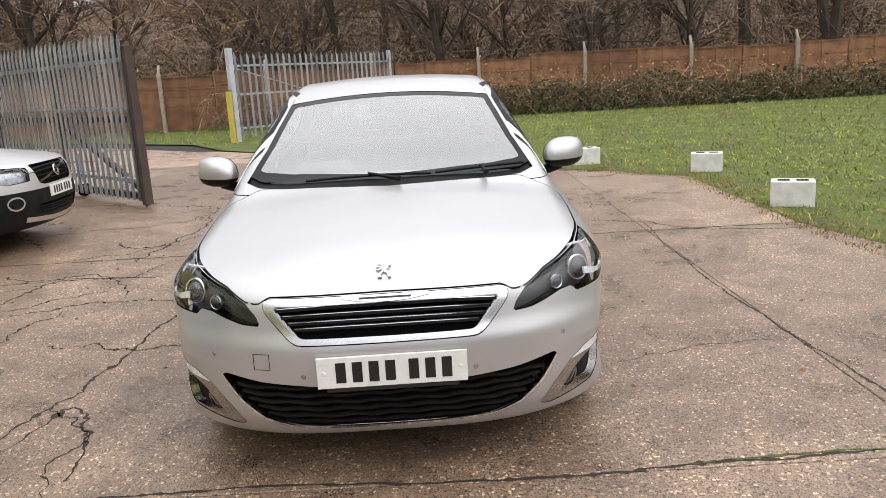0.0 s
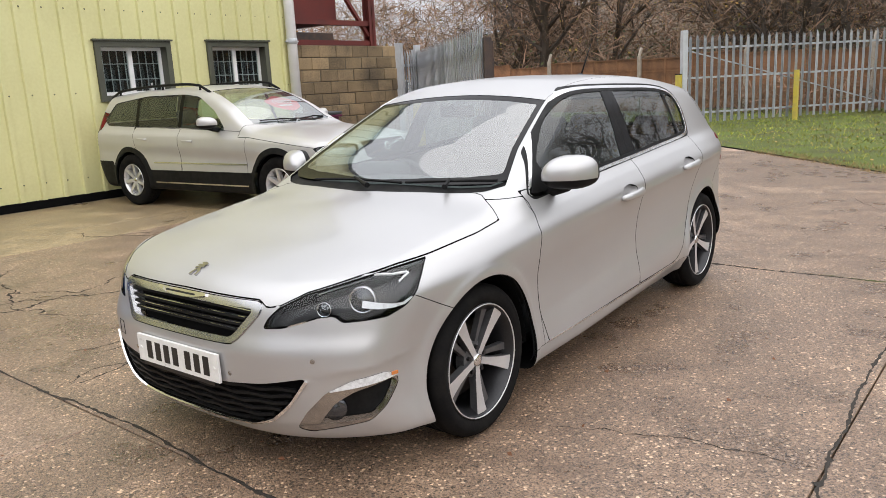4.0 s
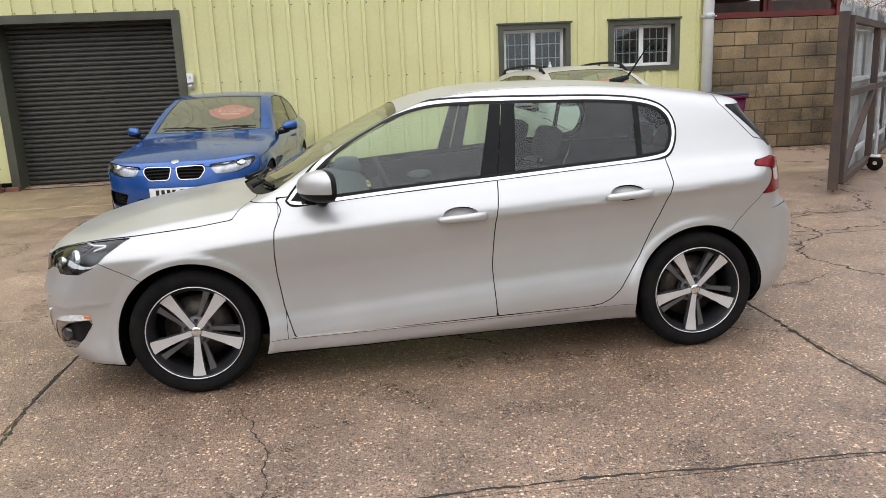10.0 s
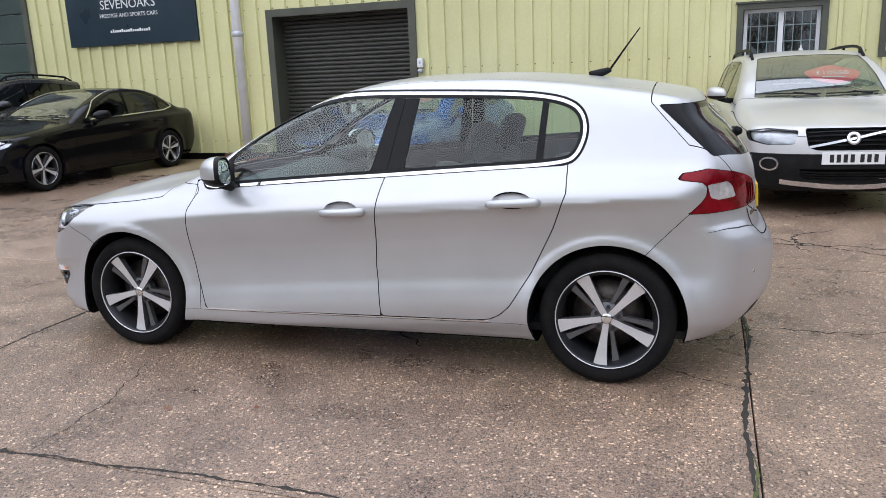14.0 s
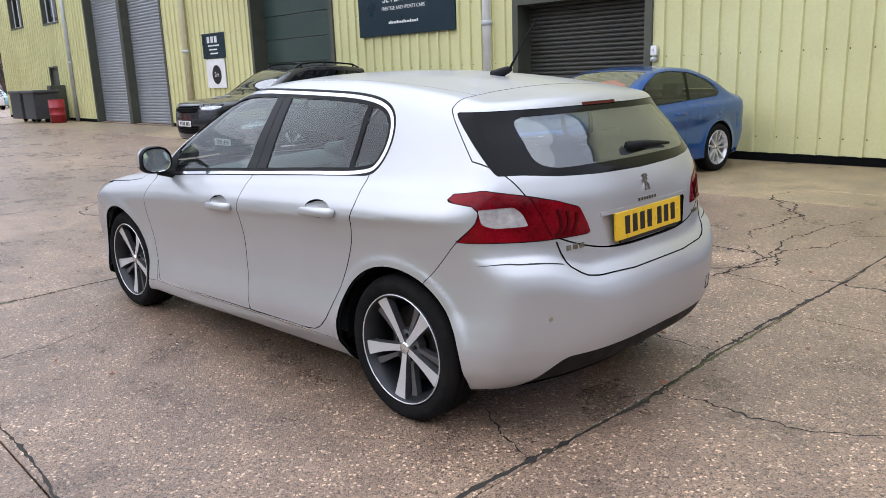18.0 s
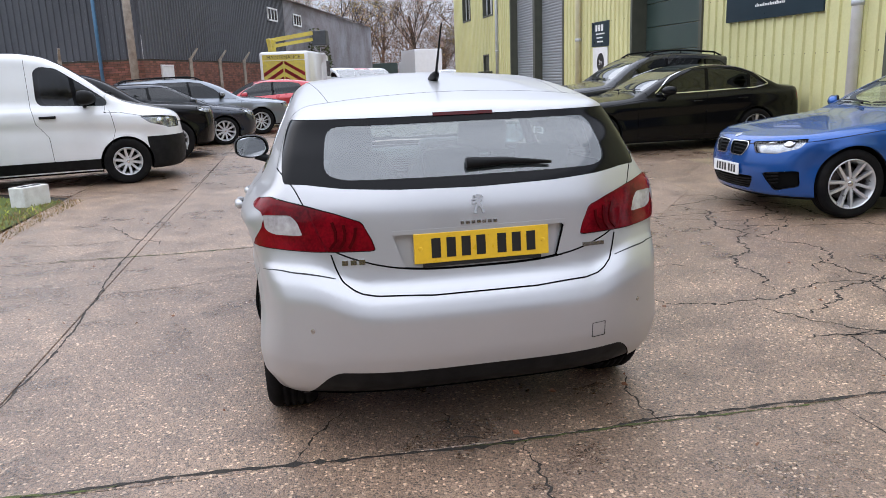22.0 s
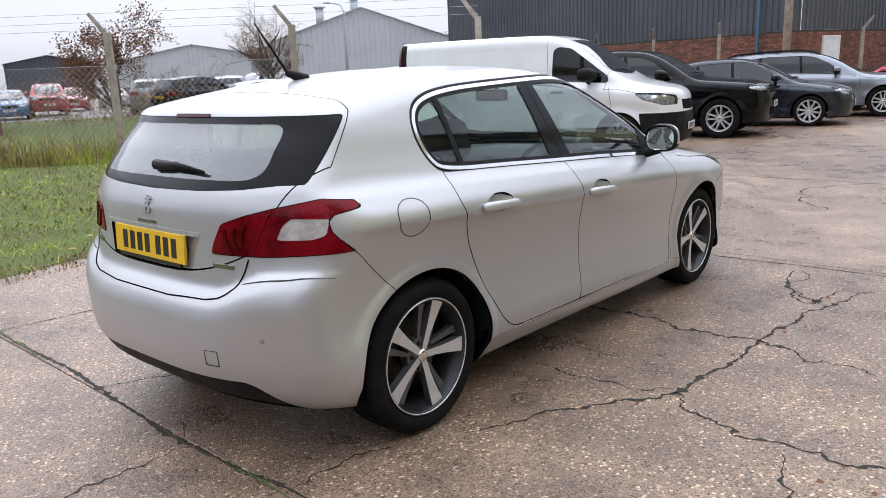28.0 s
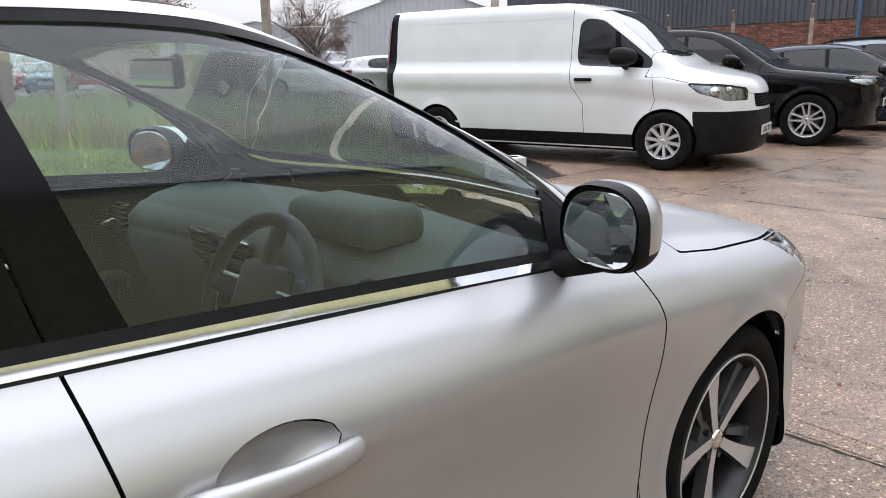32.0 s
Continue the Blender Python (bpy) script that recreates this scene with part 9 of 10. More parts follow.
def van_extra(car, sh, sk):
    for s in (-1, 1):
        # pressed panel lines in the cargo side
        for pts in ([(2.15, 1.78), (4.75, 1.78), (4.78, 1.72)], [(2.2, 1.30), (3.2, 1.30), (4.6, 1.30), (4.70, 1.42), (4.78, 1.72)], [(2.55, 0.48), (4.0, 0.48)]):
            part("pressed_line", strip(sh, [(s * 0.95, l, h) for l, h in pts], 0.022, -0.001, 0.003), M_WHITEP, car)
        part("door_seam", strip(sh, [(s * 0.95, 2.13, 1.88), (s * 0.95, 2.12, 1.2), (s * 0.95, 2.08, 0.95), (s * 0.95, 1.93, 0.75), (s * 0.95, 1.90, 0.30)], 0.006, 0.0005, 0.001), M_TRIM, car)
        part("door_seam", strip(sh, [(s * 0.95, 1.10, 1.12), (s * 0.94, 1.05, 0.8), (s * 0.94, 1.20, 0.35)], 0.006, 0.0005, 0.001), M_TRIM, car)
        bm = bmesh.new()
        m = seat_at(sh, (s * 0.95, 1.92, 1.03), 0.0, (0, 1, 0))
        box(bm, -0.11, 0.11, -0.018, 0.018, 0.0, 0.035, 0.01, m)
        part("door_handle", bm, M_BLACK, car, "black door handle")
        part("side_repeater", bx(-0.02, 0.02, -0.012, 0.012, 0, 0.006, 0.002, seat_at(sh, (s * 0.93, 0.98, 1.07), 0.0, (0, 1, 0))), M_REVERSE, car)
        part("rear_lamp", strip(sh, [(s * 0.86, 4.97, h) for h in np.linspace(1.25, 1.85, 9)], 0.10, 0.002, 0.004), M_REDLENS, car, "tall red rear lamp")


def van_clad(w, l, h):
    nose = np.where(l < 0.62, 0.68 - h, -1.0)
    sill = np.where((l > 1.28) & (l < 3.70), np.minimum(0.40 - h, h - 0.25), -1.0)
    corner = np.where(l > 4.62, np.minimum(l - 4.76 + np.where(h < 0.62, 0.30, 0.0), 1.9 - h), -1.0)
    rear = np.where(l > 4.45, 0.50 - h, -1.0)
    return np.maximum.reduce([nose, sill, corner, rear])


van_dir = math.degrees(math.atan2(-0.25, -0.968))
VX, VY = 2.90, -2.79
fd = Vector((-0.968, -0.25))
sd_ = Vector((-0.25, 0.968))
ctr = Vector((VX, VY)) - sd_ * 0.88 + fd * 0.93
vehicle("panel_van", (ctr.x, ctr.y), van_dir, VAN, M_WHITEP, "white panel van with black bumpers parked by the grass", "van", cell=0.04,
        windows=[(1.12, 1.16), (2.0, 1.20), (2.04, 1.28), (2.03, 1.68), (1.95, 1.74), (1.74, 1.71), (1.45, 1.50), (1.12, 1.25)], pillars=[(1.50, 0.1)], screen=(0.98, 1.80, 0.80, 0.68),
        head=[(0.58, 0.93), (0.60, 0.80), (0.95, 0.80), (1.20, 0.88), (1.28, 0.99), (1.0, 0.98)], grille=[[(-0.5, 0.86), (0.42, 0.86), (0.40, 0.72), (-0.5, 0.70)]], plate_h=(0.45, 0.95),
        rim=0.205, style="thin", spokes=10, kind="van", clad=van_clad, mirror=(1.42, 1.28, M_BLACK, 1.35), front_plate=True, extra=van_extra)

SUV = body_spec(4.60, 1.93, 1.72, (0.86, 3.60), 0.37,
                [(-0.2, 0.85), (0.05, 0.98), (0.4, 1.05), (0.9, 1.10), (1.3, 1.14), (1.45, 1.20), (1.85, 1.45), (2.1, 1.58), (2.4, 1.67), (2.9, 1.71), (3.6, 1.67), (4.2, 1.60), (4.6, 1.54)],
                [(0.1, 0.16), (0.35, 0.04), (0.6, 0.0), (0.85, 0.02), (1.0, 0.07), (1.2, 0.3)],
                [(0.25, 4.42), (0.5, 4.56), (0.8, 4.60), (1.1, 4.56), (1.4, 4.40), (1.7, 4.22)],
                [(-0.2, 0.99), (1.4, 1.09), (2.6, 1.14), (4.5, 1.22)], 0.26, nose=(0.30, 2.8), flare=0.025)
WIN_SUV = [(1.75, 1.12), (2.6, 1.165), (4.05, 1.22), (4.15, 1.27), (3.9, 1.50), (3.2, 1.57), (2.6, 1.57), (2.3, 1.52), (2.0, 1.36)]
HEAD_SUV = [(0.50, 0.97), (0.54, 0.87), (0.85, 0.86), (1.05, 0.90), (1.10, 0.97), (0.80, 0.99)]


def parked(hub, heading, S, ax=0, side=-1):
    """Nose point of a car whose front wheel on that side stands at hub."""
    a = math.radians(heading)
    f, s = Vector((math.cos(a), math.sin(a))), Vector((-math.sin(a), math.cos(a)))
    p = Vector(hub) + f * S["axles"][0] - s * side * (S["wide"] - 0.15)
    return (p.x, p.y)


vehicle("suv_car", parked((2.72, -6.25), 193, SUV), 193, SUV, M_BLACKP, "black compact SUV parked in a row", cell=0.045, windows=WIN_SUV, pillars=[(2.65, 0.1), (3.5, 0.1)], screen=(1.38, 2.2, 0.70, 0.58),
        back=(1.28, 1.55, 0.6, 0.5, 4.0), head=HEAD_SUV, tail=[(0.5, 0.95), (1.0, 0.95), (1.0, 1.12), (0.5, 1.1)], grille=[[(-0.5, 0.95), (0.5, 0.95), (0.45, 0.82), (-0.5, 0.80)], [(-0.5, 0.55), (0.5, 0.55), (0.4, 0.40), (-0.5, 0.38)]],
        plate_h=(0.6, 0.9), rim=0.245, style="double", kind="suv", mirror=(1.95, 1.20, M_BLACKP, 1.1), handles=[(1.4, 2.6, 0.05), (2.61, 3.4, 0.2)])
vehicle("hatchback_car", parked((2.05, -9.25), 194, HATCH_PLAIN), 194, HATCH_PLAIN, M_NAVY, "dark navy hatchback parked in a row", cell=0.045, windows=[(1.36, 0.93), (2.4, 0.99), (3.3, 1.04), (3.36, 1.15), (3.3, 1.30), (3.0, 1.35), (2.2, 1.37), (1.9, 1.31), (1.55, 1.12)],
        pillars=[(2.42, 0.1), (3.15, 0.1)], screen=(1.15, 1.95, 0.68, 0.54), back=(1.06, 1.28, 0.55, 0.5, 3.6), head=[(0.46, 0.74), (0.50, 0.63), (0.80, 0.64), (1.02, 0.74), (1.02, 0.80), (0.75, 0.76)], tail=[(0.5, 0.82), (0.95, 0.82), (0.95, 0.98), (0.5, 0.95)],
        grille=[[(-0.4, 0.70), (0.36, 0.70), (0.3, 0.57), (-0.4, 0.56)]], plate_h=(0.45, 0.8), rim=0.235, style="thin", spokes=10, kind="navy", mirror=(1.55, 1.02), handles=[(1.3, 2.36, 0.03), (2.37, 3.1, 0.25)])
vehicle("estate_car", parked((1.35, -12.3), 195, ESTATE), 195, ESTATE, M_GREYP, "grey estate car with roof rails parked in a row", cell=0.05, windows=WIN_EST, pillars=[(2.72, 0.1), (3.62, 0.12)],
        screen=(1.42, 2.38, 0.68, 0.54), back=(1.12, 1.45, 0.60, 0.52, 4.2), head=[(0.50, 0.81), (0.52, 0.69), (0.80, 0.68), (1.02, 0.72), (1.08, 0.80), (0.80, 0.83)], tail=[(0.52, 0.8), (1.0, 0.8), (1.02, 1.25), (0.75, 1.3), (0.8, 1.0)],
        grille=[[(-0.4, 0.835), (0.40, 0.83), (0.37, 0.66), (0.3, 0.635), (-0.4, 0.635)]], plate_h=(0.56, 0.85), rim=0.24, style="double", kind="grey", mirror=(1.98, 1.10), handles=[(1.45, 2.68, 0.06), (2.69, 3.55, 0.25)], rails=(2.35, 4.45, 0.60))
vehicle("suv_car", (-4.55, -6.52), 0, SUV, M_DKGREY, "dark grey car with roof rails parked beside the black saloon", cell=0.05, windows=WIN_SUV, pillars=[(2.65, 0.1), (3.5, 0.1)], screen=(1.38, 2.2, 0.70, 0.58), head=HEAD_SUV,
        grille=[[(-0.5, 0.95), (0.5, 0.95), (0.45, 0.82), (-0.5, 0.80)], [(-0.5, 0.55), (0.5, 0.55), (0.4, 0.40), (-0.5, 0.38)]], plate_h=(0.6, 0.9), rim=0.245, style="double", kind="suv", mirror=(1.95, 1.20), rails=(2.3, 4.0, 0.62))

# far vehicles: plainer shells, each with its own colour
FAR = dict(cell=0.09, interior=True)


def far_hatch(at, heading, paint_mat, label, kind="far"):
    return vehicle("hatchback_car", at, heading, HATCH_PLAIN, paint_mat, label, windows=[(1.36, 0.93), (2.4, 0.99), (3.3, 1.04), (3.36, 1.15), (3.3, 1.30), (3.0, 1.35), (2.2, 1.37), (1.9, 1.31), (1.55, 1.12)],
                   pillars=[(2.42, 0.1)], screen=(1.15, 1.95, 0.68, 0.54), back=(1.06, 1.28, 0.55, 0.5, 3.6), head=[(0.46, 0.74), (0.50, 0.63), (0.80, 0.64), (1.02, 0.74), (1.02, 0.80), (0.75, 0.76)], tail=[(0.5, 0.82), (0.95, 0.82), (0.95, 0.98), (0.5, 0.95)],
                   grille=[[(-0.4, 0.70), (0.36, 0.70), (0.3, 0.57), (-0.4, 0.56)]], plate_h=(0.45, 0.8), rim=0.22, kind=kind, mirror=(1.55, 1.02), group="far parked cars", **FAR)


def far_suv(at, heading, paint_mat, label, kind="farsuv"):
    return vehicle("suv_car", at, heading, SUV, paint_mat, label, windows=WIN_SUV, pillars=[(2.65, 0.1), (3.5, 0.1)], screen=(1.38, 2.2, 0.70, 0.58), back=(1.28, 1.55, 0.6, 0.5, 4.0), head=HEAD_SUV, tail=[(0.5, 0.95), (1.0, 0.95), (1.0, 1.12), (0.5, 1.1)],
                   grille=[[(-0.5, 0.95), (0.5, 0.95), (0.45, 0.82), (-0.5, 0.80)]], plate_h=(0.6, 0.9), rim=0.245, kind=kind, mirror=(1.95, 1.20), group="far parked cars", **FAR)


def far_van(at, heading, paint_mat, label):
    return vehicle("panel_van", at, heading, VAN, paint_mat, label, "van", windows=[(1.30, 1.20), (2.02, 1.25), (2.02, 1.66), (1.92, 1.72), (1.66, 1.66), (1.22, 1.30)], screen=(0.98, 1.80, 0.80, 0.68),
                   head=[(0.58, 0.93), (0.60, 0.80), (0.95, 0.80), (1.20, 0.88), (1.28, 0.99), (1.0, 0.98)], grille=[[(-0.5, 0.86), (0.42, 0.86), (0.40, 0.72), (-0.5, 0.70)]], plate_h=(0.45, 0.95), rim=0.205, style="thin", spokes=10, kind="van", mirror=(1.42, 1.28, M_BLACK, 1.3), group="far parked vans", **FAR)


FARCARS = []
M_PALEBLUE = paint("pale_blue_paint", (0.30, 0.50, 0.60), 0.2, 0.35)
M_MIDBLUE = paint("mid_blue_paint", (0.06, 0.17, 0.33), 0.4, 0.3)
for fn, at, hd, mt, lab in (
        (far_hatch, (3.6, -15.0), 15, M_REDP, "small bright red car parked with its tail out"),
        (far_suv, (-1.9, -26.4), 128, M_BLACKP, "black SUV parked along the grey shed"),
        (far_hatch, (-2.9, -30.0), 125, M_NAVY, "dark hatchback parked along the grey shed"),
        (far_van, (-3.4, -33.6), 122, M_WHITEP, "white van parked along the grey shed"),
        (far_van, (-4.6, -38.0), 120, M_REDP, "red van parked along the grey shed"),
        (far_van, (-6.0, -42.5), 118, M_WHITEP, "white van parked at the far end of the yard"),
        (far_hatch, (-6.3, -33.6), 84, M_BLACKP, "black car standing nose towards the yard"),
        (far_suv, (-11.2, -48.0), 86, M_WHITEP, "white SUV standing at the far end of the yard"),
        (far_hatch, (-24.4, 28.6), -48, M_PALEBLUE, "pale blue car beyond the gate"),
        (far_suv, (-22.0, 28.5), -52, M_SILVER, "silver SUV beyond the gate"),
        (far_suv, (-19.5, 28.9), -56, M_BLACKP, "black off-road car beyond the gate"),
        (far_hatch, (18.8, -14.4), 245, M_SILVER, "silver hatchback beyond the wire fence, tail to the yard"),
        (far_suv, (16.2, -15.0), 245, M_GREYP, "grey car beyond the wire fence"),
        (far_hatch, (22.5, -13.2), 245, M_WHITEP, "white hatchback beyond the wire fence"),
        (far_suv, (39.6, -8.4), 160, M_REDP, "bright red SUV in the distant car park"),
        (far_hatch, (43.5, -6.4), 160, M_REDP, "red car in the distant car park"),
        (far_suv, (36.5, -12.6), 330, M_GREYP, "dark grey car in the distant car park"),
        (far_hatch, (40.0, -14.0), 150, M_MIDBLUE, "blue car in the distant car park"),
        (far_van, (49.0, -8.0), 160, M_WHITEP, "white van in the distant car park"),
        (far_van, (46.0, -24.0), 100, M_WHITEP, "small white van beside the pale warehouse"),
        (far_hatch, (38.5, -23.0), 100, M_NAVY, "dark car beside the pale warehouse"),
        (far_suv, (27.0, -12.0), 280, M_BLACKP, "dark SUV behind the wire fence")):
    FARCARS.append(fn(at, hd, mt, lab))
# more of the same kinds further along the rows
for src, at, hd, lab in ((0, (-5.2, -40.4), 118, "red car in the row along the grey shed"), (11, (-4.1, -36.0), 120, "silver hatchback in the row along the grey shed"), (9, (-6.6, -45.5), 118, "silver SUV in the row along the grey shed"),
                         (13, (-7.2, -48.5), 118, "white hatchback in the row along the grey shed"), (17, (-7.8, -51.5), 118, "blue car in the row along the grey shed"), (8, (-12.8, -52.0), 88, "pale car at the far end of the yard"),
                         (15, (45.6, -12.2), 160, "red car among the distant parked cars"), (13, (41.4, -4.2), 160, "white car among the distant parked cars"), (11, (47.0, -15.5), 160, "silver car among the distant parked cars"),
                         (12, (33.4, -15.2), 330, "grey car among the distant parked cars"), (17, (37.2, -5.6), 160, "blue car among the distant parked cars"), (10, (44.5, -18.5), 160, "black car among the distant parked cars")):
    tagged(copy_thing(FARCARS[src], pose(at[0], at[1], 0, 0, 0, hd + 90)), lab, "car", "far parked cars")

# ---- access platform truck ----
tr = thing("platform_truck", pose(0.75, -22.0, 0, 0, 0, -14), "white maintenance van with red chevrons and a yellow folding boom", "truck")
bm = bmesh.new()
box(bm, -0.98, 0.98, -3.5, 0.0, 0.5, 2.5, 0.10)
part("truck_box", bm, M_WHITEP, tr, "", True)
bm = bmesh.new()
prism(bm, [(-5.3, 0.5), (-5.3, 1.15), (-4.6, 1.4), (-4.0, 2.35), (-3.45, 2.45), (-3.45, 0.5)], -0.93, 0.93, Matrix(((0, 0, 1, 0), (1, 0, 0, 0), (0, 1, 0, 0), (0, 0, 0, 1))))
part("truck_cab", bm, M_WHITEP, tr)
for sx in (-1, 1):
    part("cab_window", bx(sx * 0.925, sx * 0.94, -4.35, -3.6, 1.5, 2.15), M_GLOSSBLK, tr)
    part("tail_lamp", bx(sx * 0.90 - 0.05, sx * 0.90 + 0.05, 0.002, 0.02, 0.9, 1.3), M_REDLENS, tr)
part("rear_step", bx(-0.95, 0.95, 0.0, 0.25, 0.42, 0.52, 0.02), M_BLACK, tr)
part("yellow_panel", bx(-0.84, 0.84, 0.003, 0.012, 0.62, 2.15), M_YELLOW, tr)
part("header_panel", bx(-0.84, 0.84, 0.003, 0.012, 2.17, 2.38), M_YELLOW, tr)
words("panel_words", "MAINTENANCE", 0.19, M_INK, tr, Matrix(((-1, 0, 0, 0), (0, 0, 1, 0.013), (0, 1, 0, 2.27), (0, 0, 0, 1))), 0.001)
for i in range(5):
    for sx in (-1, 1):
        z = 0.78 + i * 0.31
        bm = bmesh.new()
        q = [(0.03, z), (0.03, z + 0.15), (0.82, min(z - 0.33, 2.1)), (0.82, z - 0.48)]
        q = [(a, min(max(c, 0.63), 2.14)) for a, c in q]
        vs = [bm.verts.new((sx * a, 0.016, c)) for a, c in q]
        bm.faces.new(vs if sx < 0 else vs[::-1])
        bmesh.ops.solidify(bm, geom=bm.faces[:], thickness=0.002)
        part("chevron", bm, M_REDDRUM, tr, "red chevron stripe")
part("boom_post", bx(0.45, 0.72, -0.75, -0.45, 2.45, 3.0, 0.03), M_YELLOW, tr, "yellow boom post")
for z0, z1, r in ((2.95, 3.30, 0.11), (2.72, 3.05, 0.09)):
    bm = bmesh.new()
    tube(bm, [(0.6, -0.6, z0), (-1.0, -2.2, z1)], r, 4)
    part("boom_arm", bm, M_YELLOW, tr, "yellow folded boom arm")
bm = bmesh.new()
tube(bm, [(0.55, -0.3, 2.5), (0.6, -0.2, 3.0)], 0.1, 4)
part("boom_link", bm, M_YELLOW, tr)
part("work_basket", bx(-1.35, -0.75, -2.5, -1.9, 2.75, 3.35, 0.04), M_GREYBIN, tr, "dark work basket")
for y in (-4.1, -0.7):
    for s in (-1, 1):
        wheel(tr, "van", s * 0.86, y, 0.335, 0.205, 0.21, 10, "thin")


# ---- dark grey shed with brick base ----
SD = Vector((-0.267, -0.9637, 0))      # along the side wall, away
SF = Vector((0.9637, -0.267, 0))       # along the front wall
SC = Vector((5.42, -19.0, 0))
shed = tagged(new("wall_shed"), "dark grey corrugated shed over a brown brick base", "wall", kind="structure")


def sheet(parent, o, d, length, z0, z1, mt, pitch=0.24, deep=0.04, name="cladding_sheet"):
    """Corrugated sheet from the point o along d; ribs stand out to the side n."""
    n = Vector((-d.y, d.x, 0))
    bm = bmesh.new()
    lo, hi = [], []
    k = 0
    prof = [(0.0, 0), (0.3, 0), (0.4, 1), (0.7, 1), (0.8, 0)]
    s = 0.0
    while s < length:
        for u, h in prof:
            x = min(s + u * pitch, length)
            p = o + d * x + n * deep * h
            lo.append(bm.verts.new((p.x, p.y, z0)))
            hi.append(bm.verts.new((p.x, p.y, z1)))
        s += pitch
    for i in range(len(lo) - 1):
        if (lo[i].co - lo[i + 1].co).length > 1e-5:
            bm.faces.new((lo[i], lo[i + 1], hi[i + 1], hi[i]))
    return part(name, bm, mt, parent)


EAVE = 5.75
sheet(shed, SC, SF, 21.0, 2.3, 7.6, M_GREYCLAD)
sheet(shed, SC + SD * 17.5, -SD, 17.5, 2.3, EAVE, M_GREYCLAD)
sheet(shed, SC + SD * 17.5, SD, 28.0, 0.4, EAVE, M_OLDCLAD)
# bricks that can be told apart on the near corner, the rest joined
def brick_run(a, d, L, z1, limit, flip):
    ang = math.atan2(d.y, d.x)
    base = Matrix.Translation(a) @ Matrix.Rotation(ang, 4, 'Z')
    bw, bh = 0.235, 0.080
    y0, y1 = (-0.02, 0.012)
    v, f = [], []
    rows = int(z1 / bh)
    for r in range(rows):
        x = -(bw / 2 if r % 2 else 0)
        while x < L:
            x0, x1 = max(x + 0.006, 0), min(x + bw - 0.006, L)
            if x1 - x0 > 0.03:
                z0, zt = r * bh + 0.006, (r + 1) * bh - 0.006
                i = len(v)
                for px, py, pz in ((x0, y1, z0), (x1, y1, z0), (x1, y1, zt), (x0, y1, zt), (x0, y0, z0), (x1, y0, z0), (x1, y0, zt), (x0, y0, zt)):
                    v.append(tuple(base @ Vector((px, py, pz))))
                f += [(i, i + 1, i + 2, i + 3), (i, i + 4, i + 5, i + 1), (i + 3, i + 2, i + 6, i + 7), (i, i + 3, i + 7, i + 4), (i + 1, i + 5, i + 6, i + 2)]
            x += bw
    tagged(data("brickwork", v, f, M_BRICKI, shed, "courses of brown brick", False), kind="stuff")


M_BRICKI = varied(mat("brown_brick_varied", (0.24, 0.105, 0.065), (0.13, 0.062, 0.043), rough=0.85, scale=5, fine=70, bump=0.4), 0.65, 1.35, 0.01)
# the outer faces of both walls
brick_run(SC, SF, 21.0, 2.3, 0, False)
brick_run(SC + SD * 17.5, -SD, 17.5, 2.3, 0, False)
part("brick_core", bx(0, 21, -0.25, -0.015, 0, 2.3, 0, Matrix.Translation(SC) @ Matrix.Rotation(math.atan2(SF.y, SF.x), 4, 'Z')), M_MORTAR, shed)
part("brick_core", bx(0, 17.5, -0.25, -0.015, 0, 2.3, 0, Matrix.Translation(SC + SD * 17.5) @ Matrix.Rotation(math.atan2(-SD.y, -SD.x), 4, 'Z')), M_MORTAR, shed)
bm = bmesh.new()
pts = [SC + SF * 21.2 - SD * 0.3, SC - SF * 0.3 - SD * 0.3, SC - SF * 0.3 + SD * 46, SC + SF * 21.2 + SD * 46]
vs = [bm.verts.new((p.x, p.y, z)) for p, z in zip(pts, (7.6, 7.6, EAVE, EAVE))]
ms = SC + SF * 10.5
r0, r1 = bm.verts.new((ms.x, ms.y, 9.2)), bm.verts.new(((ms + SD * 46).x, (ms + SD * 46).y, 9.2))
eL0 = bm.verts.new((pts[1].x, pts[1].y, EAVE))
eL1 = vs[2]
bm.faces.new((eL0, eL1, r1, r0))
bm.faces.new((vs[0], r0, r1, vs[3]))
setting("roof_shed", bm, M_GREYCLAD, "grey sheet roof of the shed", "roof")
for s0, z0 in ((14.4, 4.45), (19.3, 4.45)):
    w = tagged(new("window_shed"), "white framed high window in the shed wall", "window", kind="structure")
    m = Matrix.Translation(SC + SD * (s0 + 1.7)) @ Matrix.Rotation(math.atan2(-SD.y, -SD.x), 4, 'Z')
    bm = bmesh.new()
    for a0, a1, b0, b1 in ((0, 1.7, 0, 0.08), (0, 1.7, 0.6, 0.68), (0, 0.08, 0, 0.68), (1.62, 1.7, 0, 0.68), (0.53, 0.59, 0, 0.68), (1.09, 1.15, 0, 0.68)):
        box(bm, a0, a1, 0.03, 0.09, z0 + b0, z0 + b1, 0, m)
    part("window_frame", bm, M_WHITEPVC, w)
    part("pane", bx(0.08, 1.62, 0.045, 0.06, z0 + 0.08, z0 + 0.6, 0, m), M_GLOSSBLK, w)
sdoor = tagged(new("door_shed"), "small white service door in the brick base", "door", kind="structure")
m = Matrix.Translation(SC + SD * 2.15) @ Matrix.Rotation(math.atan2(-SD.y, -SD.x), 4, 'Z')
part("door_leaf", bx(0, 0.85, 0.0, 0.06, 0.3, 2.05, 0.01, m), M_WHITEPVC, sdoor)
bm = bmesh.new()
box(bm, -0.06, 0, 0, 0.08, 0.3, 2.11, 0, m)
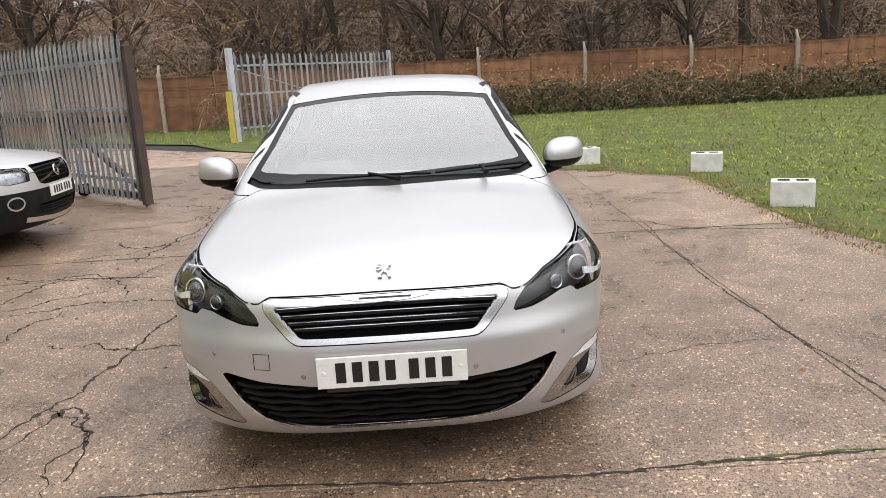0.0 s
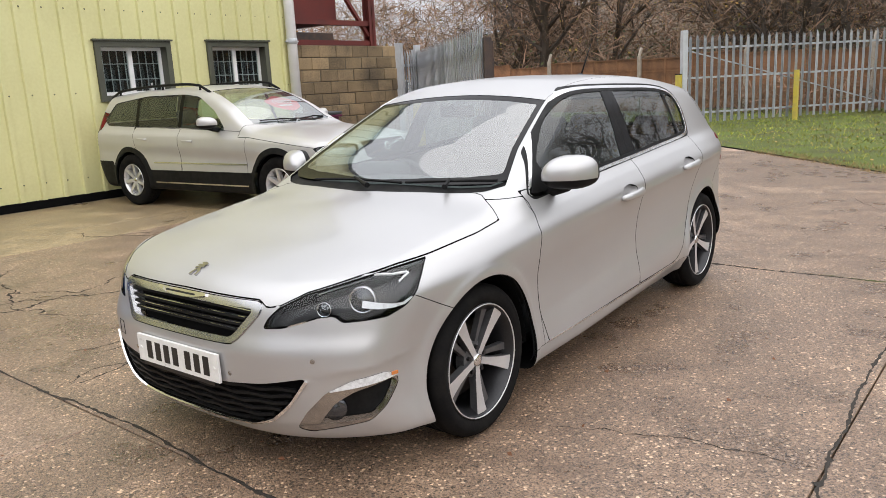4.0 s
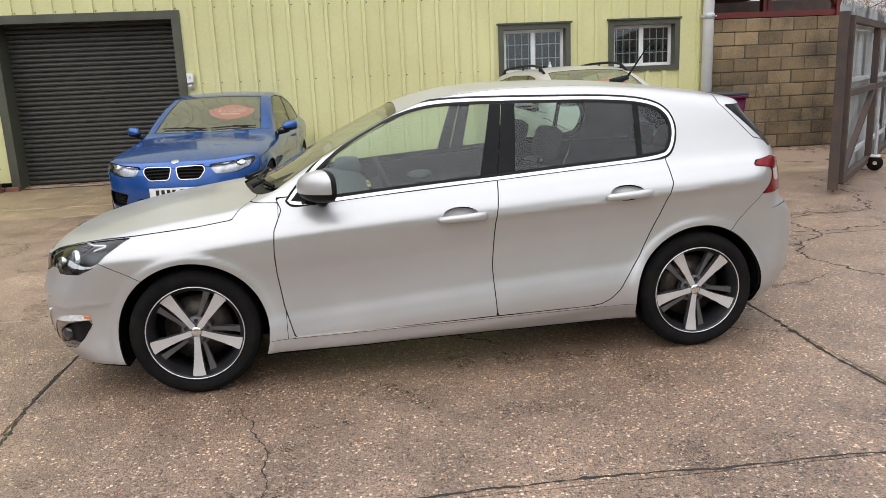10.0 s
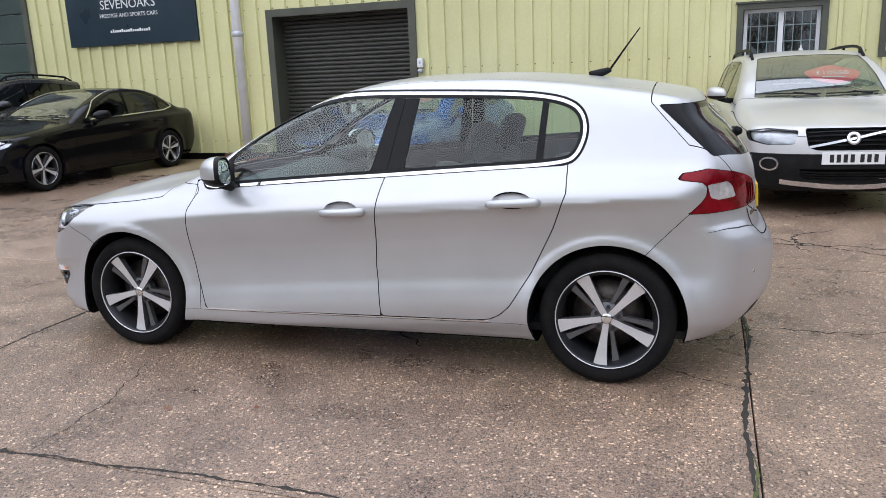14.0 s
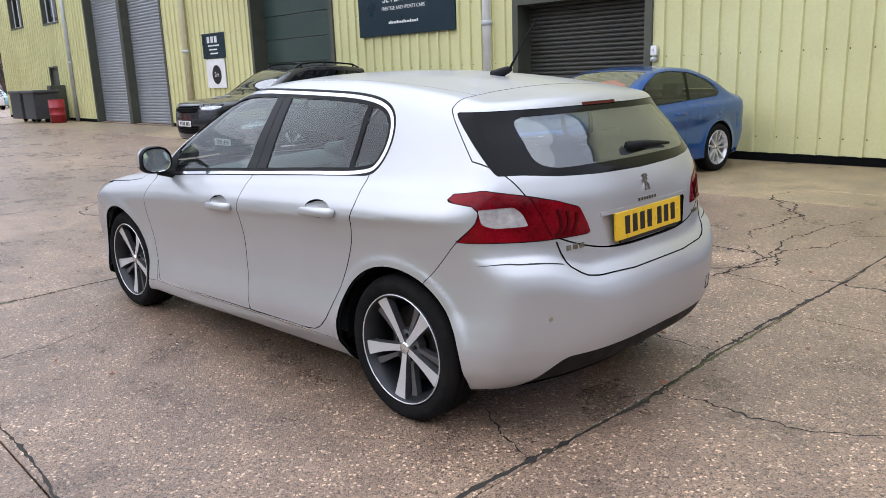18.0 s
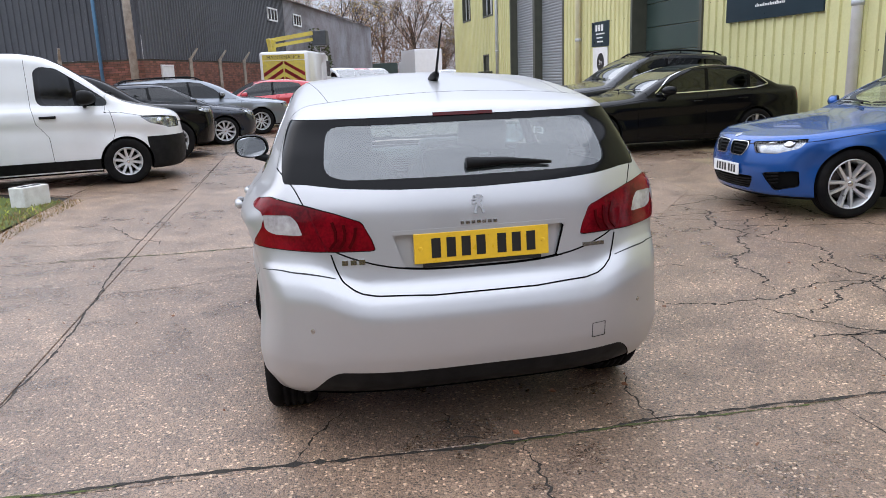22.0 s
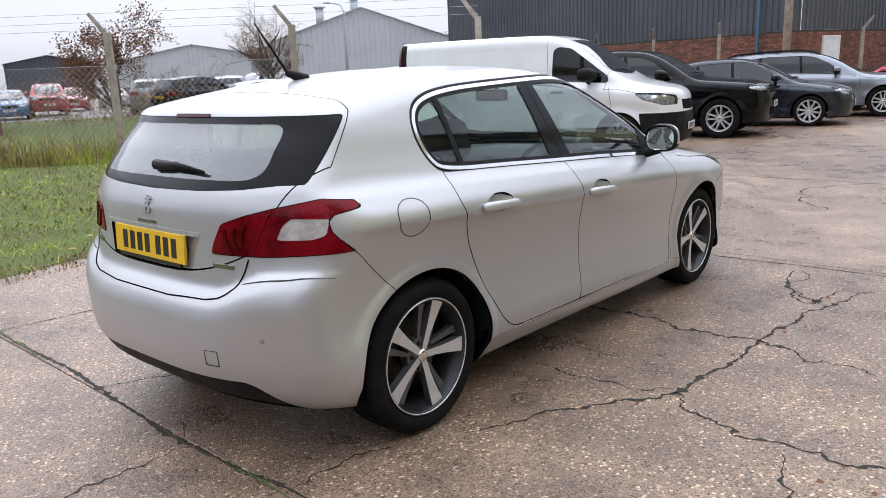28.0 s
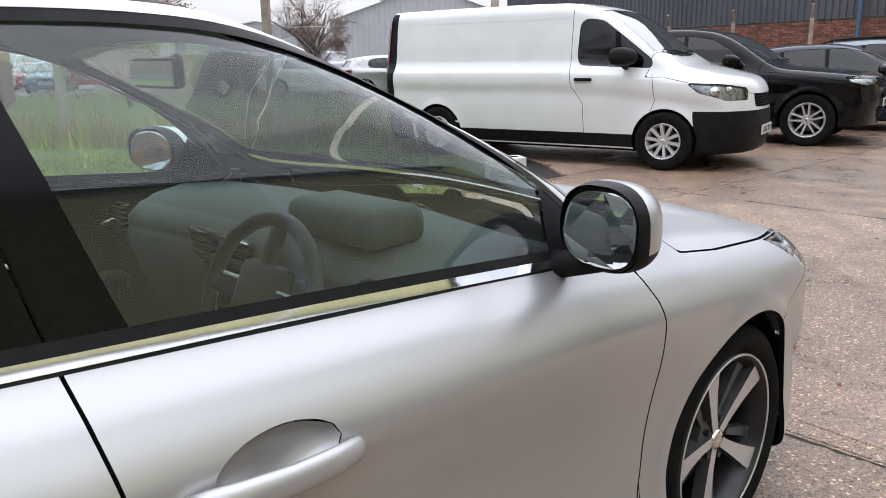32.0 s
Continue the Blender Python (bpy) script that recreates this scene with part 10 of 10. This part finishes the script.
box(bm, 0.85, 0.91, 0, 0.08, 0.3, 2.11, 0, m)
box(bm, 0, 0.85, 0, 0.08, 2.05, 2.11, 0, m)
part("door_frame", bm, M_WHITEPVC, sdoor)
for s, mt, r, lab, z1 in ((1.45, M_BLUEPIPE, 0.06, "blue downpipe on the shed front", 7.5), (0.12, M_POSTC, 0.13, "grey lamp pole at the shed corner", 8.0)):
    t = thing("pole" if "pole" in lab else "downpipe", pose(0, 0, 0), lab, "pole" if "pole" in lab else "pipe")
    p = SC + SF * s - SD * (0.18 if "pipe" in lab else 0.5)
    bm = bmesh.new()
    tube(bm, [(p.x, p.y, 0), (p.x, p.y, z1)], r, 10)
    part("shaft", bm, mt, t, "", True)
    part("foot", bx(p.x - 0.12, p.x + 0.12, p.y - 0.12, p.y + 0.12, 0, 0.05), M_GALV, t)


def cranked_post(p, ang, tall=2.4, group="cranked fence posts", lab="cranked concrete fence post"):
    t = thing("fence_post", pose(p[0], p[1], 0, 0, 0, ang), lab, "post", group)
    bm = bmesh.new()
    box(bm, -0.06, 0.06, -0.06, 0.06, 0, tall, 0.01)
    part("post_shaft", bm, M_POSTC, t)
    bm = bmesh.new()
    tube(bm, [(0, 0, tall - 0.05), (0.0, 0.30, tall + 0.35)], [0.06, 0.045], 4)
    part("post_arm", bm, M_POSTC, t)
    return t


# wire fence along the shed
for i in range(6):
    p = SC + SF * (2.6 + i * 3.0) - SD * 0.7
    cranked_post((p.x, p.y), 20, 2.35, "posts before the shed", "cranked concrete post before the brick wall")
for i in range(5):
    p = SC + SD * (2.8 + i * 3.0) - SF * 0.5
    cranked_post((p.x, p.y), 110, 2.35, "posts before the shed", "cranked concrete post before the brick wall")
# wire fence east of the grass
P0, PD = Vector((6.2, -3.4, 0)), Vector((0.749, 0.663, 0))
for i in range(8):
    p = P0 + PD * (3.47 * i)
    cranked_post((p.x, p.y), -48)
fenceE = tagged(new("wire_fence"), "chain-link wire fence with three barbed strands above", "fence", kind="structure")
v, f = [], []


def wire(a, b, r=0.0022):
    d = (b - a).normalized()
    s = d.cross(Vector((0, 0, 1)))
    s = s.normalized() if s.length > 0.01 else Vector((1, 0, 0))
    u = d.cross(s)
    i = len(v)
    for p in (a, b):
        for q in (s, -s * 0.5 + u * 0.866, -s * 0.5 - u * 0.866):
            v.append(tuple(p + q * r))
    for j in range(3):
        k = (j + 1) % 3
        f.append((i + j, i + k, i + 3 + k, i + 3 + j))


L = 3.47 * 7
up = Vector((0, 0, 1))
step = 0.125
for k in range(int(L / step)):
    s = k * step
    for sg in (1, -1):
        # each strand climbs at 45 degrees until the top or an end
        run = 1.75
        a = P0 + PD * s + up * 0.05
        e = s + sg * run
        ee = max(0, min(L, e))
        b = P0 + PD * ee + up * (0.05 + abs(ee - s))
        wire(a, b)
for z, off in ((2.45, 0.05), (2.58, 0.17), (2.72, 0.28), (1.8, 0.0), (0.05, 0.0)):
    n = Vector((-PD.y, PD.x, 0))
    wire(P0 + up * z - n * off * -1, P0 + PD * L + up * z + n * off, 0.004)
tagged(data("fence_mesh", v, f, M_GALV, fenceE, "grey wire mesh", False), kind="stuff")


# ---- warehouses to the east ----
def warehouse(name, c, ang, wide, deep, eave, ridge, label, wall_mt, base_h=1.2):
    m = Matrix.Translation((c[0], c[1], 0)) @ Matrix.Rotation(radians(ang), 4, 'Z')
    w = thing(name, m, label, "warehouse")
    hw = wide / 2
    # front gable faces local -y, ribbed
    n = int(wide / 0.5)
    bm = bmesh.new()
    lo, hi = [], []
    for i in range(n + 1):
        x = -hw + wide * i / n
        for dx, dy in ((0.0, 0.0), (wide / n * 0.45, 0.0), (wide / n * 0.5, -0.06), (wide / n * 0.95, -0.06)):
            xx = min(x + dx, hw)
            lo.append(bm.verts.new((xx, dy, base_h)))
            hi.append(bm.verts.new((xx, dy, eave + (ridge - eave) * (1 - abs(xx) / hw))))
    for i in range(len(lo) - 1):
        if lo[i + 1].co.x - lo[i].co.x > 1e-4 or abs(lo[i + 1].co.y - lo[i].co.y) > 1e-4:
            bm.faces.new((lo[i], lo[i + 1], hi[i + 1], hi[i]))
    part("gable_wall", bm, wall_mt, w)
    part("brick_base", bx(-hw, hw, -0.10, 0.2, 0, base_h), M_BRICK, w)
    for s in (-1, 1):
        part("side_wall", bx(s * hw - 0.1, s * hw + 0.1, 0.0, deep, 0, eave), wall_mt, w)
        bm = bmesh.new()
        q = [bm.verts.new(p) for p in ((s * (hw + 0.3), -0.3, eave - 0.1), (s * (hw + 0.3), deep, eave - 0.1), (0, deep, ridge + 0.08), (0, -0.3, ridge + 0.08))]
        bm.faces.new(q if s > 0 else q[::-1])
        bmesh.ops.solidify(bm, geom=bm.faces[:], thickness=0.1)
        part("roof_slope", bm, M_PALECLAD, w)
    part("back_wall", bx(-hw, hw, deep, deep + 0.1, 0, eave), wall_mt, w)
    return w, hw


w1, hw1 = warehouse("warehouse", (53, -43), 236, 17, 30, 4.9, 7.7, "pale grey ribbed warehouse with a shallow gable", M_PALECLAD)
for x, z in ((-0.2, 7.6), (-3.6, 6.8)):
    bm = bmesh.new()
    tube(bm, [(x, 3, z - 0.6), (x, 3, z + 1.2)], 0.4, 12)
    tube(bm, [(x, 3, z + 1.2), (x, 3, z + 1.35)], 0.6, 12)
    part("roof_vent", bm, M_GALV, w1, "grey roof vent", True)
w2, _ = warehouse("warehouse", (72, -36), 226, 18, 26, 3.8, 5.3, "pale grey low warehouse with a lighter roof", M_PALECLAD)
w3, _ = warehouse("warehouse", (92, -29), 250, 9, 14, 4.4, 5.2, "dark brown warehouse in the distance", M_GREYCLAD)
w4, _ = warehouse("warehouse", (46, -60), 236, 18, 24, 5.2, 7.4, "pale warehouse beyond the grey shed", M_PALECLAD)
M_YCLAD = mat("mustard_cladding", (0.46, 0.36, 0.13), (0.36, 0.28, 0.10), rough=0.5, scale=0.8, fine=20)
yb = thing("small_workshop", pose(23.7, -0.7, 0, 0, 0, 74), "low workshop of mustard ribbed sheet over brown brick", "workshop")
part("workshop_core", bx(0.0, 9.0, -7.0, -0.02, 0, 3.3), M_MORTAR, yb)
part("brick_base", bx(-0.04, 9.0, -7.04, 0.06, 0, 1.42, 0.01), M_BRICK, yb, "brown brick base")
sheet(yb, Vector((0, 0, 0)), Vector((1, 0, 0)), 9.0, 1.42, 3.35, M_YCLAD, 0.2, 0.05)
sheet(yb, Vector((0, -7.0, 0)), Vector((0, 1, 0)), 7.0, 1.42, 3.35, M_YCLAD, 0.2, 0.05)
part("roof_edge", bx(-0.1, 9.1, -7.1, 0.1, 3.35, 3.47, 0.01), M_OLIVE, yb)
lp = thing("lamp_post", pose(36.5, -26.5, 0), "grey street lamp with a bent arm", "street lamp")
bm = bmesh.new()
tube(bm, [(0, 0, 0), (0, 0, 5.6), (0.15, 0.1, 6.0), (0.9, 0.5, 6.2)], [0.08, 0.06, 0.05, 0.04], 8)
part("lamp_pole", bm, M_GALV, lp, "", True)
part("lamp_head", bx(0.8, 1.25, 0.4, 0.65, 6.13, 6.25, 0.03), M_GALV, lp)

# ---- bins, drum, far containers ----
dr = thing("oil_drum", pose(-7.75, -24.3, 0), "red steel oil drum", "drum")
bm = bmesh.new()
lathe(bm, [(0.0, 0.0), (0.29, 0.0), (0.29, 0.30), (0.305, 0.31), (0.29, 0.32), (0.29, 0.58), (0.305, 0.59), (0.29, 0.60), (0.29, 0.88), (0.0, 0.88)], 24, 'Z')
part("drum_body", bm, M_REDDRUM, dr, "", True)
bm = bmesh.new()
lathe(bm, [(0.275, 0.88), (0.285, 0.905), (0.295, 0.88)], 24, 'Z')
part("drum_rim", bm, M_REDDRUM, dr)
for i, (x, y) in enumerate(((-6.1, -25.7), (-6.0, -27.1))):
    b = thing("waste_container", pose(x - 1.5, y, 0, 0, 0, 94), "dark grey four-wheeled waste container", "bin", "waste containers")
    bm = bmesh.new()
    prism(bm, [(-0.55, -0.45), (0.55, -0.45), (0.62, 0.5), (-0.62, 0.5)], 0.15, 1.15)
    part("bin_body", bm, M_GREYBIN, b)
    bm = bmesh.new()
    box(bm, -0.65, 0.65, -0.5, 0.55, 1.15, 1.28, 0.05)
    part("bin_lid", bm, M_GREYBIN, b)
    for s in (-1, 1):
        bm = bmesh.new()
        lathe(bm, [(0.0, -0.03), (0.09, -0.03), (0.09, 0.03), (0.0, 0.03)], 14, 'X')
        ww = part("bin_wheel", bm, M_RUBBER, b)
        ww.location = (s * 0.45, 0, 0.09)
bl = thing("wall_buttress", pose(HX + 0.35, -25.7, 0), "dark steel guard post at the shutter edge", "post")
part("guard_shaft", bx(-0.3, 0.3, -0.2, 0.2, 0, 1.45, 0.02), M_OLIVE, bl)
part("guard_plate", bx(-0.35, 0.35, -0.25, 0.25, 0, 0.03), M_RUST, bl)
lorry = thing("box_lorry", pose(-11.5, -60, 0, 0, 0, 4), "white box lorry standing at the end of the yard", "lorry")
part("lorry_box", bx(-1.25, 1.25, -6.0, 0, 0.9, 3.6, 0.04), M_WHITEP, lorry)
part("lorry_cab", bx(-1.15, 1.15, -7.9, -6.1, 0.6, 2.7, 0.15), M_WHITEP, lorry)
part("lorry_chassis", bx(-0.9, 0.9, -7.5, -0.1, 0.55, 0.9), M_UNDER, lorry)
for y in (-7.0, -1.5):
    for s in (-1, 1):
        wheel(lorry, "lorry", s * 1.0, y, 0.48, 0.28, 0.28, 8, "thin")
ct = thing("shipping_container", pose(-6.5, -70, 0, 0, 0, 4), "dark green shipping container", "container")
bm = bmesh.new()
for i in range(22):
    box(bm, -3.0 + i * 0.28, -3.0 + i * 0.28 + 0.16, -0.03, 0.0, 0.1, 2.5)
part("container_ribs", bm, M_GREENDOOR, ct)
part("container_body", bx(-3.05, 3.15, 0.0, 2.4, 0.0, 2.6, 0.02), M_GREENDOOR, ct)


# ---- trees and scrub ----
def grow(bm, p, d, length, r, level, rnd, spread, thick=0.014):
    segs = 4
    pts, rs = [p.copy()], [r]
    q, dd = p.copy(), d.copy()
    for i in range(segs):
        dd = (dd + Vector((rnd.uniform(-1, 1), rnd.uniform(-1, 1), rnd.uniform(-0.4, 0.6))) * 0.16).normalized()
        q = q + dd * length / segs
        pts.append(q.copy())
        rs.append(max(r * (1 - 0.45 * (i + 1) / segs), 0.006))
    tube(bm, pts, rs, 6 if level == 0 else 4 if level < 2 else 3, False)
    if level >= 4 or length < 0.35:
        return
    n = (5, 4, 4, 3)[min(level, 3)]
    for i in range(n):
        t = rnd.uniform(0.35, 1.0)
        k = min(segs - 1, int(t * segs))
        b = pts[k].lerp(pts[k + 1], t * segs - k)
        ax = dd.orthogonal().normalized()
        ax.rotate(Matrix.Rotation(rnd.uniform(0, 6.283), 3, dd))
        nd = (dd * rnd.uniform(0.5, 1.0) + ax * spread * rnd.uniform(0.6, 1.2) + Vector((0, 0, 0.15))).normalized()
        grow(bm, b, nd, length * rnd.uniform(0.48, 0.72), max(rs[k] * 0.55, thick * 0.5), level + 1, rnd, spread, thick)


TREES = []


def tree_proto(seed, tall, spread, trunks=1, leaf=None, nleaf=0, label="bare deciduous tree with fine twigs"):
    rnd = random.Random(seed)
    t = thing("tree", pose(0, 0, 0), label, "tree")
    bm = bmesh.new()
    for i in range(trunks):
        a = rnd.uniform(0, 6.283)
        d = Vector((math.cos(a) * 0.25 * (trunks > 1), math.sin(a) * 0.25 * (trunks > 1), 1)).normalized()
        grow(bm, Vector((0.15 * i, 0, -0.05)), d, tall * 0.55, tall * 0.018, 0, rnd, spread)
    tips = [v.co.copy() for v in bm.verts if v.co.z > tall * 0.25]
    part("trunk", bm, M_BARK, t, "dark bare trunk and limbs")
    if nleaf and leaf:
        v, f = [], []
        for i in range(nleaf):
            c = rnd.choice(tips) + Vector((rnd.uniform(-0.3, 0.3), rnd.uniform(-0.3, 0.3), rnd.uniform(-0.3, 0.3)))
            a = Vector((rnd.uniform(-1, 1), rnd.uniform(-1, 1), rnd.uniform(-1, 1))).normalized() * 0.07
            b = a.orthogonal().normalized() * 0.05
            k = len(v)
            v += [tuple(c - a), tuple(c + b), tuple(c + a), tuple(c - b)]
            f.append((k, k + 1, k + 2, k + 3))
        data("crown", v, f, leaf, t, "thin autumn leaves", False)
    else:
        v, f = [], []
        for i in range(2600):
            c = rnd.choice(tips)
            a = Vector((rnd.uniform(-1, 1), rnd.uniform(-1, 1), rnd.uniform(-0.2, 1))).normalized() * rnd.uniform(0.3, 0.9)
            s = a.orthogonal().normalized() * 0.008
            k = len(v)
            v += [tuple(c - s), tuple(c + s), tuple(c + a)]
            f.append((k, k + 1, k + 2))
        data("crown", v, f, M_TWIG, t, "fine bare twigs", False)
    return t


protos = [tree_proto(11, 11, 0.75), tree_proto(12, 9, 0.95, 2), tree_proto(13, 13, 0.6), tree_proto(14, 8, 1.0, 3), tree_proto(15, 10, 0.8, 2, M_LEAFY, 1500, "tree with the last yellow leaves"), tree_proto(16, 7, 0.85, 2, M_LEAFR, 5000, "small tree with rusty red leaves")]
where = [(-14, 34, 0), (-9, 36, 1), (-5.5, 31.5, 3), (-2, 35, 2), (0.5, 30.2, 1), (3.5, 33, 0), (5.5, 30.0, 3), (8, 34, 4), (10.5, 30.4, 1), (13, 33, 2), (15.5, 30.5, 4), (18, 34, 3), (21, 31, 0), (25, 33, 1), (-18, 40, 2), (-12, 42, 4), (-6, 41, 0), (0, 40, 4), (6, 41, 2), (12, 40, 0), (19, 41, 1), (-24, 44, 1), (-30, 48, 0), (-36, 44, 3), (-28, 52, 2), (28, 38, 2), (32, 32, 3), (-3.5, 30.6, 4), (2.2, 36, 3), (-16, 31.5, 1), (7, 37, 1), (-21, 36.5, 3),
         (-14, -84, 2), (-9, -86, 0), (-4, -83, 5), (1, -87, 2), (-18, -88, 1), (-24, -86, 0), (5, -90, 1), (-11, -92, 2), (-1, -94, 0), (9, -86, 2), (-30, -88, 2), (-6.5, -80, 4), (-21, -80, 4), (-16, -95, 0), (3, -80, 0), (-28, -76, 1),
         (33.6, -18.0, 5), (30, -16, 1), (70, 6, 2), (76, 2, 0), (73, 12, 1), (82, 8, 2), (90, 2, 0), (66, 14, 3), (22.3, -3.9, 5)]
rnd = random.Random(21)
used = set()
for x, y, k in where:
    sc = rnd.uniform(0.85, 1.2)
    if 15 < x < 40 and y < 10:
        sc = 0.6
    m = pose(x, y, 0, 0, 0, rnd.uniform(0, 360)) @ Matrix.Scale(sc, 4)
    if k not in used:
        used.add(k)
        protos[k].matrix_world = m
    else:
        copy_thing(protos[k], m)


def brush(name, n, area, mt, seed, zlo, zhi, size, label, up=0.0, profile=None):
    """A mass of small leaf or twig slivers over an area."""
    rg = np.random.default_rng(seed)
    x0, x1, y0, y1 = area
    x, y = x0 + rg.random(n) * (x1 - x0), y0 + rg.random(n) * (y1 - y0)
    clump = np.zeros(n)
    for i in range(n):
        clump[i] = noise.noise((x[i] * 0.45, y[i] * 0.3, seed)) * 0.5 + 0.5
    z = zlo + rg.random(n) ** 1.2 * (zhi - zlo) * (0.35 + 0.9 * clump)
    c = np.stack([x, y, z], 1)
    a = rg.normal(size=(n, 3))
    a[:, 2] = a[:, 2] * 0.6 + up
    a /= np.linalg.norm(a, axis=1)[:, None]
    b = np.cross(a, rg.normal(size=(n, 3)))
    b /= np.linalg.norm(b, axis=1)[:, None]
    s = size * (0.6 + 0.8 * rg.random(n))[:, None]
    wide = 0.55 if up == 0 else 0.035
    v = np.stack([c - a * s, c + b * s * wide, c + a * s, c - b * s * wide], 1).reshape(-1, 3)
    i = np.arange(n)[:, None] * 4
    f = [tuple(r) for r in (i + np.array([[0, 1, 2, 3]])).tolist()]
    return tagged(data(name, v.tolist(), f, mt, None, "", False), label, "bushes", kind="stuff")


brush("bramble_hedge", 20000, (1.5, 30, 25.6, 27.2), M_LEAF, 31, 0.0, 1.25, 0.055, "dark green brambles growing against the fence")
brush("bramble_tips", 3000, (0.5, 30, 25.6, 27.3), M_LEAFY, 32, 0.2, 1.9, 0.05, "yellowing bramble leaves on the fence")
brush("bare_stems", 5000, (-8, 30, 25.6, 27.2), M_TWIG, 33, 0.1, 1.5, 0.35, "bare brown stems along the fence", 0.8)
brush("woodland_twigs", 60000, (-45, 40, 29, 48), M_TWIG, 34, 0.2, 8.5, 0.55, "dense leafless scrub in the wood", 0.7)
brush("woodland_leaves", 9000, (-45, 40, 29, 46), M_LEAFY, 35, 0.3, 6.5, 0.06, "last yellow leaves in the scrub")
brush("woodland_ivy", 9000, (-40, 40, 29.5, 40), M_LEAF, 36, 0.2, 4.0, 0.08, "ivy in the wood")
brush("far_twigs", 30000, (-34, 18, -98, -80), M_TWIG, 37, 0.2, 13.0, 0.7, "leafless scrub beyond the yard", 0.7)
brush("far_leaves", 5000, (-30, 12, -94, -79), M_LEAFR, 38, 0.5, 7.0, 0.09, "rusty leaves beyond the yard")
brush("shed_ivy", 2200, (-1.9, -0.6, -42, -38), M_LEAF, 39, 0.0, 4.2, 0.09, "green climber on the shed wall")
brush("fence_scrub", 2600, (24, 34, -10, -3), M_TWIG, 40, 0.0, 2.2, 0.3, "brown scrub beyond the wire fence", 0.7)
brush("shrub", 1800, (36, 39, -16.5, -14.5), M_LEAF, 41, 0.0, 2.2, 0.09, "round green shrub in the car park")
# wooded slope closing the view
bm = bmesh.new()
nx, ny = 60, 14
grid = []
for j in range(ny + 1):
    row = []
    for i in range(nx + 1):
        x = -130 + 260 * i / nx
        y = 47 + 40 * j / ny
        z = 15.0 * (j / ny) ** 0.55 + 1.6 * noise.noise((x * 0.12, y * 0.12, 3)) * (j > 0)
        z *= min(1.0, max(0.3, (x + 75) / 55))
        row.append(bm.verts.new((x, y, z - 0.03 if j == 0 else z)))
    grid.append(row)
for j in range(ny):
    for i in range(nx):
        bm.faces.new((grid[j][i], grid[j][i + 1], grid[j + 1][i + 1], grid[j + 1][i]))
setting("backdrop_slope", bm, M_SLOPE, "brown wooded slope behind the fence", "hillside", None, True)
